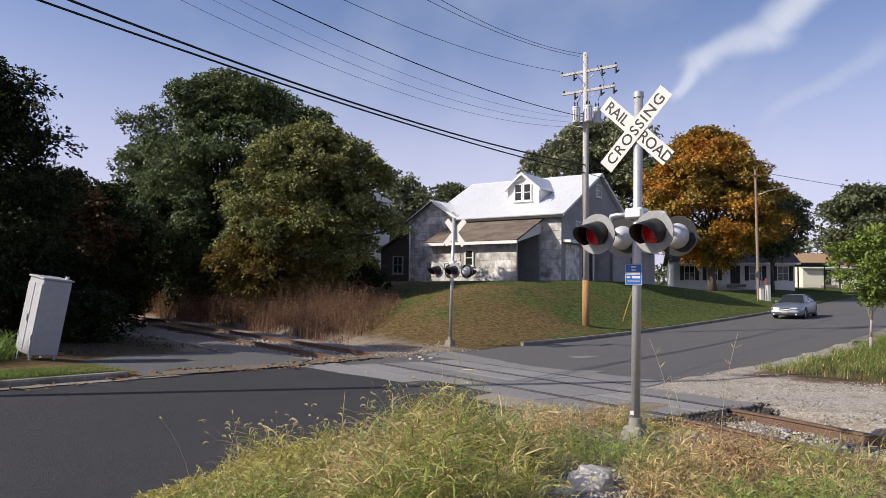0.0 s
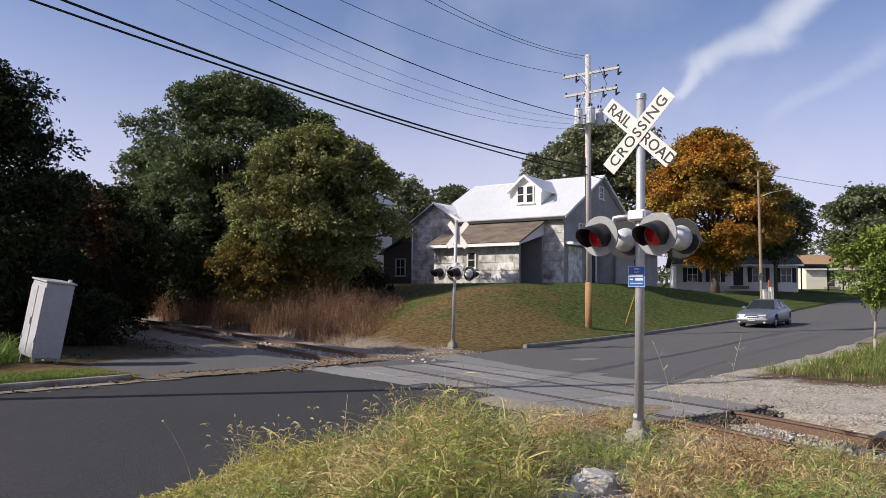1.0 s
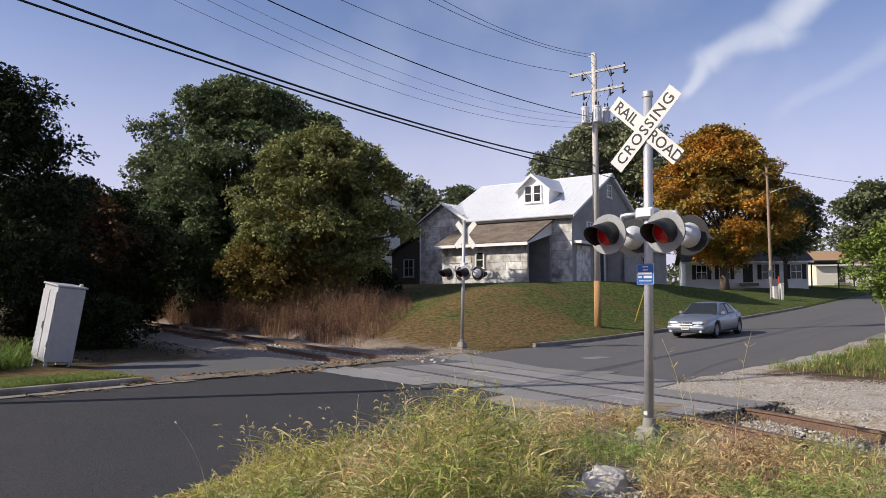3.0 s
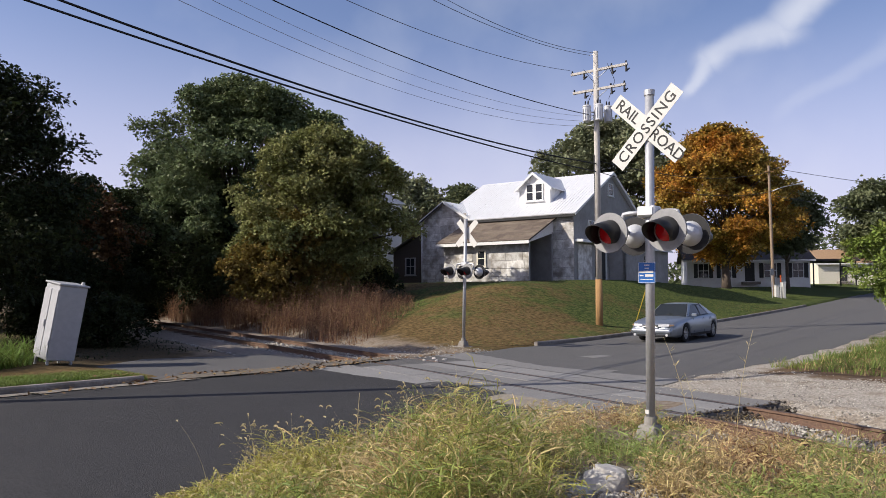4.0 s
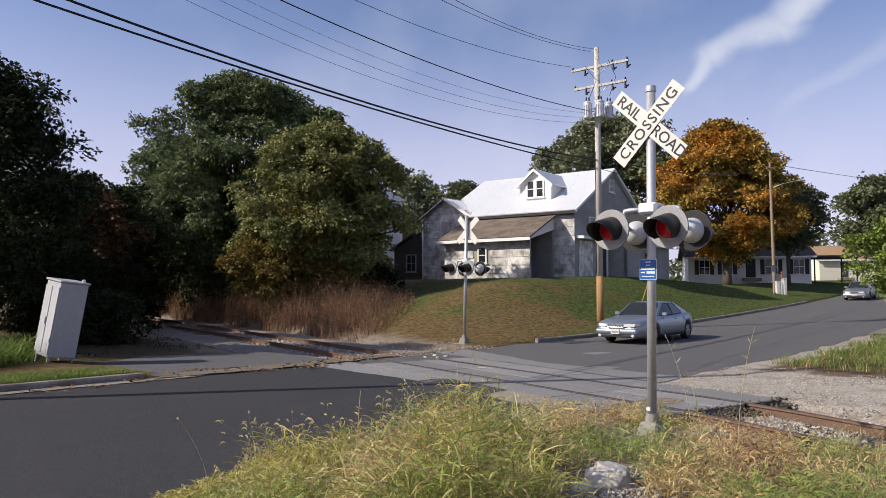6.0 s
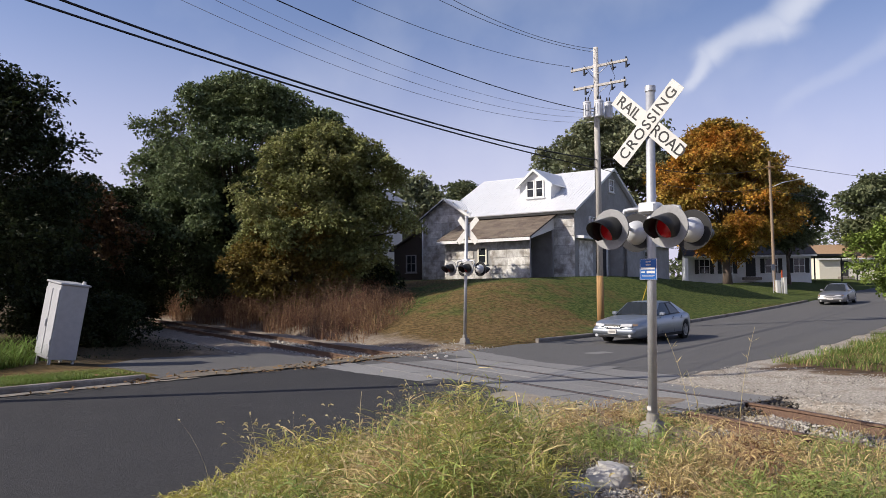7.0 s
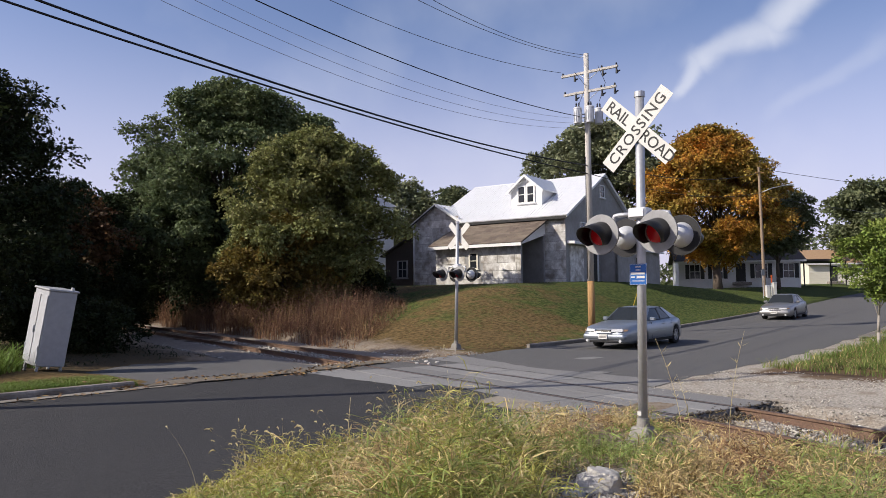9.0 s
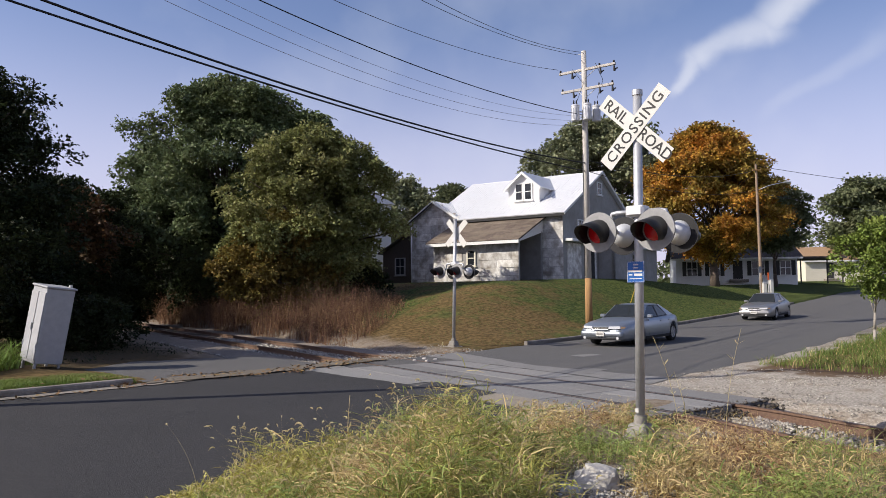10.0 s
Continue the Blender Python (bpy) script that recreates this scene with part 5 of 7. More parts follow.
    wall("side_wall", porch, [(k1 - 0.3, pd + 0.44, -0.8), (k1 - 0.3, 0, -0.8), (k1 - 0.3, 0, zhi - 0.1), (k1 - 0.3, pd + 0.44, zlo)], (0.1, 0, 0), M["wall_grey"])
    sash(porch, 4.62, 5.25, 0.95, 2.0, pd + 0.29, -1, M["cream"], cols=1)
    wall("inner_wall", porch, [(k0 + 0.15, -0.03, -0.6), (k1 - 0.4, -0.03, -0.6), (k1 - 0.4, -0.03, 3.6), (k0 + 0.15, -0.03, 3.6)], (0, -0.03, 0), M["wall_grey"], "grey boarded wall inside the porch")
    n = 13
    slope = (zhi - zlo) / (-pd + 0.25)
    roof = wall("roof", porch, [(k0 - 0.25, pd - 0.25, zlo), (k1 + 0.1, pd - 0.25, zlo), (k1 + 0.1, 0, zhi), (k0 - 0.25, 0, zhi)], (0, 0, 0.07), M["dark_roof"], "brown shingle lean-to roof")
    for i in range(n):
        qa = pd - 0.25 + (-pd + 0.25) * i / n
        qb = pd - 0.25 + (-pd + 0.25) * (i + 1.15) / n
        qb = min(qb, 0)
        za, zb2 = zlo + slope * (qa - pd + 0.25), zlo + slope * (qb - pd + 0.25)
        k = k0 - 0.25 - rnd.uniform(0, 0.5)
        while k < k1 + 0.1:
            a, b = max(k, k0 - 0.25), min(k + 0.62, k1 + 0.1)
            if b - a > 0.05:
                part("shingle", prismm([bp(a + 0.008, qa, za + 0.085), bp(b - 0.008, qa, za + 0.085), bp(b - 0.008, qb, zb2 + 0.072), bp(a + 0.008, qb, zb2 + 0.072)], (0, 0, 0.015 + rnd.uniform(0, 0.008))), M["shingle"], roof)
            k += 0.62
    wall("fascia", porch, [(k0 - 0.25, pd - 0.26, zlo - 0.14), (k1 + 0.1, pd - 0.26, zlo - 0.14), (k1 + 0.1, pd - 0.26, zlo + 0.05), (k0 - 0.25, pd - 0.26, zlo + 0.05)], (0, 0.03, 0), M["white_paint"], "white eave board")
    wall("gable_infill", porch, [(k0, pd + 0.3, zlo - 0.02), (k0, 0, zlo + 0.75), (k0, 0, zhi - 0.02), (k0, pd + 0.3, zlo + 0.1)], (0.08, 0, 0), M["white_paint"], "pale boarded triangle under the roof end")
    wall("post", porch, [(k0, -0.25, 0), (k0, -0.1, 0), (k0, -0.1, 3.2), (k0, -0.25, 3.2)], (0.12, 0, 0), M["wall_grey"])

    # cross wing with its gable to the front
    wing = thing("barn_wing", None, "gabled wing of the barn in weathered silver metal siding", "barn wing")
    wk0, wk1, wz, wr, wq = 7.9, 12.1, 4.45, 5.75, -0.06
    wm = (wk0 + wk1) / 2
    ww = wall("front_wall", wing, [(wk0, wq, -0.8), (wk1, wq, -0.8), (wk1, wq, wz), (wm, wq, wr), (wk0, wq, wz)], (0, 0.2, 0), M["wall_grey"], "patched silver metal gable wall")
    clad(ww, wk0 + 0.02, wk1, -0.3, wr, wq, rnd, 1.0, 0.55, top=lambda k: wz + (wr - wz) * (1 - abs(k - wm) / (wk1 - wm)) - 0.05)
    wall("side_wall", wing, [(wk1, wq + 0.2, -0.8), (wk1, 8, -0.8), (wk1, 8, wz), (wk1, wq + 0.2, wz)], (-0.2, 0, 0), M["wall_grey"])
    for ka in (wk0 - 0.25, wk1 + 0.25):
        zz = wz - 0.25 * (wr - wz) / (wm - wk0)
        a, b, c, d = bp(ka, wq - 0.25, zz), bp(ka, 8, zz), bp(wm, 8, wr + 0.02), bp(wm, wq - 0.25, wr + 0.02)
        ribbed("roof", wing, a, b, c, d, M["metal_roof"], 0.4, 0.03, "white metal roof slope")
        wall("verge_board", wing, [(ka, wq - 0.27, zz - 0.12), (wm, wq - 0.27, wr - 0.1), (wm, wq - 0.27, wr + 0.03), (ka, wq - 0.27, zz)], (0, 0.03, 0), M["dark_in"] if ka > wm else M["white_paint"])
    tube("downpipe", [bp(wk1 - 0.05, wq - 0.08, 0), bp(wk1 - 0.05, wq - 0.08, wz)], 0.05, M["white_paint"], wing, 8)

    # low shed at the wing's far side
    shed = thing("lean_to_shed", None, "low dark lean-to shed beside the barn wing", "shed")
    sw = wall("front_wall", shed, [(wk1, 0.2, -0.8), (15.0, 0.2, -0.8), (15.0, 0.2, 2.3), (wk1, 0.2, 3.75)], (0, 0.15, 0), M["tie"], "dark weathered board shed wall")
    wall("roof", shed, [(wk1 + 0.02, -0.1, 3.8), (15.3, -0.1, 2.2), (15.3, 6, 2.2), (wk1 + 0.02, 6, 3.8)], (0, 0, 0.1), M["dark_roof"], "dark shed roof")
    sash(sw, 12.9, 13.8, 0.6, 1.9, 0.2, -1, M["wall_grey"], "shed_window", cols=2)
    wall("side_wall", shed, [(15.0, 0.35, -0.8), (15.0, 6, -0.8), (15.0, 6, 2.3), (15.0, 0.35, 2.3)], (-0.15, 0, 0), M["wall_grey"])

    # extension behind the gable
    ext = thing("barn_extension", None, "long low grey extension behind the barn gable", "barn extension")
    wall("side_wall", ext, [(-1.2, 5.6, -0.8), (-1.2, 14.5, -0.8), (-1.2, 14.5, 2.5), (-1.2, 5.6, 2.5)], (0.2, 0, 0), M["wall_grey"], "grey metal wall in shade")
    wall("end_wall", ext, [(-1.2, 5.6, -0.8), (-0.02, 5.6, -0.8), (-0.02, 5.6, 3.2), (-1.2, 5.6, 2.5)], (0, 0.2, 0), M["wall_grey"])
    wall("roof", ext, [(-1.5, 5.4, 2.4), (-1.5, 14.8, 2.4), (0.3, 14.8, 3.5), (0.3, 5.4, 3.5)], (0, 0, 0.1), M["metal_roof"], "pale metal lean-to roof")
    sash(ext, 9.0, 9.6, 1.2, 2.0, -1.2, -1, M["wall_grey"], along=False, cols=1)


build_barn()


# ---- trees ----
def leaf_cloud(rng, blobs, count, size, flat=0.5, each=13):
    """Leaves in sprays on the outer parts of many clumps: each spray is a small leaning fan of folded leaves."""
    c = np.array([b[:3] for b in blobs])
    r = np.array([b[3] for b in blobs])
    w = r ** 2
    m = max(1, count // each)
    idx = rng.choice(len(blobs), m, p=w / w.sum())
    v = rng.normal(size=(m, 3)) + np.array([0, 0, 0.35])
    v /= np.linalg.norm(v, axis=1, keepdims=True)
    rad = r[idx] * np.where(rng.random(m) < 0.82, rng.uniform(0.72, 1.12, m), rng.uniform(0.2, 0.72, m))
    heart = c[idx] + v * rad[:, None] * np.array([1.15, 1.15, 0.68])
    # the fan's own axes: out along the twig, across it, and its upper side
    out = v * np.array([1, 1, 0.35]) + rng.normal(size=(m, 3)) * 0.35
    out /= np.linalg.norm(out, axis=1, keepdims=True)
    up = v * 0.75 + np.array([0, 0, flat]) + rng.normal(size=(m, 3)) * 0.32
    across = np.cross(up, out)
    across /= np.linalg.norm(across, axis=1, keepdims=True) + 1e-9
    up = np.cross(out, across)
    k = np.repeat(np.arange(m), each)
    n_ = len(k)
    u = rng.uniform(-1, 1, n_)[:, None]
    g = rng.normal(size=(n_, 2)) * 0.5
    span = size * (1.7 + 1.3 * rng.random(m))[k][:, None]
    pos = heart[k] + out[k] * u * span + across[k] * g[:, :1] * span * (0.95 - 0.35 * u) + up[k] * g[:, 1:] * size * 0.6
    pos[:, 2] -= 0.22 * size * (1 + u[:, 0]) ** 2
    n = up[k] + rng.normal(size=(n_, 3)) * 0.42
    n /= np.linalg.norm(n, axis=1, keepdims=True)
    a = out[k] + across[k] * np.sign(g[:, :1]) * 0.8 + rng.normal(size=(n_, 3)) * 0.35
    a -= n * (a * n).sum(1)[:, None]
    a /= np.linalg.norm(a, axis=1, keepdims=True) + 1e-9
    b = np.cross(n, a)
    s = size * 0.72 * (0.55 + 0.8 * rng.random(n_))[:, None]
    fold = n * s * 0.18
    return np.stack([pos - a * s, pos + b * s * 0.6 + fold, pos + a * s - n * s * 0.25, pos - b * s * 0.6 + fold], 1)


def crown_blobs(rng, cx, cy, z0, z1, rx, ry, n, rmin, rmax, lean=(0, 0), shape=0.35, gap=0.0):
    """Clumps that fill a crown: widest at a fraction of its height, uneven at the rim."""
    out = []
    k = 0
    while len(out) < n and k < n * 30:
        k += 1
        t = rng.random() ** 0.85
        wd = math.sin(math.pi * min(max(0.5 * t / shape, 0), 0.5)) if t < shape else math.sqrt(max(0, 1 - ((t - shape) / (1 - shape)) ** 2.2))
        wd = max(wd, 0.3 if t < shape else 0.06)
        a = rng.random() * 2 * math.pi
        f = rng.random() ** 0.45
        lob = 1 + 0.38 * noise.noise((3 * math.cos(a) + cx, 3 * math.sin(a) + cy, 5 * t))
        x = cx + math.cos(a) * rx * wd * f * lob + lean[0] * t
        y = cy + math.sin(a) * ry * wd * f * lob + lean[1] * t
        z = z0 + (z1 - z0) * t
        if gap and noise.noise((x * 0.4, y * 0.4, z * 0.4)) < -gap:
            continue
        out.append((x, y, z, rng.uniform(rmin, rmax) * (1.0 if f < 0.8 else 0.8)))
    return out


def limb_tree(name, x, y, blobs, leaves, leaf_size, leaf_mat, label, trunk_r=0.25, bark=None, rng=None, crown_base=2.0, limbs=14, group="", trunk_label="dark furrowed trunk with limbs", category="tree", stems=1, z=None):
    z = land1(x, y) if z is None else z
    tree = thing(name, None, label, category, group=group)
    bm = bmesh.new()
    top = max(b[2] for b in blobs)
    for s in range(stems):
        ox, oy = (0, 0) if stems == 1 else (rng.uniform(-0.5, 0.5), rng.uniform(-0.5, 0.5))
        mx = sum(b[0] for b in blobs) / len(blobs)
        my = sum(b[1] for b in blobs) / len(blobs)
        pts = []
        for i in range(7):
            t = i / 6
            pts.append(Vector((x + ox + (mx - x) * t * t + rng.uniform(-1, 1) * trunk_r * t, y + oy + (my - y) * t * t + rng.uniform(-1, 1) * trunk_r * t, z - 0.15 + (top * 0.86 - z) * t)))
        for a, b, i in zip(pts, pts[1:], range(6)):
            cyl(bm, a, b, trunk_r * (1 - i / 6.6) * (1.25 if i == 0 else 1), trunk_r * (1 - (i + 1) / 6.6), 9)
        far = sorted(blobs, key=lambda q: rng.random())[:limbs]
        for q in far:
            t = min(0.9, max(0.12, (q[2] - z) / (top - z) * 0.62))
            i = min(5, int(t * 6))
            a = pts[i].lerp(pts[i + 1], t * 6 - i)
            e = Vector(q[:3])
            mid = a.lerp(e, 0.5) + Vector((0, 0, 0.12 * (e - a).length))
            r0 = trunk_r * 0.34 * (1 - t * 0.5)
            cyl(bm, a, mid, r0, r0 * 0.6, 6)
            cyl(bm, mid, e, r0 * 0.6, r0 * 0.18, 5)
    part("trunk", bm, bark or M["bark"], tree, trunk_label, smooth=True)
    part("crown", quads_mesh("crown", leaf_cloud(rng, blobs, leaves, leaf_size), leaf_mat), None, tree, "")
    return tree


DENS = 1.0


def build_trees():
    R = np.random.default_rng
    n = lambda v: int(v * DENS)
    # tall grove beyond the track
    def grove(seed, x, y, top, rx, nb, leaves, mat, label, z0=2.0, size=0.2, gap=0.25, rmin=0.7, rmax=1.5, shape=0.4, ry=None, trunk=0.3, limbs=20, name="tree", stems=1, cat="tree"):
        rng = R(seed)
        g = land1(x, y)
        blobs = crown_blobs(rng, x, y, g + z0, top, rx, ry or rx * 0.85, nb, rmin, rmax, shape=shape, gap=gap)
        limb_tree(name, x, y, blobs, n(leaves * 1.15), size, mat, label, trunk, rng=rng, limbs=limbs, stems=stems, category=cat)

    grove(1, -14.8, 50, 16.2, 6.8, 260, 125000, M["leaf_blue"], "tall blue-green tree with open branching above the maple", 1.6, gap=0.16, size=0.15, rmin=0.5, rmax=1.2, shape=0.34, limbs=44)
    grove(2, -23.7, 61.7, 14.6, 4.2, 90, 34000, M["leaf_blue"], "tall dark tree in the thicket beyond the track", 1.5)
    grove(3, -10.0, 53, 14.8, 3.6, 80, 30000, M["leaf_blue"], "tall thin-crowned tree behind the maple", 5.0, gap=0.05, rmin=0.5, rmax=1.1, limbs=30)
    grove(4, -7.1, 41, 10.7, 5.0, 230, 115000, M["leaf_maple"], "broad green maple with a rounded sunlit crown", 1.0, size=0.125, gap=0.26, rmin=0.45, rmax=1.1, limbs=30)
    grove(5, -8.6, 39.6, 6.2, 3.3, 90, 34000, M["leaf_yellow"], "low yellowing tree at the edge of the thicket", 0.2, size=0.13, gap=0.4, rmin=0.4, rmax=0.9, trunk=0.12, shape=0.45)
    grove(6, -16.5, 51.5, 9.6, 4.4, 80, 30000, M["leaf_shaded"], "dark bushy tree over the track", 0.2, size=0.16, trunk=0.16)
    grove(7, -22.0, 58, 10.4, 4.2, 80, 30000, M["leaf_shaded"], "dark bushy tree over the track", 0.2, size=0.16, trunk=0.18)
    grove(8, -22.3, 45, 8.9, 4.5, 100, 44000, M["leaf_shaded"], "dark tree in deep shade beside the track", 0.3, size=0.14, trunk=0.2)
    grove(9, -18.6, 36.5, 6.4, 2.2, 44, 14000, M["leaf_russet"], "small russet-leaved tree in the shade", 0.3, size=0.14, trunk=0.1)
    grove(10, -15.6, 22.5, 9.0, 4.1, 190, 84000, M["leaf_shaded"], "large dark tree overhanging the signal cabinet", 0.9, size=0.09, gap=0.28, rmin=0.5, rmax=1.1, trunk=0.24)
    grove(11, -20.6, 29.0, 10.4, 4.4, 110, 44000, M["leaf_shaded"], "dark tree in deep shade behind the cabinet", 0.3, size=0.12, trunk=0.22)
    grove(12, -27.0, 36, 11.5, 5.2, 80, 22000, M["leaf_shaded"], "dark tree closing the thicket", 0.3, size=0.18, trunk=0.25)
    # added bush, stands in for the darkness the track runs into
    grove(32, -25.6, 59.5, 4.2, 3.6, 60, 18000, M["leaf_shaded"], "dark bush added for the shade that swallows the track's far end", 0.0, size=0.13, rmin=0.5, rmax=1.1, trunk=0.09, name="bush", cat="bush", shape=0.3)
    grove(33, -21.2, 47.6, 3.2, 2.4, 44, 15000, M["leaf_shaded"], "shaded bush beside the track bed", 0.0, size=0.11, rmin=0.4, rmax=0.9, trunk=0.07, name="bush", cat="bush", shape=0.3)
    grove(14, -14.6, 27.5, 2.3, 1.7, 30, 9000, M["leaf_shaded"], "shaded bush beside the track bed", 0.0, size=0.1, rmin=0.4, rmax=0.8, trunk=0.06, name="bush", cat="bush", shape=0.3)
    grove(15, -4.9, 42.0, 3.4, 1.7, 36, 12000, M["leaf_shaded"], "dark bush under the maple", 0.0, size=0.11, rmin=0.4, rmax=0.8, trunk=0.08, name="bush", cat="bush", shape=0.3)
    grove(29, -17.6, 32.6, 4.0, 2.0, 44, 16000, M["leaf_shaded"], "shaded bush beside the track bed", 0.0, size=0.1, rmin=0.5, rmax=0.9, trunk=0.07, name="bush", cat="bush", shape=0.3)
    grove(30, -19.4, 38.6, 5.6, 2.9, 50, 18000, M["leaf_shaded"], "shaded bush beside the track bed", 0.0, size=0.11, rmin=0.5, rmax=1.0, trunk=0.08, name="bush", cat="bush", shape=0.3)
    grove(31, -12.2, 26.2, 1.5, 1.5, 26, 8000, M["leaf_shaded"], "low shaded bush behind the drive", 0.0, size=0.08, rmin=0.3, rmax=0.6, trunk=0.04, name="bush", cat="bush", shape=0.3)
    grove(27, -34, 62, 11.5, 7, 60, 20000, M["leaf_shaded"], "dark tree far down the track", 0.3, size=0.28, trunk=0.25)
    grove(28, -24, 66, 12.0, 6, 60, 20000, M["leaf_shaded"], "dark tree far down the track", 0.3, size=0.28, trunk=0.25)
    # out of view: added to throw shade behind the cabinet
    grove(36, -25.5, 21.8, 11.5, 4.0, 80, 26000, M["leaf_shaded"], "unseen dark tree left of the thicket, added to cast shade", 0.8, size=0.14, trunk=0.26)
    # behind the barn
    grove(16, 17.6, 79, 19.6, 9.4, 170, 64000, M["leaf_sage"], "large grey-green tree behind the barn roof", 4.0, size=0.27, gap=0.12, rmin=0.8, rmax=1.7, trunk=0.4, limbs=40)
    grove(17, -4.5, 82, 14.2, 4.6, 50, 18000, M["leaf_sage"], "sunlit green tree behind the barn wing", 3.0, size=0.28, trunk=0.25)
    grove(18, 1.6, 88, 14.0, 4.4, 50, 16000, M["leaf_far"], "distant tree behind the barn", 3.0, size=0.28, trunk=0.25)
    # orange maple
    grove(19, 25.3, 68, 16.8, 6.9, 300, 125000, M["leaf_orange"], "large sugar maple turning orange over a green interior", 2.6, size=0.175, gap=0.36, rmin=0.6, rmax=1.4, trunk=0.38, shape=0.3, limbs=34, ry=5.2)
    grove(35, 33.4, 73.5, 12.4, 3.0, 70, 24000, M["leaf_far"], "dark green tree shading the white house", 3.9, size=0.2, rmin=0.7, rmax=1.4, trunk=0.2)
    # right distance
    grove(20, 58.4, 98, 16.6, 7.4, 120, 46000, M["leaf_far"], "broad grey-green tree beyond the houses", 3.0, size=0.33, rmin=0.9, rmax=1.9, trunk=0.4)
    grove(21, 46, 106, 10.5, 5.0, 60, 16000, M["leaf_far"], "distant tree behind the small house", 2.0, size=0.34, rmin=1.0, rmax=1.8, trunk=0.3)
    grove(22, 69, 100, 13.5, 7.5, 70, 20000, M["leaf_far"], "distant tree beyond the road", 2.0, size=0.36, rmin=1.0, rmax=2.2, trunk=0.3)
    # young street tree
    rng = R(23)
    x, y = 14.43, 24.6
    g = land1(x, y)
    blobs = crown_blobs(rng, x + 0.3, y, g + 1.6, g + 3.95, 1.55, 1.4, 80, 0.18, 0.38, shape=0.4)
    limb_tree("young_tree", x, y, blobs, n(11000), 0.08, M["leaf_young"], "slender young tree with light yellow-green leaves on the verge", 0.055, M["young_bark"], rng, limbs=22, trunk_label="pale slender trunk")


build_trees()


# ---- distant woods ----
def far_woods():
    rng = np.random.default_rng(40)
    blobs = []
    for i in range(260):
        a = rng.uniform(-1.0, 1.15)
        d = rng.uniform(150, 190)
        x, y = d * math.sin(a), d * math.cos(a)
        blobs.append((x, y, land1(x, y) + rng.uniform(1.0, 8.5), rng.uniform(2.5, 4.5)))
    ob = new("far_woods", quads_mesh("far_woods", leaf_cloud(rng, blobs, 40000, 0.7), M["leaf_far"]))
    tagged(ob, "grey-green line of distant woods closing the view", "woods", kind="stuff")


far_woods()


# ---- signal cabinet ----
def cabinet():
    x, y = -10.03, 18.55
    z = land1(x, y)
    cb = thing("signal_cabinet", pose(x, y, z + 0.02, 0, 9.5, 0) @ pose(0, 0, 0, 0, 0, 54), "leaning silver metal signal cabinet on short legs by the thicket", "signal cabinet")
    w, d, h = 0.7, 0.72, 1.87
    body = part("body", boxm((0, 0, 0.12 + h / 2), (w, d, h), 0.02), M["cabinet"], cb, "dull silver sheet metal body")
    part("lid", boxm((0, 0, 0.12 + h + 0.025), (w + 0.07, d + 0.07, 0.05), 0.015), M["cabinet"], cb, "overhanging lid")
    for dy in (-1, 1):
        part("door", boxm((-w / 2 - 0.012, dy * d / 4, 0.2 + (h - 0.2) / 2), (0.02, d / 2 - 0.03, h - 0.2), 0.006), M["cabinet"], body, "narrow sheet metal door")
        part("hinge", cylm((-w / 2 - 0.03, dy * (d / 2 - 0.03), 0.5), (-w / 2 - 0.03, dy * (d / 2 - 0.03), 0.62), 0.014, seg=8), M["galv"], body)
    part("handle", boxm((-w / 2 - 0.04, 0.04, 1.0), (0.03, 0.03, 0.18), 0.008), M["galv"], body)
    for dx in (-1, 1):
        for dy in (-1, 1):
            part("leg", boxm((dx * (w / 2 - 0.06), dy * (d / 2 - 0.06), 0.0), (0.06, 0.06, 0.34), 0.005), M["galv"], cb)
    part("vent", cylm((0.28, -0.2, 0.12 + h + 0.05), (0.28, -0.2, 0.12 + h + 0.12), 0.05, 0.04, 12), M["sign_white"], cb, "small round vent cap")


cabinet()


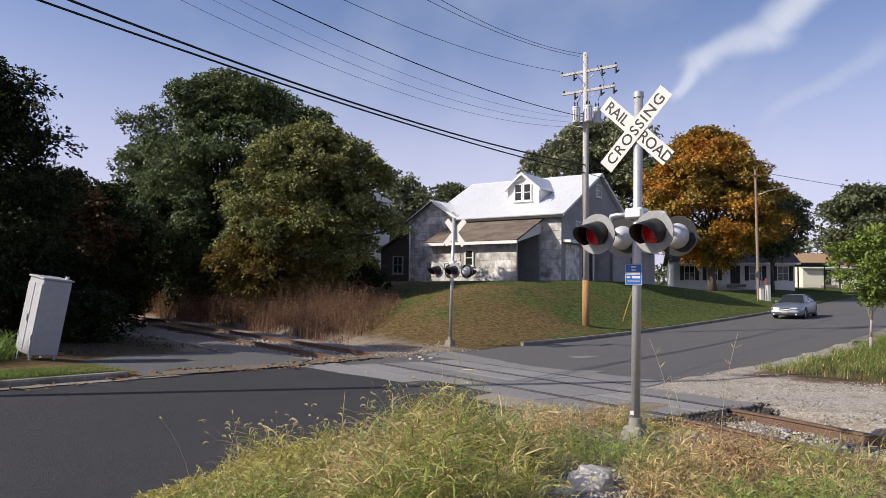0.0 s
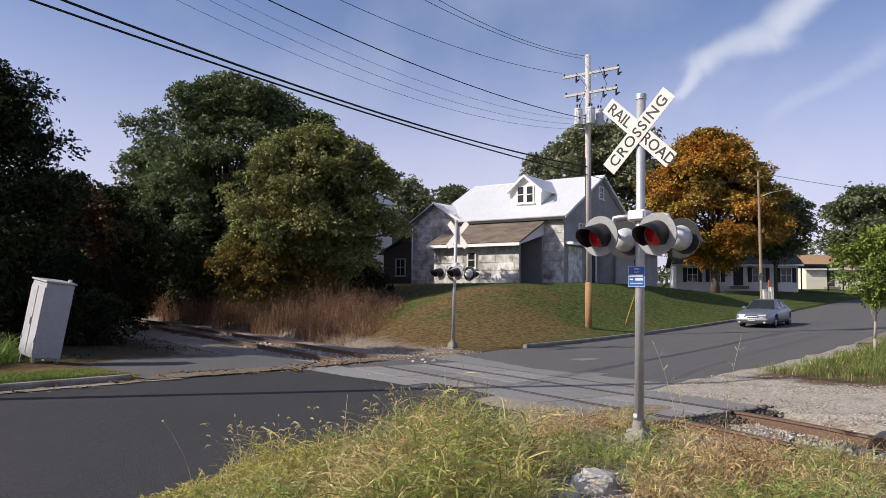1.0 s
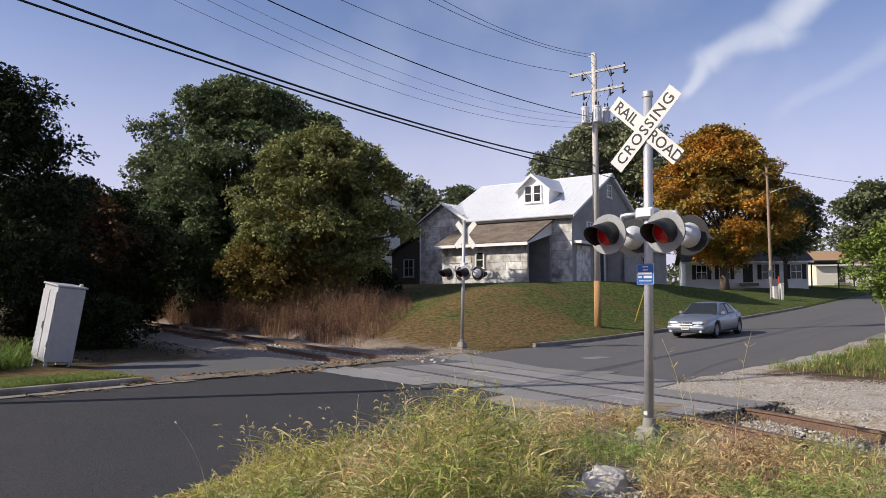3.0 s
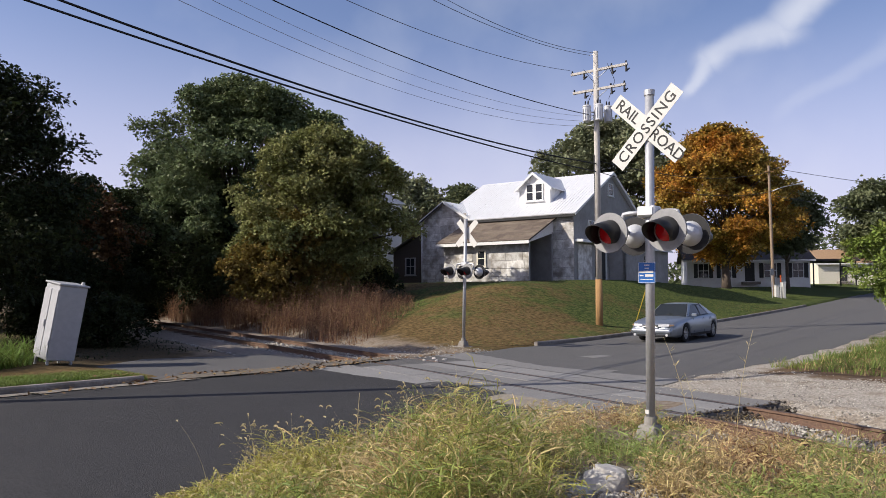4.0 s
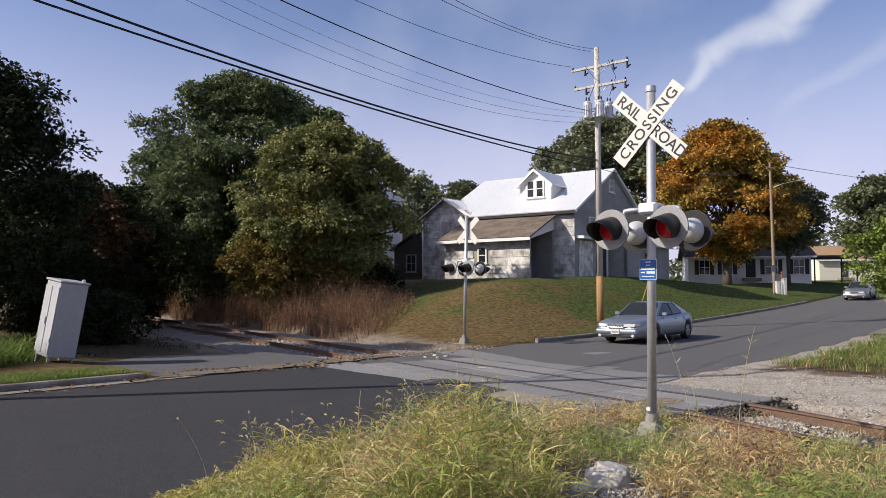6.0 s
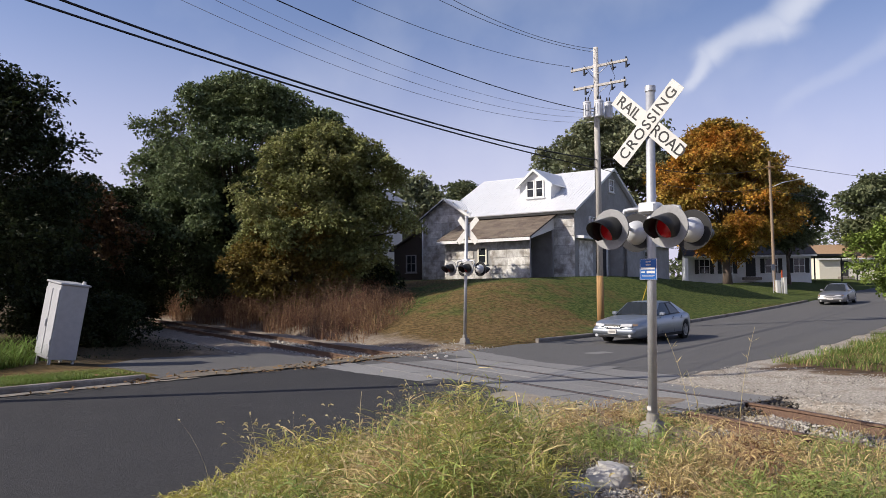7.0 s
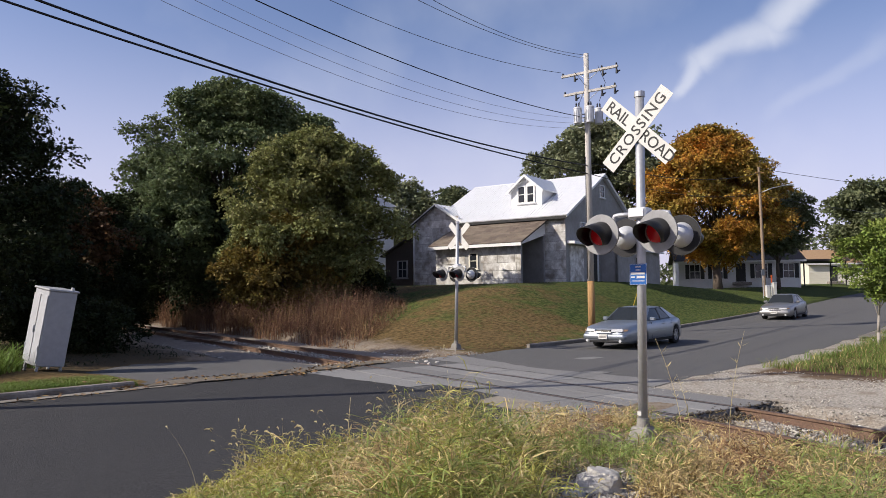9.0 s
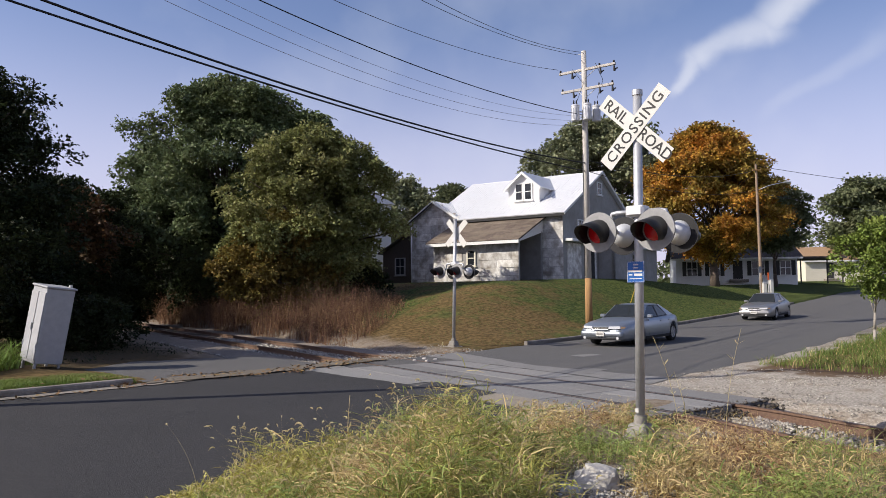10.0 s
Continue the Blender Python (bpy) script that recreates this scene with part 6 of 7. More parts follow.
# ---- houses ----
def house(x0, y0, ang, length, depth, wall_h, rise, mats, label, openings, over=0.5, chimney=False, name="house", base=None):
    """A one-storey house: front along local x from 0 to length, depth away along local y."""
    z = land1(x0, y0) if base is None else base
    hs = thing(name, pose(x0, y0, z, 0, 0, ang), label, "house")
    wm, rm, tm = mats
    for nm, c, sz in (("front_wall", (length / 2, 0.1, wall_h / 2 - 0.4), (length, 0.2, wall_h + 0.8)), ("back_wall", (length / 2, depth - 0.1, wall_h / 2 - 0.4), (length, 0.2, wall_h + 0.8)),
                      ("side_wall", (0.1, depth / 2, wall_h / 2 - 0.4), (0.2, depth - 0.42, wall_h + 0.8)), ("side_wall", (length - 0.1, depth / 2, wall_h / 2 - 0.4), (0.2, depth - 0.42, wall_h + 0.8))):
        wl = part(nm, boxm(c, sz), wm, hs)
        if nm == "front_wall":
            for i in range(int(wall_h / 0.22)):
                part("siding_board", boxm((length / 2, -0.012, 0.11 + i * 0.22), (length, 0.02, 0.205)), wm, wl)
    for x in (0.02, length - 0.22):
        part("gable", prismm([(x, 0, wall_h), (x, depth, wall_h), (x, depth / 2, wall_h + rise)], (0.2, 0, 0)), wm, hs)
    k = over * rise / (depth / 2)
    for ya, yb in ((-over, depth / 2), (depth + over, depth / 2)):
        part("roof", prismm([(-over, ya, wall_h - k), (length + over, ya, wall_h - k), (length + over, yb, wall_h + rise), (-over, yb, wall_h + rise)], (0, 0, 0.14)), rm, hs, "low shingle roof slope")
    part("fascia", boxm((length / 2, -over, wall_h - k + 0.0), (length + 2 * over, 0.04, 0.2)), tm, hs)
    for kind, a, b, za, zb in openings:
        if kind == "door":
            d = part("door", boxm(((a + b) / 2, -0.03, (za + zb) / 2), (b - a, 0.06, zb - za)), M["dark_in"], hs, "dark front door")
            part("door_frame", boxm(((a + b) / 2, -0.02, zb + 0.05), (b - a + 0.2, 0.08, 0.1)), tm, d)
            part("door_step", boxm(((a + b) / 2, -0.6, -0.12), (b - a + 0.8, 1.1, 0.3)), M["concrete"], d)
            continue
        g = part("window", boxm(((a + b) / 2, -0.03, (za + zb) / 2), (b - a, 0.04, zb - za)), M["glass"], hs)
        for c, sz in (((a - 0.04, -0.04, (za + zb) / 2), (0.08, 0.08, zb - za)), ((b + 0.04, -0.04, (za + zb) / 2), (0.08, 0.08, zb - za)), (((a + b) / 2, -0.04, zb + 0.04), (b - a + 0.16, 0.08, 0.08)), (((a + b) / 2, -0.05, za - 0.04), (b - a + 0.2, 0.1, 0.08)),
                      (((a + b) / 2, -0.055, (za + zb) / 2), (b - a, 0.02, 0.06)), (((a + b) / 2, -0.055, (za + zb) / 2), (0.06, 0.018, zb - za))):
            part("window_frame", boxm(c, sz), tm, g)
        if kind == "shuttered":
            for c in (a - 0.3, b + 0.3):
                part("shutter", boxm((c, -0.05, (za + zb) / 2), (0.42, 0.05, zb - za + 0.1)), M["dark_in"], g, "black shutter")
    return hs


house(26.3, 82.3, -12, 12.6, 7.0, 2.5, 1.35, (M["white_paint"], M["dark_roof"], M["white_paint"]), "long white ranch house with black shutters under the maple",
      [("shuttered", 1.2, 2.2, 0.5, 2.0), ("shuttered", 3.6, 4.6, 0.5, 2.0), ("door", 6.0, 7.0, 0.1, 2.1), ("shuttered", 8.0, 9.2, 0.5, 2.0), ("shuttered", 10.9, 11.9, 0.5, 2.0)], base=3.05)


def carport():
    x, y, z = 39.1, 80.9, 3.05
    cp = thing("carport", pose(x, y, z, 0, 0, -12), "open carport with a dark flat roof beside the white house", "carport")
    part("roof", boxm((2.4, 2.5, 2.35), (5.2, 6.0, 0.25), 0.02), M["dark_roof"], cp, "dark flat roof")
    for px in (0.4, 4.6):
        for py in (-0.2, 5.2):
            part("post", boxm((px, py, 0.9), (0.12, 0.12, 2.7)), M["dark_in"], cp)


carport()
house(48.6, 98.0, -8, 9.5, 7.0, 2.6, 1.7, (M["cream"], M["tan_roof"], M["white_paint"]), "small cream house with a tan shingle roof behind the street",
      [("door", 2.6, 3.5, 0.1, 2.1), ("window", 4.4, 5.4, 0.9, 2.0), ("shuttered", 7.2, 8.2, 0.9, 2.0)], base=3.3)


def silo_shed():
    """White walls glimpsed between the maple and the barn's shed."""
    x, y = -5.6, 60.5
    z = land1(x, y)
    sd = thing("white_outbuilding", pose(x, y, z, 0, 0, 20), "tall white outbuilding half hidden behind the maple", "outbuilding")
    part("wall", boxm((0, 2, 3.0), (3.2, 4.0, 7.2)), M["white_paint"], sd)
    part("roof", prismm([(-1.9, -0.3, 6.55), (1.9, -0.3, 6.55), (0, -0.3, 7.5)], (0, 4.7, 0)), M["metal_roof"], sd)
    part("band", boxm((0, -0.02, 4.6), (3.25, 0.05, 0.12)), M["wall_grey"], sd)


silo_shed()


def pedestals():
    x, y = 26.5, 60.3
    for dx, h, w in ((0.0, 0.95, 0.32), (0.55, 1.25, 0.26)):
        z = land1(x + dx, y)
        pd = thing("utility_pedestal", pose(x + dx, y, z), "small pale metal utility box at the foot of the pole", "utility box", group="utility boxes")
        part("body", boxm((0, 0, h / 2 - 0.1), (w, 0.3, h + 0.2), 0.03), M["sign_white"], pd)
        part("cap", boxm((0, 0, h + 0.02), (w + 0.04, 0.34, 0.06), 0.02), M["alu"], pd)
    z = land1(x + 0.1, y - 0.3)
    mk = thing("marker_post", pose(x + 0.15, y - 0.4, z), "thin orange and white cable marker post", "marker post")
    part("post", boxm((0, 0, 0.6), (0.09, 0.05, 1.3), 0.01), M["sign_white"], mk)
    part("tip", boxm((0, 0, 1.55), (0.11, 0.06, 0.6), 0.01), M["orange_paint"], mk, "orange tip")
    # road sign seen from behind, by the pole
    sx, sy = 25.7, 59.3
    z = land1(sx, sy)
    rs = thing("road_sign", pose(sx, sy, z, 0, 0, 42), "road sign on a thin post seen from behind", "road sign")
    part("post", cylm((0, 0, -0.2), (0, 0, 2.3), 0.03, seg=8), M["galv"], rs)
    bm = bmesh.new()
    lathe(bm, [(0.001, 0.0), (0.3, 0.0), (0.3, 0.01), (0.001, 0.01)], pose(0, -0.03, 2.05, 90, 0, 0), 8)
    part("plate", bm, M["disc"], rs, "bare grey back of the plate")
    # yellow guy-wire guard
    gx, gy = 9.1, 36.4
    gd = thing("guy_guard", pose(gx, gy, land1(gx, gy), 0, 18, 0), "thin yellow guard on the pole's guy wire", "guy wire guard")
    part("sleeve", cylm((0, 0, -0.2), (0, 0, 1.9), 0.025, seg=8), material("yellow_plastic", (0.4, 0.29, 0.03), None, 20, 0.5, bump=0), gd)


pedestals()


# ---- cars ----
def car(paint, label, sc=(1.0, 1.0, 1.0)):
    """A four-door saloon. Local x points forward, the origin lies on the road between the axles."""
    LX, WY, HZ = sc
    c = thing("car", None, label, "car", group="cars on the road")
    AX, R = 1.405, 0.33
    W = 0.935
    xs = sorted(set([round(v, 3) for v in np.linspace(-2.34, 2.52, 90)]))

    def top(x):
        pts = [(-2.36, 0.74), (-2.27, 0.9), (-2.1, 0.965), (-1.75, 1.0), (-1.0, 0.965), (0.0, 0.94), (0.95, 0.93), (1.5, 0.875), (2.1, 0.8), (2.4, 0.72), (2.53, 0.58)]
        return float(np.interp(x, [p[0] for p in pts], [p[1] for p in pts]))

    def half(x):
        pts = [(-2.36, 0.55), (-2.25, 0.7), (-2.0, 0.82), (-1.6, 0.9), (-1.0, W), (1.0, W), (1.8, 0.915), (2.2, 0.86), (2.42, 0.76), (2.53, 0.6)]
        return float(np.interp(x, [p[0] for p in pts], [p[1] for p in pts]))

    def low(x):
        z = 0.2 + 0.06 * max(0, (abs(x) - 2.1) / 0.4)
        for ax in (-AX, AX):
            d = abs(x - ax)
            if d < 0.385:
                z = max(z, 0.31 + math.sqrt(0.385 ** 2 - d * d) * 0.98)
        return z

    bm = bmesh.new()
    rings = []
    for x in xs:
        t, h, b = top(x), half(x), low(x)
        belt = min(t - 0.05, 0.9)
        mid = min(0.55, belt - 0.06)
        side = [(h * 0.93, b), (h, max(b + 0.03, 0.3)), (h * 1.005, max(b + 0.05, mid)), (h * 0.985, max(belt - 0.08, b + 0.07)), (h * 0.93, belt + 0.005), (h * 0.8, t - 0.012), (h * 0.4, t + 0.012), (0, t + 0.018)]
        loop = [(y, z) for y, z in side] + [(-y, z) for y, z in side[-2::-1]]
        rings.append([bm.verts.new((x * LX, y * WY, z * HZ)) for y, z in loop])
    n = len(rings[0])
    for a, b in zip(rings, rings[1:]):
        for i in range(n):
            bm.faces.new((a[i], a[(i + 1) % n], b[(i + 1) % n], b[i]))
    bm.faces.new(rings[0][::-1])
    bm.faces.new(rings[-1])
    bmesh.ops.recalc_face_normals(bm, faces=bm.faces)
    body = part("body", bm, paint, c, "smooth silver painted body", smooth=True)

    def V(x, y, z):
        return Vector((x * LX, y * WY, z * HZ))

    def slab(name, pts, thick, mat, parent=c, label=""):
        return part(name, prismm([V(*p) for p in pts], thick), mat, parent, label)

    # cabin: dark core, glass and painted pillars
    core = [(0.9, 0.70, 0.9), (0.27, 0.53, 1.345), (-0.82, 0.53, 1.355), (-1.7, 0.66, 0.95)]
    bm = bmesh.new()
    a = [bm.verts.new(V(x, y * 0.97, z - 0.015)) for x, y, z in core]
    b = [bm.verts.new(V(x, -y * 0.97, z - 0.015)) for x, y, z in core]
    for i in range(3):
        bm.faces.new((a[i], a[i + 1], b[i + 1], b[i]))
    bm.faces.new(a[::-1])
    bm.faces.new(b)
    part("cabin", bm, M["car_trim"], c, "dark cabin interior")
    slab("windscreen", [(0.93, -0.7, 0.925), (0.93, 0.7, 0.925), (0.3, 0.53, 1.36), (0.3, -0.53, 1.36)], V(0.02, 0, 0.02), M["car_glass"], c, "raked dark windscreen")
    slab("rear_window", [(-1.72, -0.64, 0.985), (-1.72, 0.64, 0.985), (-0.86, 0.52, 1.365), (-0.86, -0.52, 1.365)], V(-0.02, 0, 0.02), M["car_glass"], c)
    bm = bmesh.new()
    rr = []
    for x, h, z in ((0.34, 0.555, 1.345), (0.22, 0.56, 1.385), (-0.1, 0.57, 1.412), (-0.5, 0.57, 1.412), (-0.78, 0.56, 1.392), (-0.9, 0.55, 1.355)):
        rr.append([bm.verts.new(V(x, y, zz)) for y, zz in ((-h, z - 0.055), (-h * 0.92, z - 0.012), (-h * 0.5, z + 0.008), (0, z + 0.012), (h * 0.5, z + 0.008), (h * 0.92, z - 0.012), (h, z - 0.055))])
    for p, q in zip(rr, rr[1:]):
        for i in range(6):
            bm.faces.new((p[i], p[i + 1], q[i + 1], q[i]))
    bmesh.ops.recalc_face_normals(bm, faces=bm.faces)
    part("roof", bm, paint, c, smooth=True)
    for sy in (-1, 1):
        out = V(0, 0.025 * sy, 0)
        slab("side_window", [(0.74, 0.74 * sy, 0.945), (0.2, 0.595 * sy, 1.325), (-0.26, 0.6 * sy, 1.335), (-0.29, 0.77 * sy, 0.955)], out * 0.4, M["car_glass"])
        slab("side_window", [(-0.36, 0.77 * sy, 0.955), (-0.33, 0.6 * sy, 1.335), (-0.78, 0.585 * sy, 1.325), (-1.22, 0.74 * sy, 0.985)], out * 0.4, M["car_glass"])
        slab("front_pillar", [(0.98, 0.735 * sy, 0.92), (0.86, 0.76 * sy, 0.92), (0.2, 0.59 * sy, 1.35), (0.32, 0.55 * sy, 1.36)], out, paint)
        slab("centre_pillar", [(-0.29, 0.785 * sy, 0.93), (-0.36, 0.785 * sy, 0.93), (-0.33, 0.605 * sy, 1.35), (-0.26, 0.605 * sy, 1.35)], out * 0.5, M["car_trim"])
        slab("rear_pillar", [(-1.22, 0.745 * sy, 0.95), (-1.78, 0.7 * sy, 0.97), (-0.88, 0.54 * sy, 1.37), (-0.72, 0.59 * sy, 1.34)], out, paint)
        slab("side_moulding", [(1.0, 0.932 * sy, 0.5), (-1.0, 0.938 * sy, 0.5), (-1.0, 0.938 * sy, 0.56), (1.0, 0.932 * sy, 0.56)], V(0, 0.018 * sy, 0), paint)
        slab("sill_trim", [(0.98, 0.9 * sy, 0.2), (-0.98, 0.9 * sy, 0.2), (-0.98, 0.93 * sy, 0.3), (0.98, 0.93 * sy, 0.3)], V(0, 0.02 * sy, 0), M["car_trim"])
        for x in (0.72, -0.32, -1.02):
            slab("door_seam", [(x, 0.925 * sy, 0.32), (x - 0.008, 0.925 * sy, 0.32), (x - 0.008, 0.9 * sy, 0.87), (x, 0.9 * sy, 0.87)], V(0, 0.018 * sy, 0), M["car_trim"], body)
        for x in (-0.2, -0.92):
            slab("door_handle", [(x, 0.915 * sy, 0.78), (x - 0.16, 0.915 * sy, 0.78), (x - 0.16, 0.915 * sy, 0.81), (x, 0.915 * sy, 0.81)], V(0, 0.03 * sy, 0), paint, body)
        part("mirror", boxm(V(0.62, 0.92 * sy, 0.98), (0.12, 0.2, 0.13), 0.03), paint, c, "body-coloured door mirror")
        # headlamp, turn lamp, fog lamp
        slab("headlight", [(2.505, 0.3 * sy, 0.605), (2.41, 0.68 * sy, 0.615), (2.37, 0.68 * sy, 0.7), (2.47, 0.32 * sy, 0.69)], V(0.06, 0, 0.0), M["headlamp"], c, "wide clear headlight")
        slab("headlight_edge", [(2.52, 0.29 * sy, 0.588), (2.42, 0.7 * sy, 0.598), (2.42, 0.7 * sy, 0.61), (2.52, 0.29 * sy, 0.6)], V(0.055, 0, 0), M["car_trim"], c)
        slab("turn_light", [(2.41, 0.69 * sy, 0.62), (2.28, 0.8 * sy, 0.63), (2.26, 0.8 * sy, 0.68), (2.37, 0.69 * sy, 0.69)], V(0.045, 0.015 * sy, 0), M["amber"], c, "amber corner light")
        part("fog_light", cylm(V(2.45, 0.62 * sy, 0.3), V(2.54, 0.62 * sy, 0.3), 0.05, seg=12), M["headlamp"], c)
        slab("grille", [(2.535, 0.012 * sy, 0.6), (2.52, 0.27 * sy, 0.605), (2.49, 0.27 * sy, 0.665), (2.505, 0.012 * sy, 0.672)], V(0.045, 0, 0), M["car_trim"], c, "split dark grille")
        slab("rear_light", [(-2.33, 0.3 * sy, 0.66), (-2.22, 0.7 * sy, 0.66), (-2.2, 0.69 * sy, 0.82), (-2.3, 0.3 * sy, 0.83)], V(-0.04, 0, 0), M["red_lens"], c)
    slab("grille_surround", [(2.545, -0.29, 0.582), (2.545, 0.29, 0.582), (2.54, 0.29, 0.597), (2.54, -0.29, 0.597)], V(0.045, 0, 0.0), M["rim"])
    bm = boxm(V(2.44, 0, 0.43), (0.24, 1.58, 0.22), 0.085, segments=3)
    part("front_bumper", bm, paint, c, "painted front bumper", smooth=True)
    part("air_intake", boxm(V(2.47, 0, 0.285), (0.12, 1.1, 0.09), 0.02), M["car_trim"], c, "black lower air intake")
    part("rear_bumper", boxm(V(-2.27, 0, 0.45), (0.2, 1.3, 0.22), 0.06, segments=2), paint, c)
    pl = part("number_plate", boxm(V(2.585, 0, 0.44), (0.012, 0.32, 0.16)), M["sign_white"], c, "white number plate")
    part("plate_bars", boxm(V(2.585, 0, 0.43) + Vector((0.008, 0, 0)), (0.004, 0.25, 0.06)), M["wall_grey"], pl)
    for sx in (-0.25, 0.3):
        tube("wiper", [V(0.95, sx, 0.945), V(0.84, sx + 0.45, 1.005)], 0.009, M["car_trim"], c, 5)
    wheels = []
    for x in (AX, -AX):
        for sy in (-1, 1):
            w = thing("wheel", pose(x * LX, 0.79 * sy * WY, R))
            w.parent = c
            rot = pose(0, 0, 0, -90 * sy, 0, 0)
            bm = bmesh.new()
            lathe(bm, [(0.215, 0.105), (0.29, 0.11), (0.322, 0.095), (R, 0.06), (R, -0.06), (0.322, -0.095), (0.29, -0.11), (0.2, -0.105)], rot, 28)
            part("tyre", bm, M["tyre"], w, "black rubber tyre", smooth=True)
            bm = bmesh.new()
            lathe(bm, [(0.218, 0.1), (0.2, 0.098), (0.19, 0.05), (0.001, 0.045)], rot, 24)
            for k in range(5):
                m = rot @ pose(0, 0, 0, 0, 0, 72 * k)
                box(bm, (0.11, 0, 0.078), (0.2, 0.055, 0.03), m)
            lathe(bm, [(0.05, 0.07), (0.05, 0.1), (0.001, 0.102)], rot, 12)
            part("rim", bm, M["rim"], w, "five-spoke alloy rim")
            wheels.append(w)
    return c, wheels, AX * LX, R


car_a, wheels_a, AXA, RA = car(M["car_silver"], "silver-blue four-door saloon car driving on the asphalt road")
car_b, wheels_b, AXB, RB = car(M["car_grey"], "silver four-door saloon car coming down the road", (0.9, 0.95, 0.97))


# ---- grass, weeds, stones and litter ----
def blades(rng, x, y, h, w, bend, z=None, seg=3, lean=None):
    """Tapered, bending blades of grass, each of a few pieces."""
    n = len(x)
    z = land(x, y) - 0.02 if z is None else z
    a = rng.random(n) * 2 * np.pi
    if lean is not None:
        a = a * 0.35 + lean
    dx, dy = np.cos(a), np.sin(a)
    side = np.stack([-dy, dx, np.zeros(n)], 1)
    out = []
    prev = None
    for i in range(seg + 1):
        t = i / seg
        cx = x + dx * bend * h * t * t
        cy = y + dy * bend * h * t * t
        cz = z + h * (t - 0.35 * bend * t * t)
        c = np.stack([cx, cy, cz], 1)
        ww = (w * (1 - t * 0.93) * 0.5)[:, None]
        l, r = c - side * ww, c + side * ww
        if prev is not None:
            out.append(np.stack([prev[0], prev[1], r, l], 1))
        prev = (l, r)
    tip = (prev[0] + prev[1]) / 2
    return np.concatenate(out), tip, np.stack([dx, dy], 1)


def scatter(rng, n, x0, x1, y0, y1, keep):
    x, y = rng.uniform(x0, x1, n), rng.uniform(y0, y1, n)
    k = keep(x, y)
    k = rng.random(n) < k
    return x[k], y[k]


def clump(x, y, f, seed=0.0):
    return np.array([noise.noise((a * f, b * f, seed)) for a, b in zip(x, y)])


def stuff(name, q, mat, label, category):
    return tagged(new(name, quads_mesh(name, q, mat)), label, category, kind="stuff")


def grasses():
    rng = np.random.default_rng(77)

    def tall_h(x, y):
        # tallest where the clump leans over the road's edge, lower to both sides
        v = x / np.maximum(y, 1)
        return np.interp(v, [-0.40, -0.35, -0.31, -0.26, -0.2, -0.12, -0.05, 0.02, 0.06, 0.12, 0.2], [0.03, 0.1, 0.22, 0.42, 0.54, 0.62, 0.92, 1.12, 0.84, 0.6, 0.46])

    def edge(x, y):
        s, p = sp(x, y)
        bare = ((x - 1.17) / 0.47) ** 2 + ((y - 5.9) / 1.6) ** 2 < 1
        return (p < near_edge(s) - 0.2 + 0.15 * np.sin(s * 2.1)) & ~bare

    def plants(x, y, h, leaves, length, width, lean=None):
        """Leafy grass: a thin stem and, up its height, arching leaves that droop at their tips. Gives leaves, stems, stem tips and ways."""
        n = len(x)
        z = land(x, y) - 0.02
        sq, tip, way = blades(rng, x, y, h, np.full(n, 0.004), 0.12 + 0.4 * rng.random(n) ** 1.5, z=z, seg=3)
        k = np.repeat(np.arange(n), leaves)
        m = len(k)
        f = rng.random(m) ** 0.8 * 0.92
        root = np.stack([x, y, z], 1)
        base = root[k] * (1 - f)[:, None] + tip[k] * f[:, None]
        base[:, :2] -= way[k] * ((f - f * f) * 0.25 * h[k])[:, None]
        a = rng.random(m) * 2 * np.pi
        d = np.stack([np.cos(a), np.sin(a), np.zeros(m)], 1)
        rise = rng.uniform(0.7, 3.6, m)
        ln = length * (0.45 + 0.9 * rng.random(m)) * np.clip(h[k] / 0.6, 0.45, 1.1)
        roll = rng.normal(size=m) * 0.5
        droop = rng.uniform(0.25, 0.9, m)
        side = np.stack([-d[:, 1] * np.cos(roll), d[:, 0] * np.cos(roll), np.sin(roll)], 1)
        w = width * (0.5 + 0.9 * rng.random(m))
        pts = []
        for t, wt in ((0.0, 0.55), (0.35, 1.0), (0.7, 0.8), (1.0, 0.06)):
            run = ln * t * (1 - 0.15 * t)
            c = base + d * (run / np.sqrt(1 + rise * rise))[:, None] * (1 + 0.7 * t * rise)[:, None]
            c[:, 2] += run * rise / np.sqrt(1 + rise * rise) * (1 - droop * t)
            pts.append((c - side * (w * wt / 2)[:, None], c + side * (w * wt / 2)[:, None]))
        lq = np.stack([np.stack([p[0], p[1], q_[1], q_[0]], 1) for p, q_ in zip(pts, pts[1:])], 1)
        return lq, sq, tip, way

    def foxtails(tip, way):
        """Seed heads that arch over: a chain of three short crossed pieces."""
        n = len(tip)
        el = rng.uniform(0.3, 1.2, n)
        ln = rng.uniform(0.045, 0.085, n)
        c, out = tip, []
        for k in range(3):
            d = np.stack([way[:, 0] * np.cos(el), way[:, 1] * np.cos(el), np.sin(el)], 1)
            e = c + d * (ln / 3)[:, None]
            for turn in range(2):
                s = np.cross(d, rng.normal(size=(n, 3)))
                s /= np.linalg.norm(s, axis=1, keepdims=True) + 1e-9
                w0, w1 = (0.004, 0.0065, 0.006)[k], (0.0065, 0.006, 0.0015)[k]
                out.append(np.stack([c - s * w0, c + s * w0, e + s * w1, e - s * w1], 1))
            c = e
            el = el - rng.uniform(0.5, 0.95, n)
        return np.concatenate(out)

    x, y = scatter(rng, 25000, -2.7, 1.3, 4.4, 7.4, lambda a, b: np.where(edge(a, b), np.clip(0.7 + 1.0 * clump(a, b, 1.6), 0.1, 1), 0))
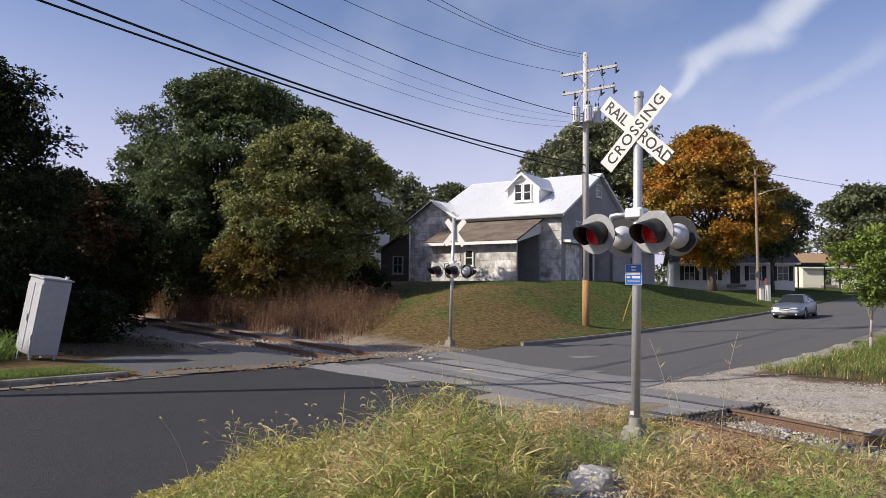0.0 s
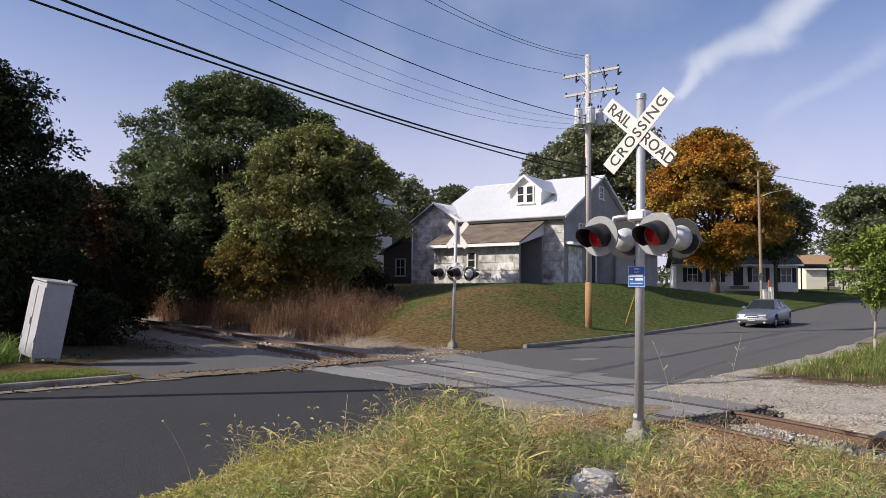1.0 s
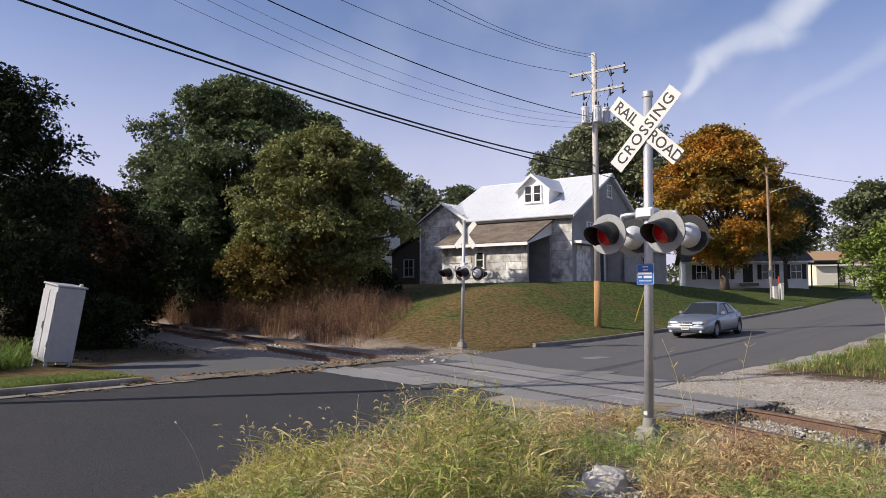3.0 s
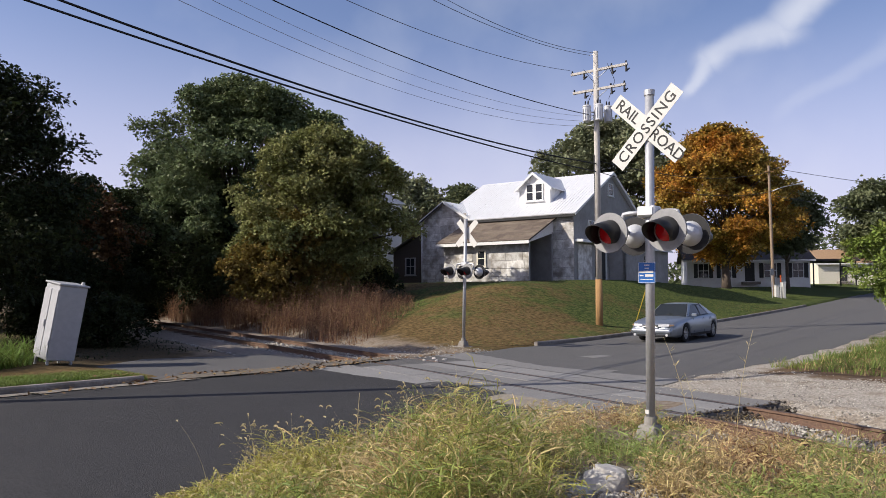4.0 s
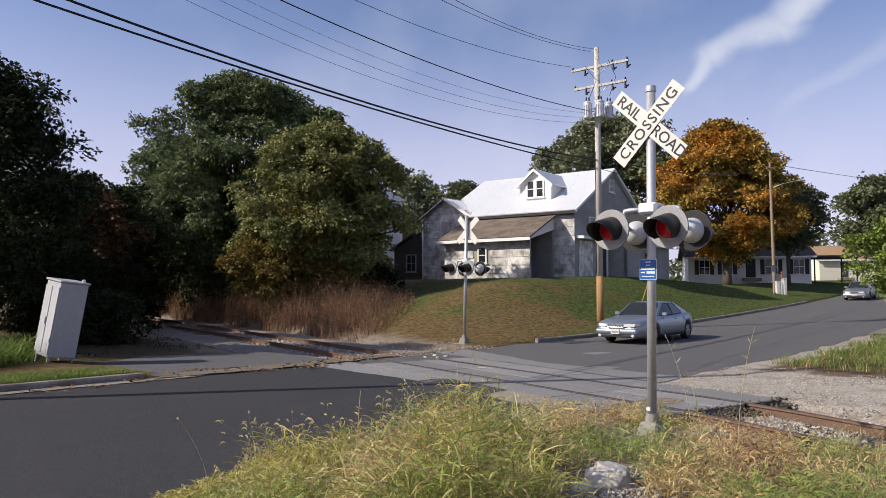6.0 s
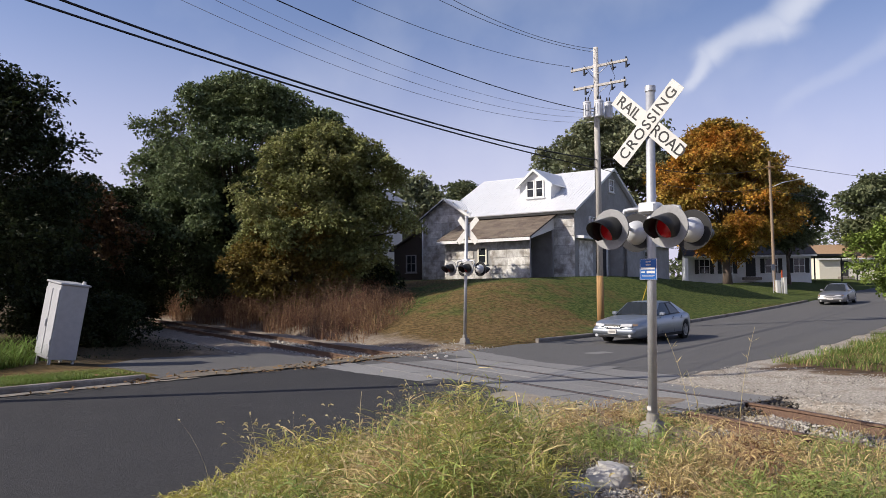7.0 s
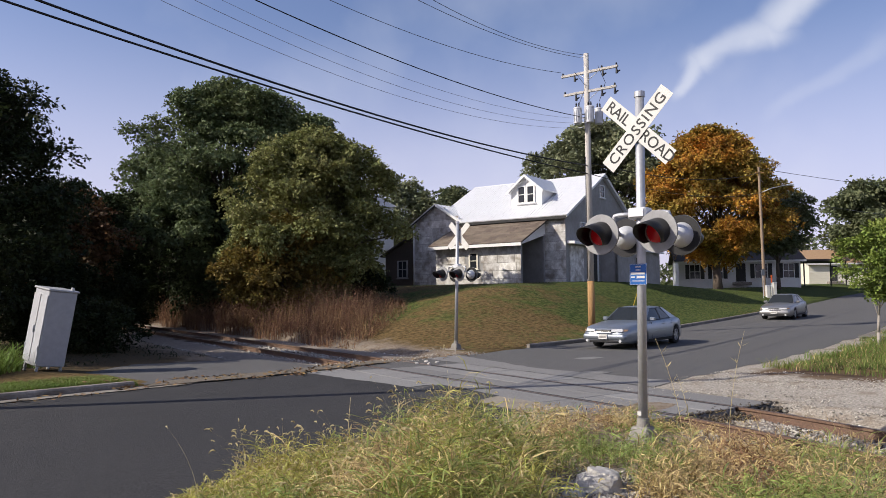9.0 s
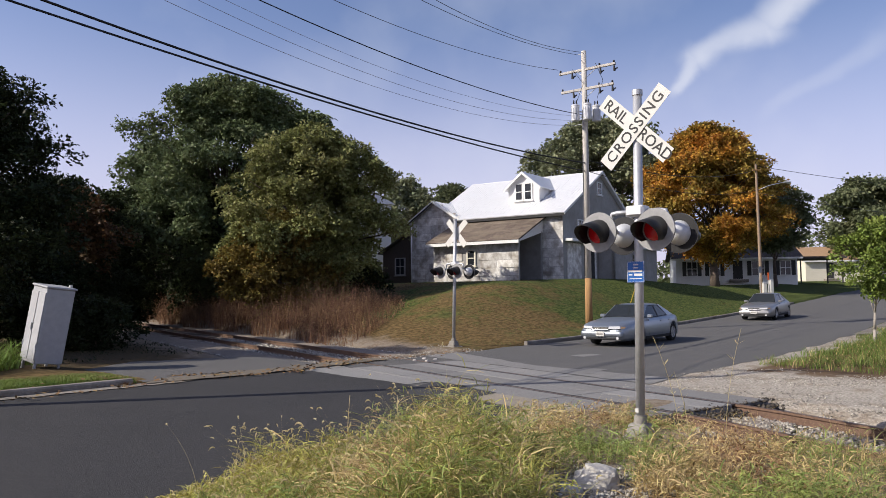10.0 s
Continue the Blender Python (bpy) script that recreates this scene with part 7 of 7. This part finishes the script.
    h = tall_h(x, y) * (0.36 + 0.72 * rng.random(len(x)) ** 1.7) * (1 + 0.55 * clump(x, y, 2.6, 3))
    lq, sq, tip, way = plants(x, y, h, 6, 0.24, 0.0085)
    own = np.repeat(np.arange(len(x)), 6)
    dry = (clump(x, y, 1.1, 6) + 0.55 * (rng.random(len(x)) - 0.5)) > 0.2
    lush = (clump(x, y, 0.9, 11) + 0.5 * (rng.random(len(x)) - 0.5)) > 0.08
    dry_leaf = dry[own] | (rng.random(len(own)) < 0.12)
    stuff("tall_grass", np.concatenate([lq[~dry_leaf & ~lush[own]].reshape(-1, 4, 3), sq]), M["grass_green"], "tall yellow-green grass leaning over the road edge", "grass")
    stuff("tall_grass", lq[~dry_leaf & lush[own]].reshape(-1, 4, 3), M["grass_lush"], "fresh green leaves among the tall grass", "grass")
    stuff("dry_grass", lq[dry_leaf].reshape(-1, 4, 3), M["grass_dry"], "dry straw-coloured leaves in the tall grass", "grass")
    # stems with seed heads
    k = rng.choice(len(x), 1500, replace=False)
    hs = h[k] * 1.1 + 0.07 * rng.random(len(k)) + 0.02
    q, tip, way = blades(rng, x[k], y[k], hs, np.full(len(k), 0.004), 0.25 + 0.45 * rng.random(len(k)))
    stuff("seeding_grass", np.concatenate([q, foxtails(tip, way)]), M["seed"], "nodding seed heads above the tall grass", "grass")
    k = rng.choice(np.flatnonzero((x / y > -0.33) & (x / y < 0.0) & (y > 5.8)), 70, replace=False)
    hs = rng.uniform(0.7, 1.1, len(k)) * np.interp(x[k] / y[k], [-0.33, -0.2, 0.0], [0.85, 0.85, 1.15])
    q, tip, way = blades(rng, x[k], y[k], hs, np.full(len(k), 0.006), 0.3 + 0.4 * rng.random(len(k)), seg=6)
    stuff("seeding_grass", np.concatenate([q, foxtails(tip, way)]), M["seed"], "single tall grass stems arching out of the clump", "grass")
    # low grass, dry and green in patches, round the signal and the rail
    def rough_ground(a, b):
        e = a * 0.836 + b * 0.549 - TRACK
        free = edge(a, b) & (e < -1.0) & (((a - 1.38) ** 2 + (b - 6.95) ** 2) > 0.16) & (((a - 2.47) ** 2 + (b - 9.2) ** 2) > 0.16)
        s_, p_ = sp(a, b)
        return np.where(free, np.clip(0.5 + 1.3 * clump(a, b, 1.1, 5), 0.0, 1) * np.interp(e, [-2.6, -1.7, -1.0], [1, 0.55, 0.3]) * np.where(p_ > 5.6, 0.35, 1.0), 0)
    x, y = scatter(rng, 30000, 0.1, 8.6, 5.2, 12.2, rough_ground)
    e_ = x * 0.836 + y * 0.549 - TRACK
    h = (0.12 + 0.34 * rng.random(len(x)) ** 1.4) * (1 + 0.7 * clump(x, y, 0.9, 8)) * np.interp(e_, [-2.4, -1.4], [1, 0.55])
    s_, p_ = sp(x, y)
    h = h * np.where(p_ > 5.6, 0.5, 1.0)
    lq, sq, tip, way = plants(x, y, h, 6, 0.22, 0.0095)
    own = np.repeat(np.arange(len(x)), 6)
    g = clump(x, y, 0.8, 2) + 0.4 * (rng.random(len(x)) - 0.5)
    green, russet = g < 0.02, g > 0.62
    stuff("tall_grass", lq[green[own]].reshape(-1, 4, 3), M["grass_lush"], "low green grass in patches by the signal", "grass")
    stuff("dry_grass", np.concatenate([lq[~green[own] & ~russet[own]].reshape(-1, 4, 3), sq]), M["grass_dry"], "dry straw grass round the signal base", "grass")
    stuff("russet_weeds", lq[russet[own]].reshape(-1, 4, 3), M["weed_russet"], "withered russet weeds among the dry grass", "weeds")
    # tufts along the broken slab edge and between the rails
    l, a = rng.uniform(-2, 7.5, 5200), rng.uniform(-1.7, 1.9, 5200)
    c = a + TRACK
    x, y = l * TX + c * 0.836, l * TY + c * 0.549
    k = (np.abs(np.abs(a) - 0.755) > 0.07) & (rng.random(5200) < np.clip(0.1 + 1.3 * clump(x, y, 1.2, 4) + 0.8 * (l > 6.9), 0, 1)) & (a < 1.2)
    x, y, l = x[k], y[k], l[k]
    q, _, _ = blades(rng, x, y, 0.1 + 0.22 * rng.random(len(x)), 0.006 + 0.007 * rng.random(len(x)), 0.4 + 0.9 * rng.random(len(x)), z=np.full(len(x), -0.17))
    stuff("dry_grass", q, M["grass_dry"], "dry tufts along the rails and broken slab", "grass")
    # green verge beyond the gravel
    def verge(a, b):
        s, p = sp(a, b)
        e = a * 0.836 + b * 0.549 - TRACK
        return np.where((e > 6.2 + 0.9 * np.sin(s * 0.9) * 0.5) & (p < 6.35 + 0.3 * np.sin(s * 1.7)) & (p > 0.5), np.clip(0.75 + clump(a, b, 0.8, 4), 0.1, 1), 0)
    x, y = scatter(rng, 90000, 8, 26, 14, 37, verge)
    h = (0.14 + 0.2 * rng.random(len(x))) * (1 + 0.45 * clump(x, y, 0.9, 6))
    q, tip, way = blades(rng, x, y, h, 0.012 + 0.01 * rng.random(len(x)), 0.4 + 0.7 * rng.random(len(x)), seg=2)
    d2 = np.tile(rng.random(len(x)), 2)
    stuff("verge_grass", q[d2 < 0.88], M["verge"], "rough green verge grass by the young tree", "grass")
    stuff("dry_grass", q[d2 >= 0.88], M["grass_dry"], "dry stems among the verge grass", "grass")
    # strip over the old kerb
    x, y = scatter(rng, 150000, -14, -4.5, 9, 19, lambda a, b: np.where((sp(a, b)[1] > P_FAR + 0.2) & (sp(a, b)[1] < P_FAR + 1.75 - 0.0 * a) & (sp(a, b)[0] < 7.4), 1.0, 0))
    h = 0.06 + 0.08 * rng.random(len(x))
    q, _, _ = blades(rng, x, y, h, 0.014 + 0.01 * rng.random(len(x)), 0.5 + 0.6 * rng.random(len(x)), seg=2)
    stuff("kerb_grass", q, M["verge"], "short bright grass on the kerbed strip", "grass")
    # taller weeds about the cabinet
    x, y = scatter(rng, 5000, -13.5, -10.3, 15.5, 19.5, lambda a, b: np.where(sp(a, b)[1] > P_FAR + 1.7, np.clip(0.5 + clump(a, b, 1.1, 2), 0, 1), 0))
    h = 0.3 + 0.7 * rng.random(len(x))
    q, _, _ = blades(rng, x, y, h, 0.03 + 0.03 * rng.random(len(x)), 0.5 + 0.8 * rng.random(len(x)), seg=3)
    stuff("rank_weeds", q, M["verge"], "rank green weeds beside the signal cabinet", "weeds")
    # lawn: short blades where the mown grass is near enough to show its texture
    def lawn(a, b):
        s, p = sp(a, b)
        e = a * 0.836 + b * 0.549 - TRACK
        return np.where((p > P_FAR + 0.2) & (e > 3.6) & (s > 20.5) & (p < 21.6 + 0.62 * (e - 2.5) + 6 * (e > 9)), np.clip(0.55 + 0.9 * clump(a, b, 0.5, 9), 0.05, 1), 0)
    x, y = scatter(rng, 130000, -2, 26, 25, 52, lawn)
    h = 0.035 + 0.05 * rng.random(len(x)) ** 2
    q, _, _ = blades(rng, x, y, h, 0.02 + 0.02 * rng.random(len(x)), 0.5 + 0.8 * rng.random(len(x)), seg=1)
    gg = clump(x, y, 0.16, 1) + 0.5 * (rng.random(len(x)) - 0.5)
    stuff("lawn_grass", q[gg < 0.12], M["lawn_blade"], "short mown lawn grass", "grass")
    stuff("lawn_straw", q[gg >= 0.12], M["lawn_straw"], "dry patches in the mown lawn", "grass")
    # brown thicket between the track and the lawn
    def thicket(a, b):
        e = a * 0.836 + b * 0.549 - TRACK
        s, p = sp(a, b)
        return np.where((e > 2.2 + 0.4 * np.sin(p)) & (e < 9.2 + 0.8 * np.sin(p * 0.7)) & (p > 21.6 + 0.62 * (e - 2.5)) & (p < 60), np.clip(0.6 + 1.2 * clump(a, b, 0.45, 7), 0.03, 1), 0)
    x, y = scatter(rng, 150000, -36, 3, 25, 68, thicket)
    hmul = np.clip(1 + 0.9 * clump(x, y, 0.4, 12), 0.4, 1.7)
    s_, p_ = sp(x, y)
    hmul = hmul * np.interp(p_, [20, 22.5, 25.5, 30, 44], [0.5, 0.75, 1.4, 1.5, 1.2])
    hmul = hmul * np.interp(x / y, [-0.19, -0.13, -0.09, -0.05], [1.0, 0.75, 0.4, 0.22])
    h = (0.5 + 1.35 * rng.random(len(x)) ** 1.5) * hmul
    q, tip, way = blades(rng, x, y, h, 0.014 + 0.014 * rng.random(len(x)), 0.12 + 0.35 * rng.random(len(x)), seg=2)
    parts = [q]
    for f in (0.55, 0.7, 0.82, 0.92, 1.0):
        c = np.stack([x, y, land(x, y)], 1) * (1 - f) + tip * f
        c = c + rng.normal(size=c.shape) * np.array([0.07, 0.07, 0.05])
        a = rng.normal(size=c.shape)
        a /= np.linalg.norm(a, axis=1, keepdims=True)
        b = np.cross(a, rng.normal(size=c.shape))
        b /= np.linalg.norm(b, axis=1, keepdims=True)
        s = (0.02 + 0.035 * rng.random(len(x)))[:, None]
        parts.append(np.stack([c - a * s, c + b * s * 0.4, c + a * s, c - b * s * 0.4], 1))
    stuff("brown_weeds", np.concatenate(parts), M["weed"], "dense thicket of tall brown dead weeds beside the track", "weeds")
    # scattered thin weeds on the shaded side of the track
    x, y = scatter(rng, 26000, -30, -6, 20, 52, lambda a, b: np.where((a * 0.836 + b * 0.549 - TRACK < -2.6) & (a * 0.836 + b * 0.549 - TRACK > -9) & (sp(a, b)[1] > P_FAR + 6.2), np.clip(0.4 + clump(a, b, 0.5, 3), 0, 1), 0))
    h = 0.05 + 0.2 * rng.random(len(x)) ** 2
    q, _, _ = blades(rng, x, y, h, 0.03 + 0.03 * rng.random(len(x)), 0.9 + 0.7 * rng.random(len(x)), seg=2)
    # same darkened leaf colour, so the undergrowth carries painted shade too
    stuff("undergrowth", q, M["leaf_shaded"], "shaded undergrowth at the edge of the trees", "weeds")
    # tall single stalks by the crossing
    for k, (sx, sy, hh, ln) in enumerate(((2.75, 8.6, 1.35, 2.6), (3.15, 8.3, 1.45, 0.5), (2.95, 8.9, 0.9, 2.2), (-0.75, 5.6, 1.05, 1.5), (-0.35, 5.9, 1.0, 1.7))):
        z = land1(sx, sy)
        pts = [(sx + 0.22 * math.cos(ln) * (i / 8) ** 2 * hh, sy + 0.22 * math.sin(ln) * (i / 8) ** 2 * hh, z + hh * (i / 8)) for i in range(9)]
        ob = tube("weed_stalk", pts, [0.0035 * (1 - i / 10) + 0.001 for i in range(9)], M["seed"], None, 5)
        tagged(ob, "single thin dry weed stalk with small side shoots", "weed", group="dry weed stalks")
        r2 = random.Random(k)
        qs = []
        for i in range(16):
            t = 0.45 + 0.55 * i / 16
            j = int(t * 8)
            p = Vector(pts[min(j, 8)])
            d = Vector((r2.uniform(-1, 1), r2.uniform(-1, 1), r2.uniform(0.1, 0.9))).normalized() * r2.uniform(0.05, 0.13)
            s = Vector((r2.uniform(-1, 1), r2.uniform(-1, 1), 0)).normalized() * 0.006
            qs.append([p, p + d * 0.6 + s, p + d, p + d * 0.6 - s])
        tagged(part("side_shoots", quads_mesh("side_shoots", np.array([[list(v) for v in f] for f in qs]), M["seed"]), None, ob), kind="stuff")


grasses()


def stones():
    """Loose ballast and gravel: angular stones lying on the bed."""
    rng = np.random.default_rng(21)

    def field(name, x, y, z, r, mat, label):
        n = len(x)
        base = np.array([[1, 0, 0], [-1, 0, 0], [0, 1, 0], [0, -1, 0], [0, 0, 0.75], [0, 0, -0.6]], float)
        v = base[None] * (0.6 + 0.7 * rng.random((n, 6, 3))) * r[:, None, None] + rng.normal(size=(n, 6, 3)) * r[:, None, None] * 0.2
        a = rng.random(n) * 6.3
        ca, sa = np.cos(a)[:, None], np.sin(a)[:, None]
        vx, vy = v[:, :, 0] * ca - v[:, :, 1] * sa, v[:, :, 0] * sa + v[:, :, 1] * ca
        v = np.stack([vx + x[:, None], vy + y[:, None], v[:, :, 2] + z[:, None]], 2)
        tri = np.array([[0, 2, 4], [2, 1, 4], [1, 3, 4], [3, 0, 4], [2, 0, 5], [1, 2, 5], [3, 1, 5], [0, 3, 5]])
        f = (tri[None] + (np.arange(n) * 6)[:, None, None]).reshape(-1)
        me = bpy.data.meshes.new(name)
        me.vertices.add(n * 6)
        me.vertices.foreach_set("co", v.astype(np.float32).reshape(-1))
        me.loops.add(n * 24)
        me.loops.foreach_set("vertex_index", f.astype(np.int32))
        me.polygons.add(n * 8)
        me.polygons.foreach_set("loop_start", np.arange(n * 8, dtype=np.int32) * 3)
        me.polygons.foreach_set("loop_total", np.full(n * 8, 3, dtype=np.int32))
        me.materials.append(mat)
        me.update(calc_edges=True)
        tagged(new(name, me), label, "gravel", kind="stuff")

    # ballast between and beside the rails, before the crossing
    def on_track(n, l0, l1, a0, a1, r0, r1, name, label, mat):
        l, a = rng.uniform(l0, l1, n), rng.uniform(a0, a1, n)
        c = a + TRACK
        x, y = l * TX + c * 0.836, l * TY + c * 0.549
        rz = 0.01 - 0.085 * (1 - smooth(4.0, 7.6, l))
        z = rz + np.where(np.abs(a) < 1.7, -0.15, -0.18)
        keep = np.abs(np.abs(a) - 0.755) > 0.09
        r = rng.uniform(r0, r1, n)
        field(name, x[keep], y[keep], z[keep], r[keep], mat, label)

    on_track(14000, -6, 7.5, -1.4, 1.6, 0.015, 0.04, "ballast_stones", "loose pale ballast between the rusty rails", M["stones"])
    on_track(9000, 17.1, 34, -2.6, 3.2, 0.025, 0.055, "ballast_stones", "loose grey ballast along the shaded track", M["stones"])
    # gravel apron between the rail and the verge
    x, y = scatter(rng, 60000, 3.5, 17, 8, 28, lambda a, b: np.where((a * 0.836 + b * 0.549 - TRACK > 1.5) & (a * 0.836 + b * 0.549 - TRACK < 5.8) & (sp(a, b)[1] < P_NEAR - 0.1) & (sp(a, b)[1] > 0), np.clip(0.6 + clump(a, b, 0.8, 1), 0.05, 1), 0))
    field("gravel", x, y, land(x, y) + 0.0, rng.uniform(0.008, 0.024, len(x)), M["stones"], "pale loose gravel apron beside the track")
    # rubble and pale soil crumbs about the rock
    n = 2600
    x, y = rng.normal(1.3, 0.42, n), rng.normal(7.0, 0.4, n)
    field("gravel", x, y, land(x, y) + 0.005, rng.uniform(0.006, 0.028, n) * (1 + 1.2 * (rng.random(n) < 0.05)), M["stones"], "pale rubble and crumbs about the rock")
    # crumbled edge of the crossing slab
    n = 700
    l, a = rng.normal(7.5, 0.13, n), rng.uniform(-1.75, 1.9, n)
    c = a + TRACK
    x, y = l * TX + c * 0.836, l * TY + c * 0.549
    keep = np.abs(np.abs(a) - 0.755) > 0.08
    field("rubble", x[keep], y[keep], np.where(l[keep] > 7.58, -0.005, -0.13 + 0.09 * rng.random(keep.sum())), rng.uniform(0.01, 0.045, keep.sum()), M["rubble"], "crumbled dark asphalt along the slab's broken edge")
    # gravel shoulders of the road and about the far signal
    x, y = scatter(rng, 9000, -6, 5, 18, 30, lambda a, b: np.where((sp(a, b)[1] > P_FAR - 0.3) & (sp(a, b)[1] < P_FAR + 2.6) & (a * 0.836 + b * 0.549 - TRACK < 4.5), 0.8, 0))
    field("gravel", x, y, land(x, y), rng.uniform(0.012, 0.035, len(x)), M["stones"], "gravel shoulder round the far signal")
    x, y = scatter(rng, 14000, -3, 7, 5, 17, lambda a, b: np.where((np.abs(sp(a, b)[1] - P_NEAR + 0.45) < 0.55) & (sp(a, b)[0] > 8), 0.8, 0))
    field("gravel", x, y, land(x, y), rng.uniform(0.006, 0.02, len(x)), M["stones"], "fine gravel along the road edge")
    # fallen leaves by the kerb gap and under the trees
    x, y = scatter(rng, 16000, -9, 1, 12, 24, lambda a, b: np.where((np.abs(sp(a, b)[1] - P_FAR + 0.1 - 0.25 * np.sin(sp(a, b)[0])) < 0.7), np.where((sp(a, b)[0] > 6.5) & (sp(a, b)[0] < 13.5), np.clip(0.3 + 0.9 * clump(a, b, 1.3, 2), 0.04, 0.8), 0.1), 0))
    n = len(x)
    a = rng.normal(size=(n, 3)) * np.array([1, 1, 0.35])
    a /= np.linalg.norm(a, axis=1, keepdims=True)
    b = np.cross(a, np.array([0, 0, 1.0]) + rng.normal(size=(n, 3)) * 0.3)
    s = rng.uniform(0.025, 0.075, n)[:, None]
    c = np.stack([x, y, np.maximum(land(x, y), road_z(sp(x, y)[0])) + 0.05], 1)
    stuff("leaf_litter", np.stack([c - a * s, c + b * s * 0.6, c + a * s, c - b * s * 0.6], 1), M["litter"], "dry fallen leaves gathered along the road edge", "leaf litter")


stones()


def boulder(x, y, r, squash, seed, label):
    bm = bmesh.new()
    bmesh.ops.create_icosphere(bm, subdivisions=4, radius=1.0)
    off = Vector((seed * 3.1, seed * 1.7, 0))
    for v in bm.verts:
        d = v.co.normalized()
        k = 1 + 0.32 * noise.noise(d * 1.3 + off) + 0.12 * noise.noise(d * 3.5 + off) + 0.04 * noise.noise(d * 9 + off)
        # broken flat faces
        for nrm, lim in ((Vector((0.3, -0.2, 0.93)).normalized(), 0.62), (Vector((-0.8, -0.5, 0.3)).normalized(), 0.75), (Vector((0.7, -0.65, 0.2)).normalized(), 0.72)):
            p = (d * k).dot(nrm)
            if p > lim:
                k *= (lim + (p - lim) * 0.2) / p
        v.co = Vector((d.x * k * r[0], d.y * k * r[1], d.z * k * squash))
    ob = part("rock", bm, M["rock"], None)
    ob.matrix_basis = pose(x, y, land1(x, y) + squash * 0.25, 0, 0, seed * 40)
    tagged(ob, label, "rock", group="rocks")


boulder(1.46, 6.95, (0.27, 0.2), 0.2, 1.0, "pale broken rock lying in the dry grass")
boulder(1.16, 6.75, (0.13, 0.1), 0.08, 2.0, "small pale rock half sunk in earth")
for k_, (bx, by) in enumerate(((-0.75, 20.6), (-0.5, 21.2), (-0.2, 20.9), (-0.42, 20.4))):
    boulder(bx, by, (0.06, 0.05), 0.05, 3.0 + k_, "small grey stone lying on the crossing")


# ---- motion ----
def drive(car_, wheels, axle, radius, rows, p, t_end=10.0):
    """Moves a car down its lane. rows: seconds and the place of its rear axle along the road."""
    ts = np.array([r[0] for r in rows], float)
    ss = np.array([r[1] for r in rows], float)
    m = np.gradient(ss, ts)

    def place(t):
        i = int(np.clip(np.searchsorted(ts, t) - 1, 0, len(ts) - 2))
        h = ts[i + 1] - ts[i]
        u = (t - ts[i]) / h
        return float((2 * u ** 3 - 3 * u ** 2 + 1) * ss[i] + (u ** 3 - 2 * u ** 2 + u) * h * m[i] + (-2 * u ** 3 + 3 * u ** 2) * ss[i + 1] + (u ** 3 - u ** 2) * h * m[i + 1])

    body, rolling = [], [[] for _ in wheels]
    start = place(0.0)
    n = 300
    for k in range(n + 1):
        t = t_end * k / n
        s_rear = place(t)
        s = s_rear - axle
        x, y = (float(v) for v in xy(s, p))
        xr, yr = xy(s + axle, p)
        xf, yf = xy(s - axle, p)
        heading = math.degrees(math.atan2(yf - yr, xf - xr))
        z0, z1 = float(road_z(s_rear)), float(road_z(s_rear - 2 * axle))
        pitch = math.degrees(math.atan2(z0 - z1, 2 * axle))
        if k % 5 == 0:
            body.append((t, pose(x, y, (z0 + z1) / 2 + 0.004, 0, 0, heading) @ pose(0, 0, 0, 0, pitch, 0)))
        turn = math.degrees((start - s_rear) / radius)
        for w, out in zip(wheels, rolling):
            a = turn % 360
            out.append((t, Matrix.Translation(w.matrix_basis.translation) @ pose(0, 0, 0, 0, a, 0)))
    walk(car_, body)
    for w, out in zip(wheels, rolling):
        walk(w, out)


def motions():
    drive(car_a, wheels_a, AXA, RA, [(0, 50.3), (0.5, 46.4), (1, 43.0), (1.5, 39.9), (2, 37.25), (2.5, 34.88), (3.2, 31.9), (4, 29.27), (4.5, 28.33), (5, 27.6), (5.5, 26.92), (6.2, 26.45), (7, 26.31), (8, 26.29), (9, 26.29), (10, 26.29)], 12.9)
    drive(car_b, wheels_b, AXB, RB, [(0, 116.0), (1.5, 103.0), (3, 90.5), (4.5, 78.0), (5.5, 69.5), (6.2, 63.6), (7, 57.3), (7.5, 54.0), (8, 51.15), (8.5, 48.6), (9, 46.15), (9.5, 44.35), (10, 43.0)], 12.9)


motions()
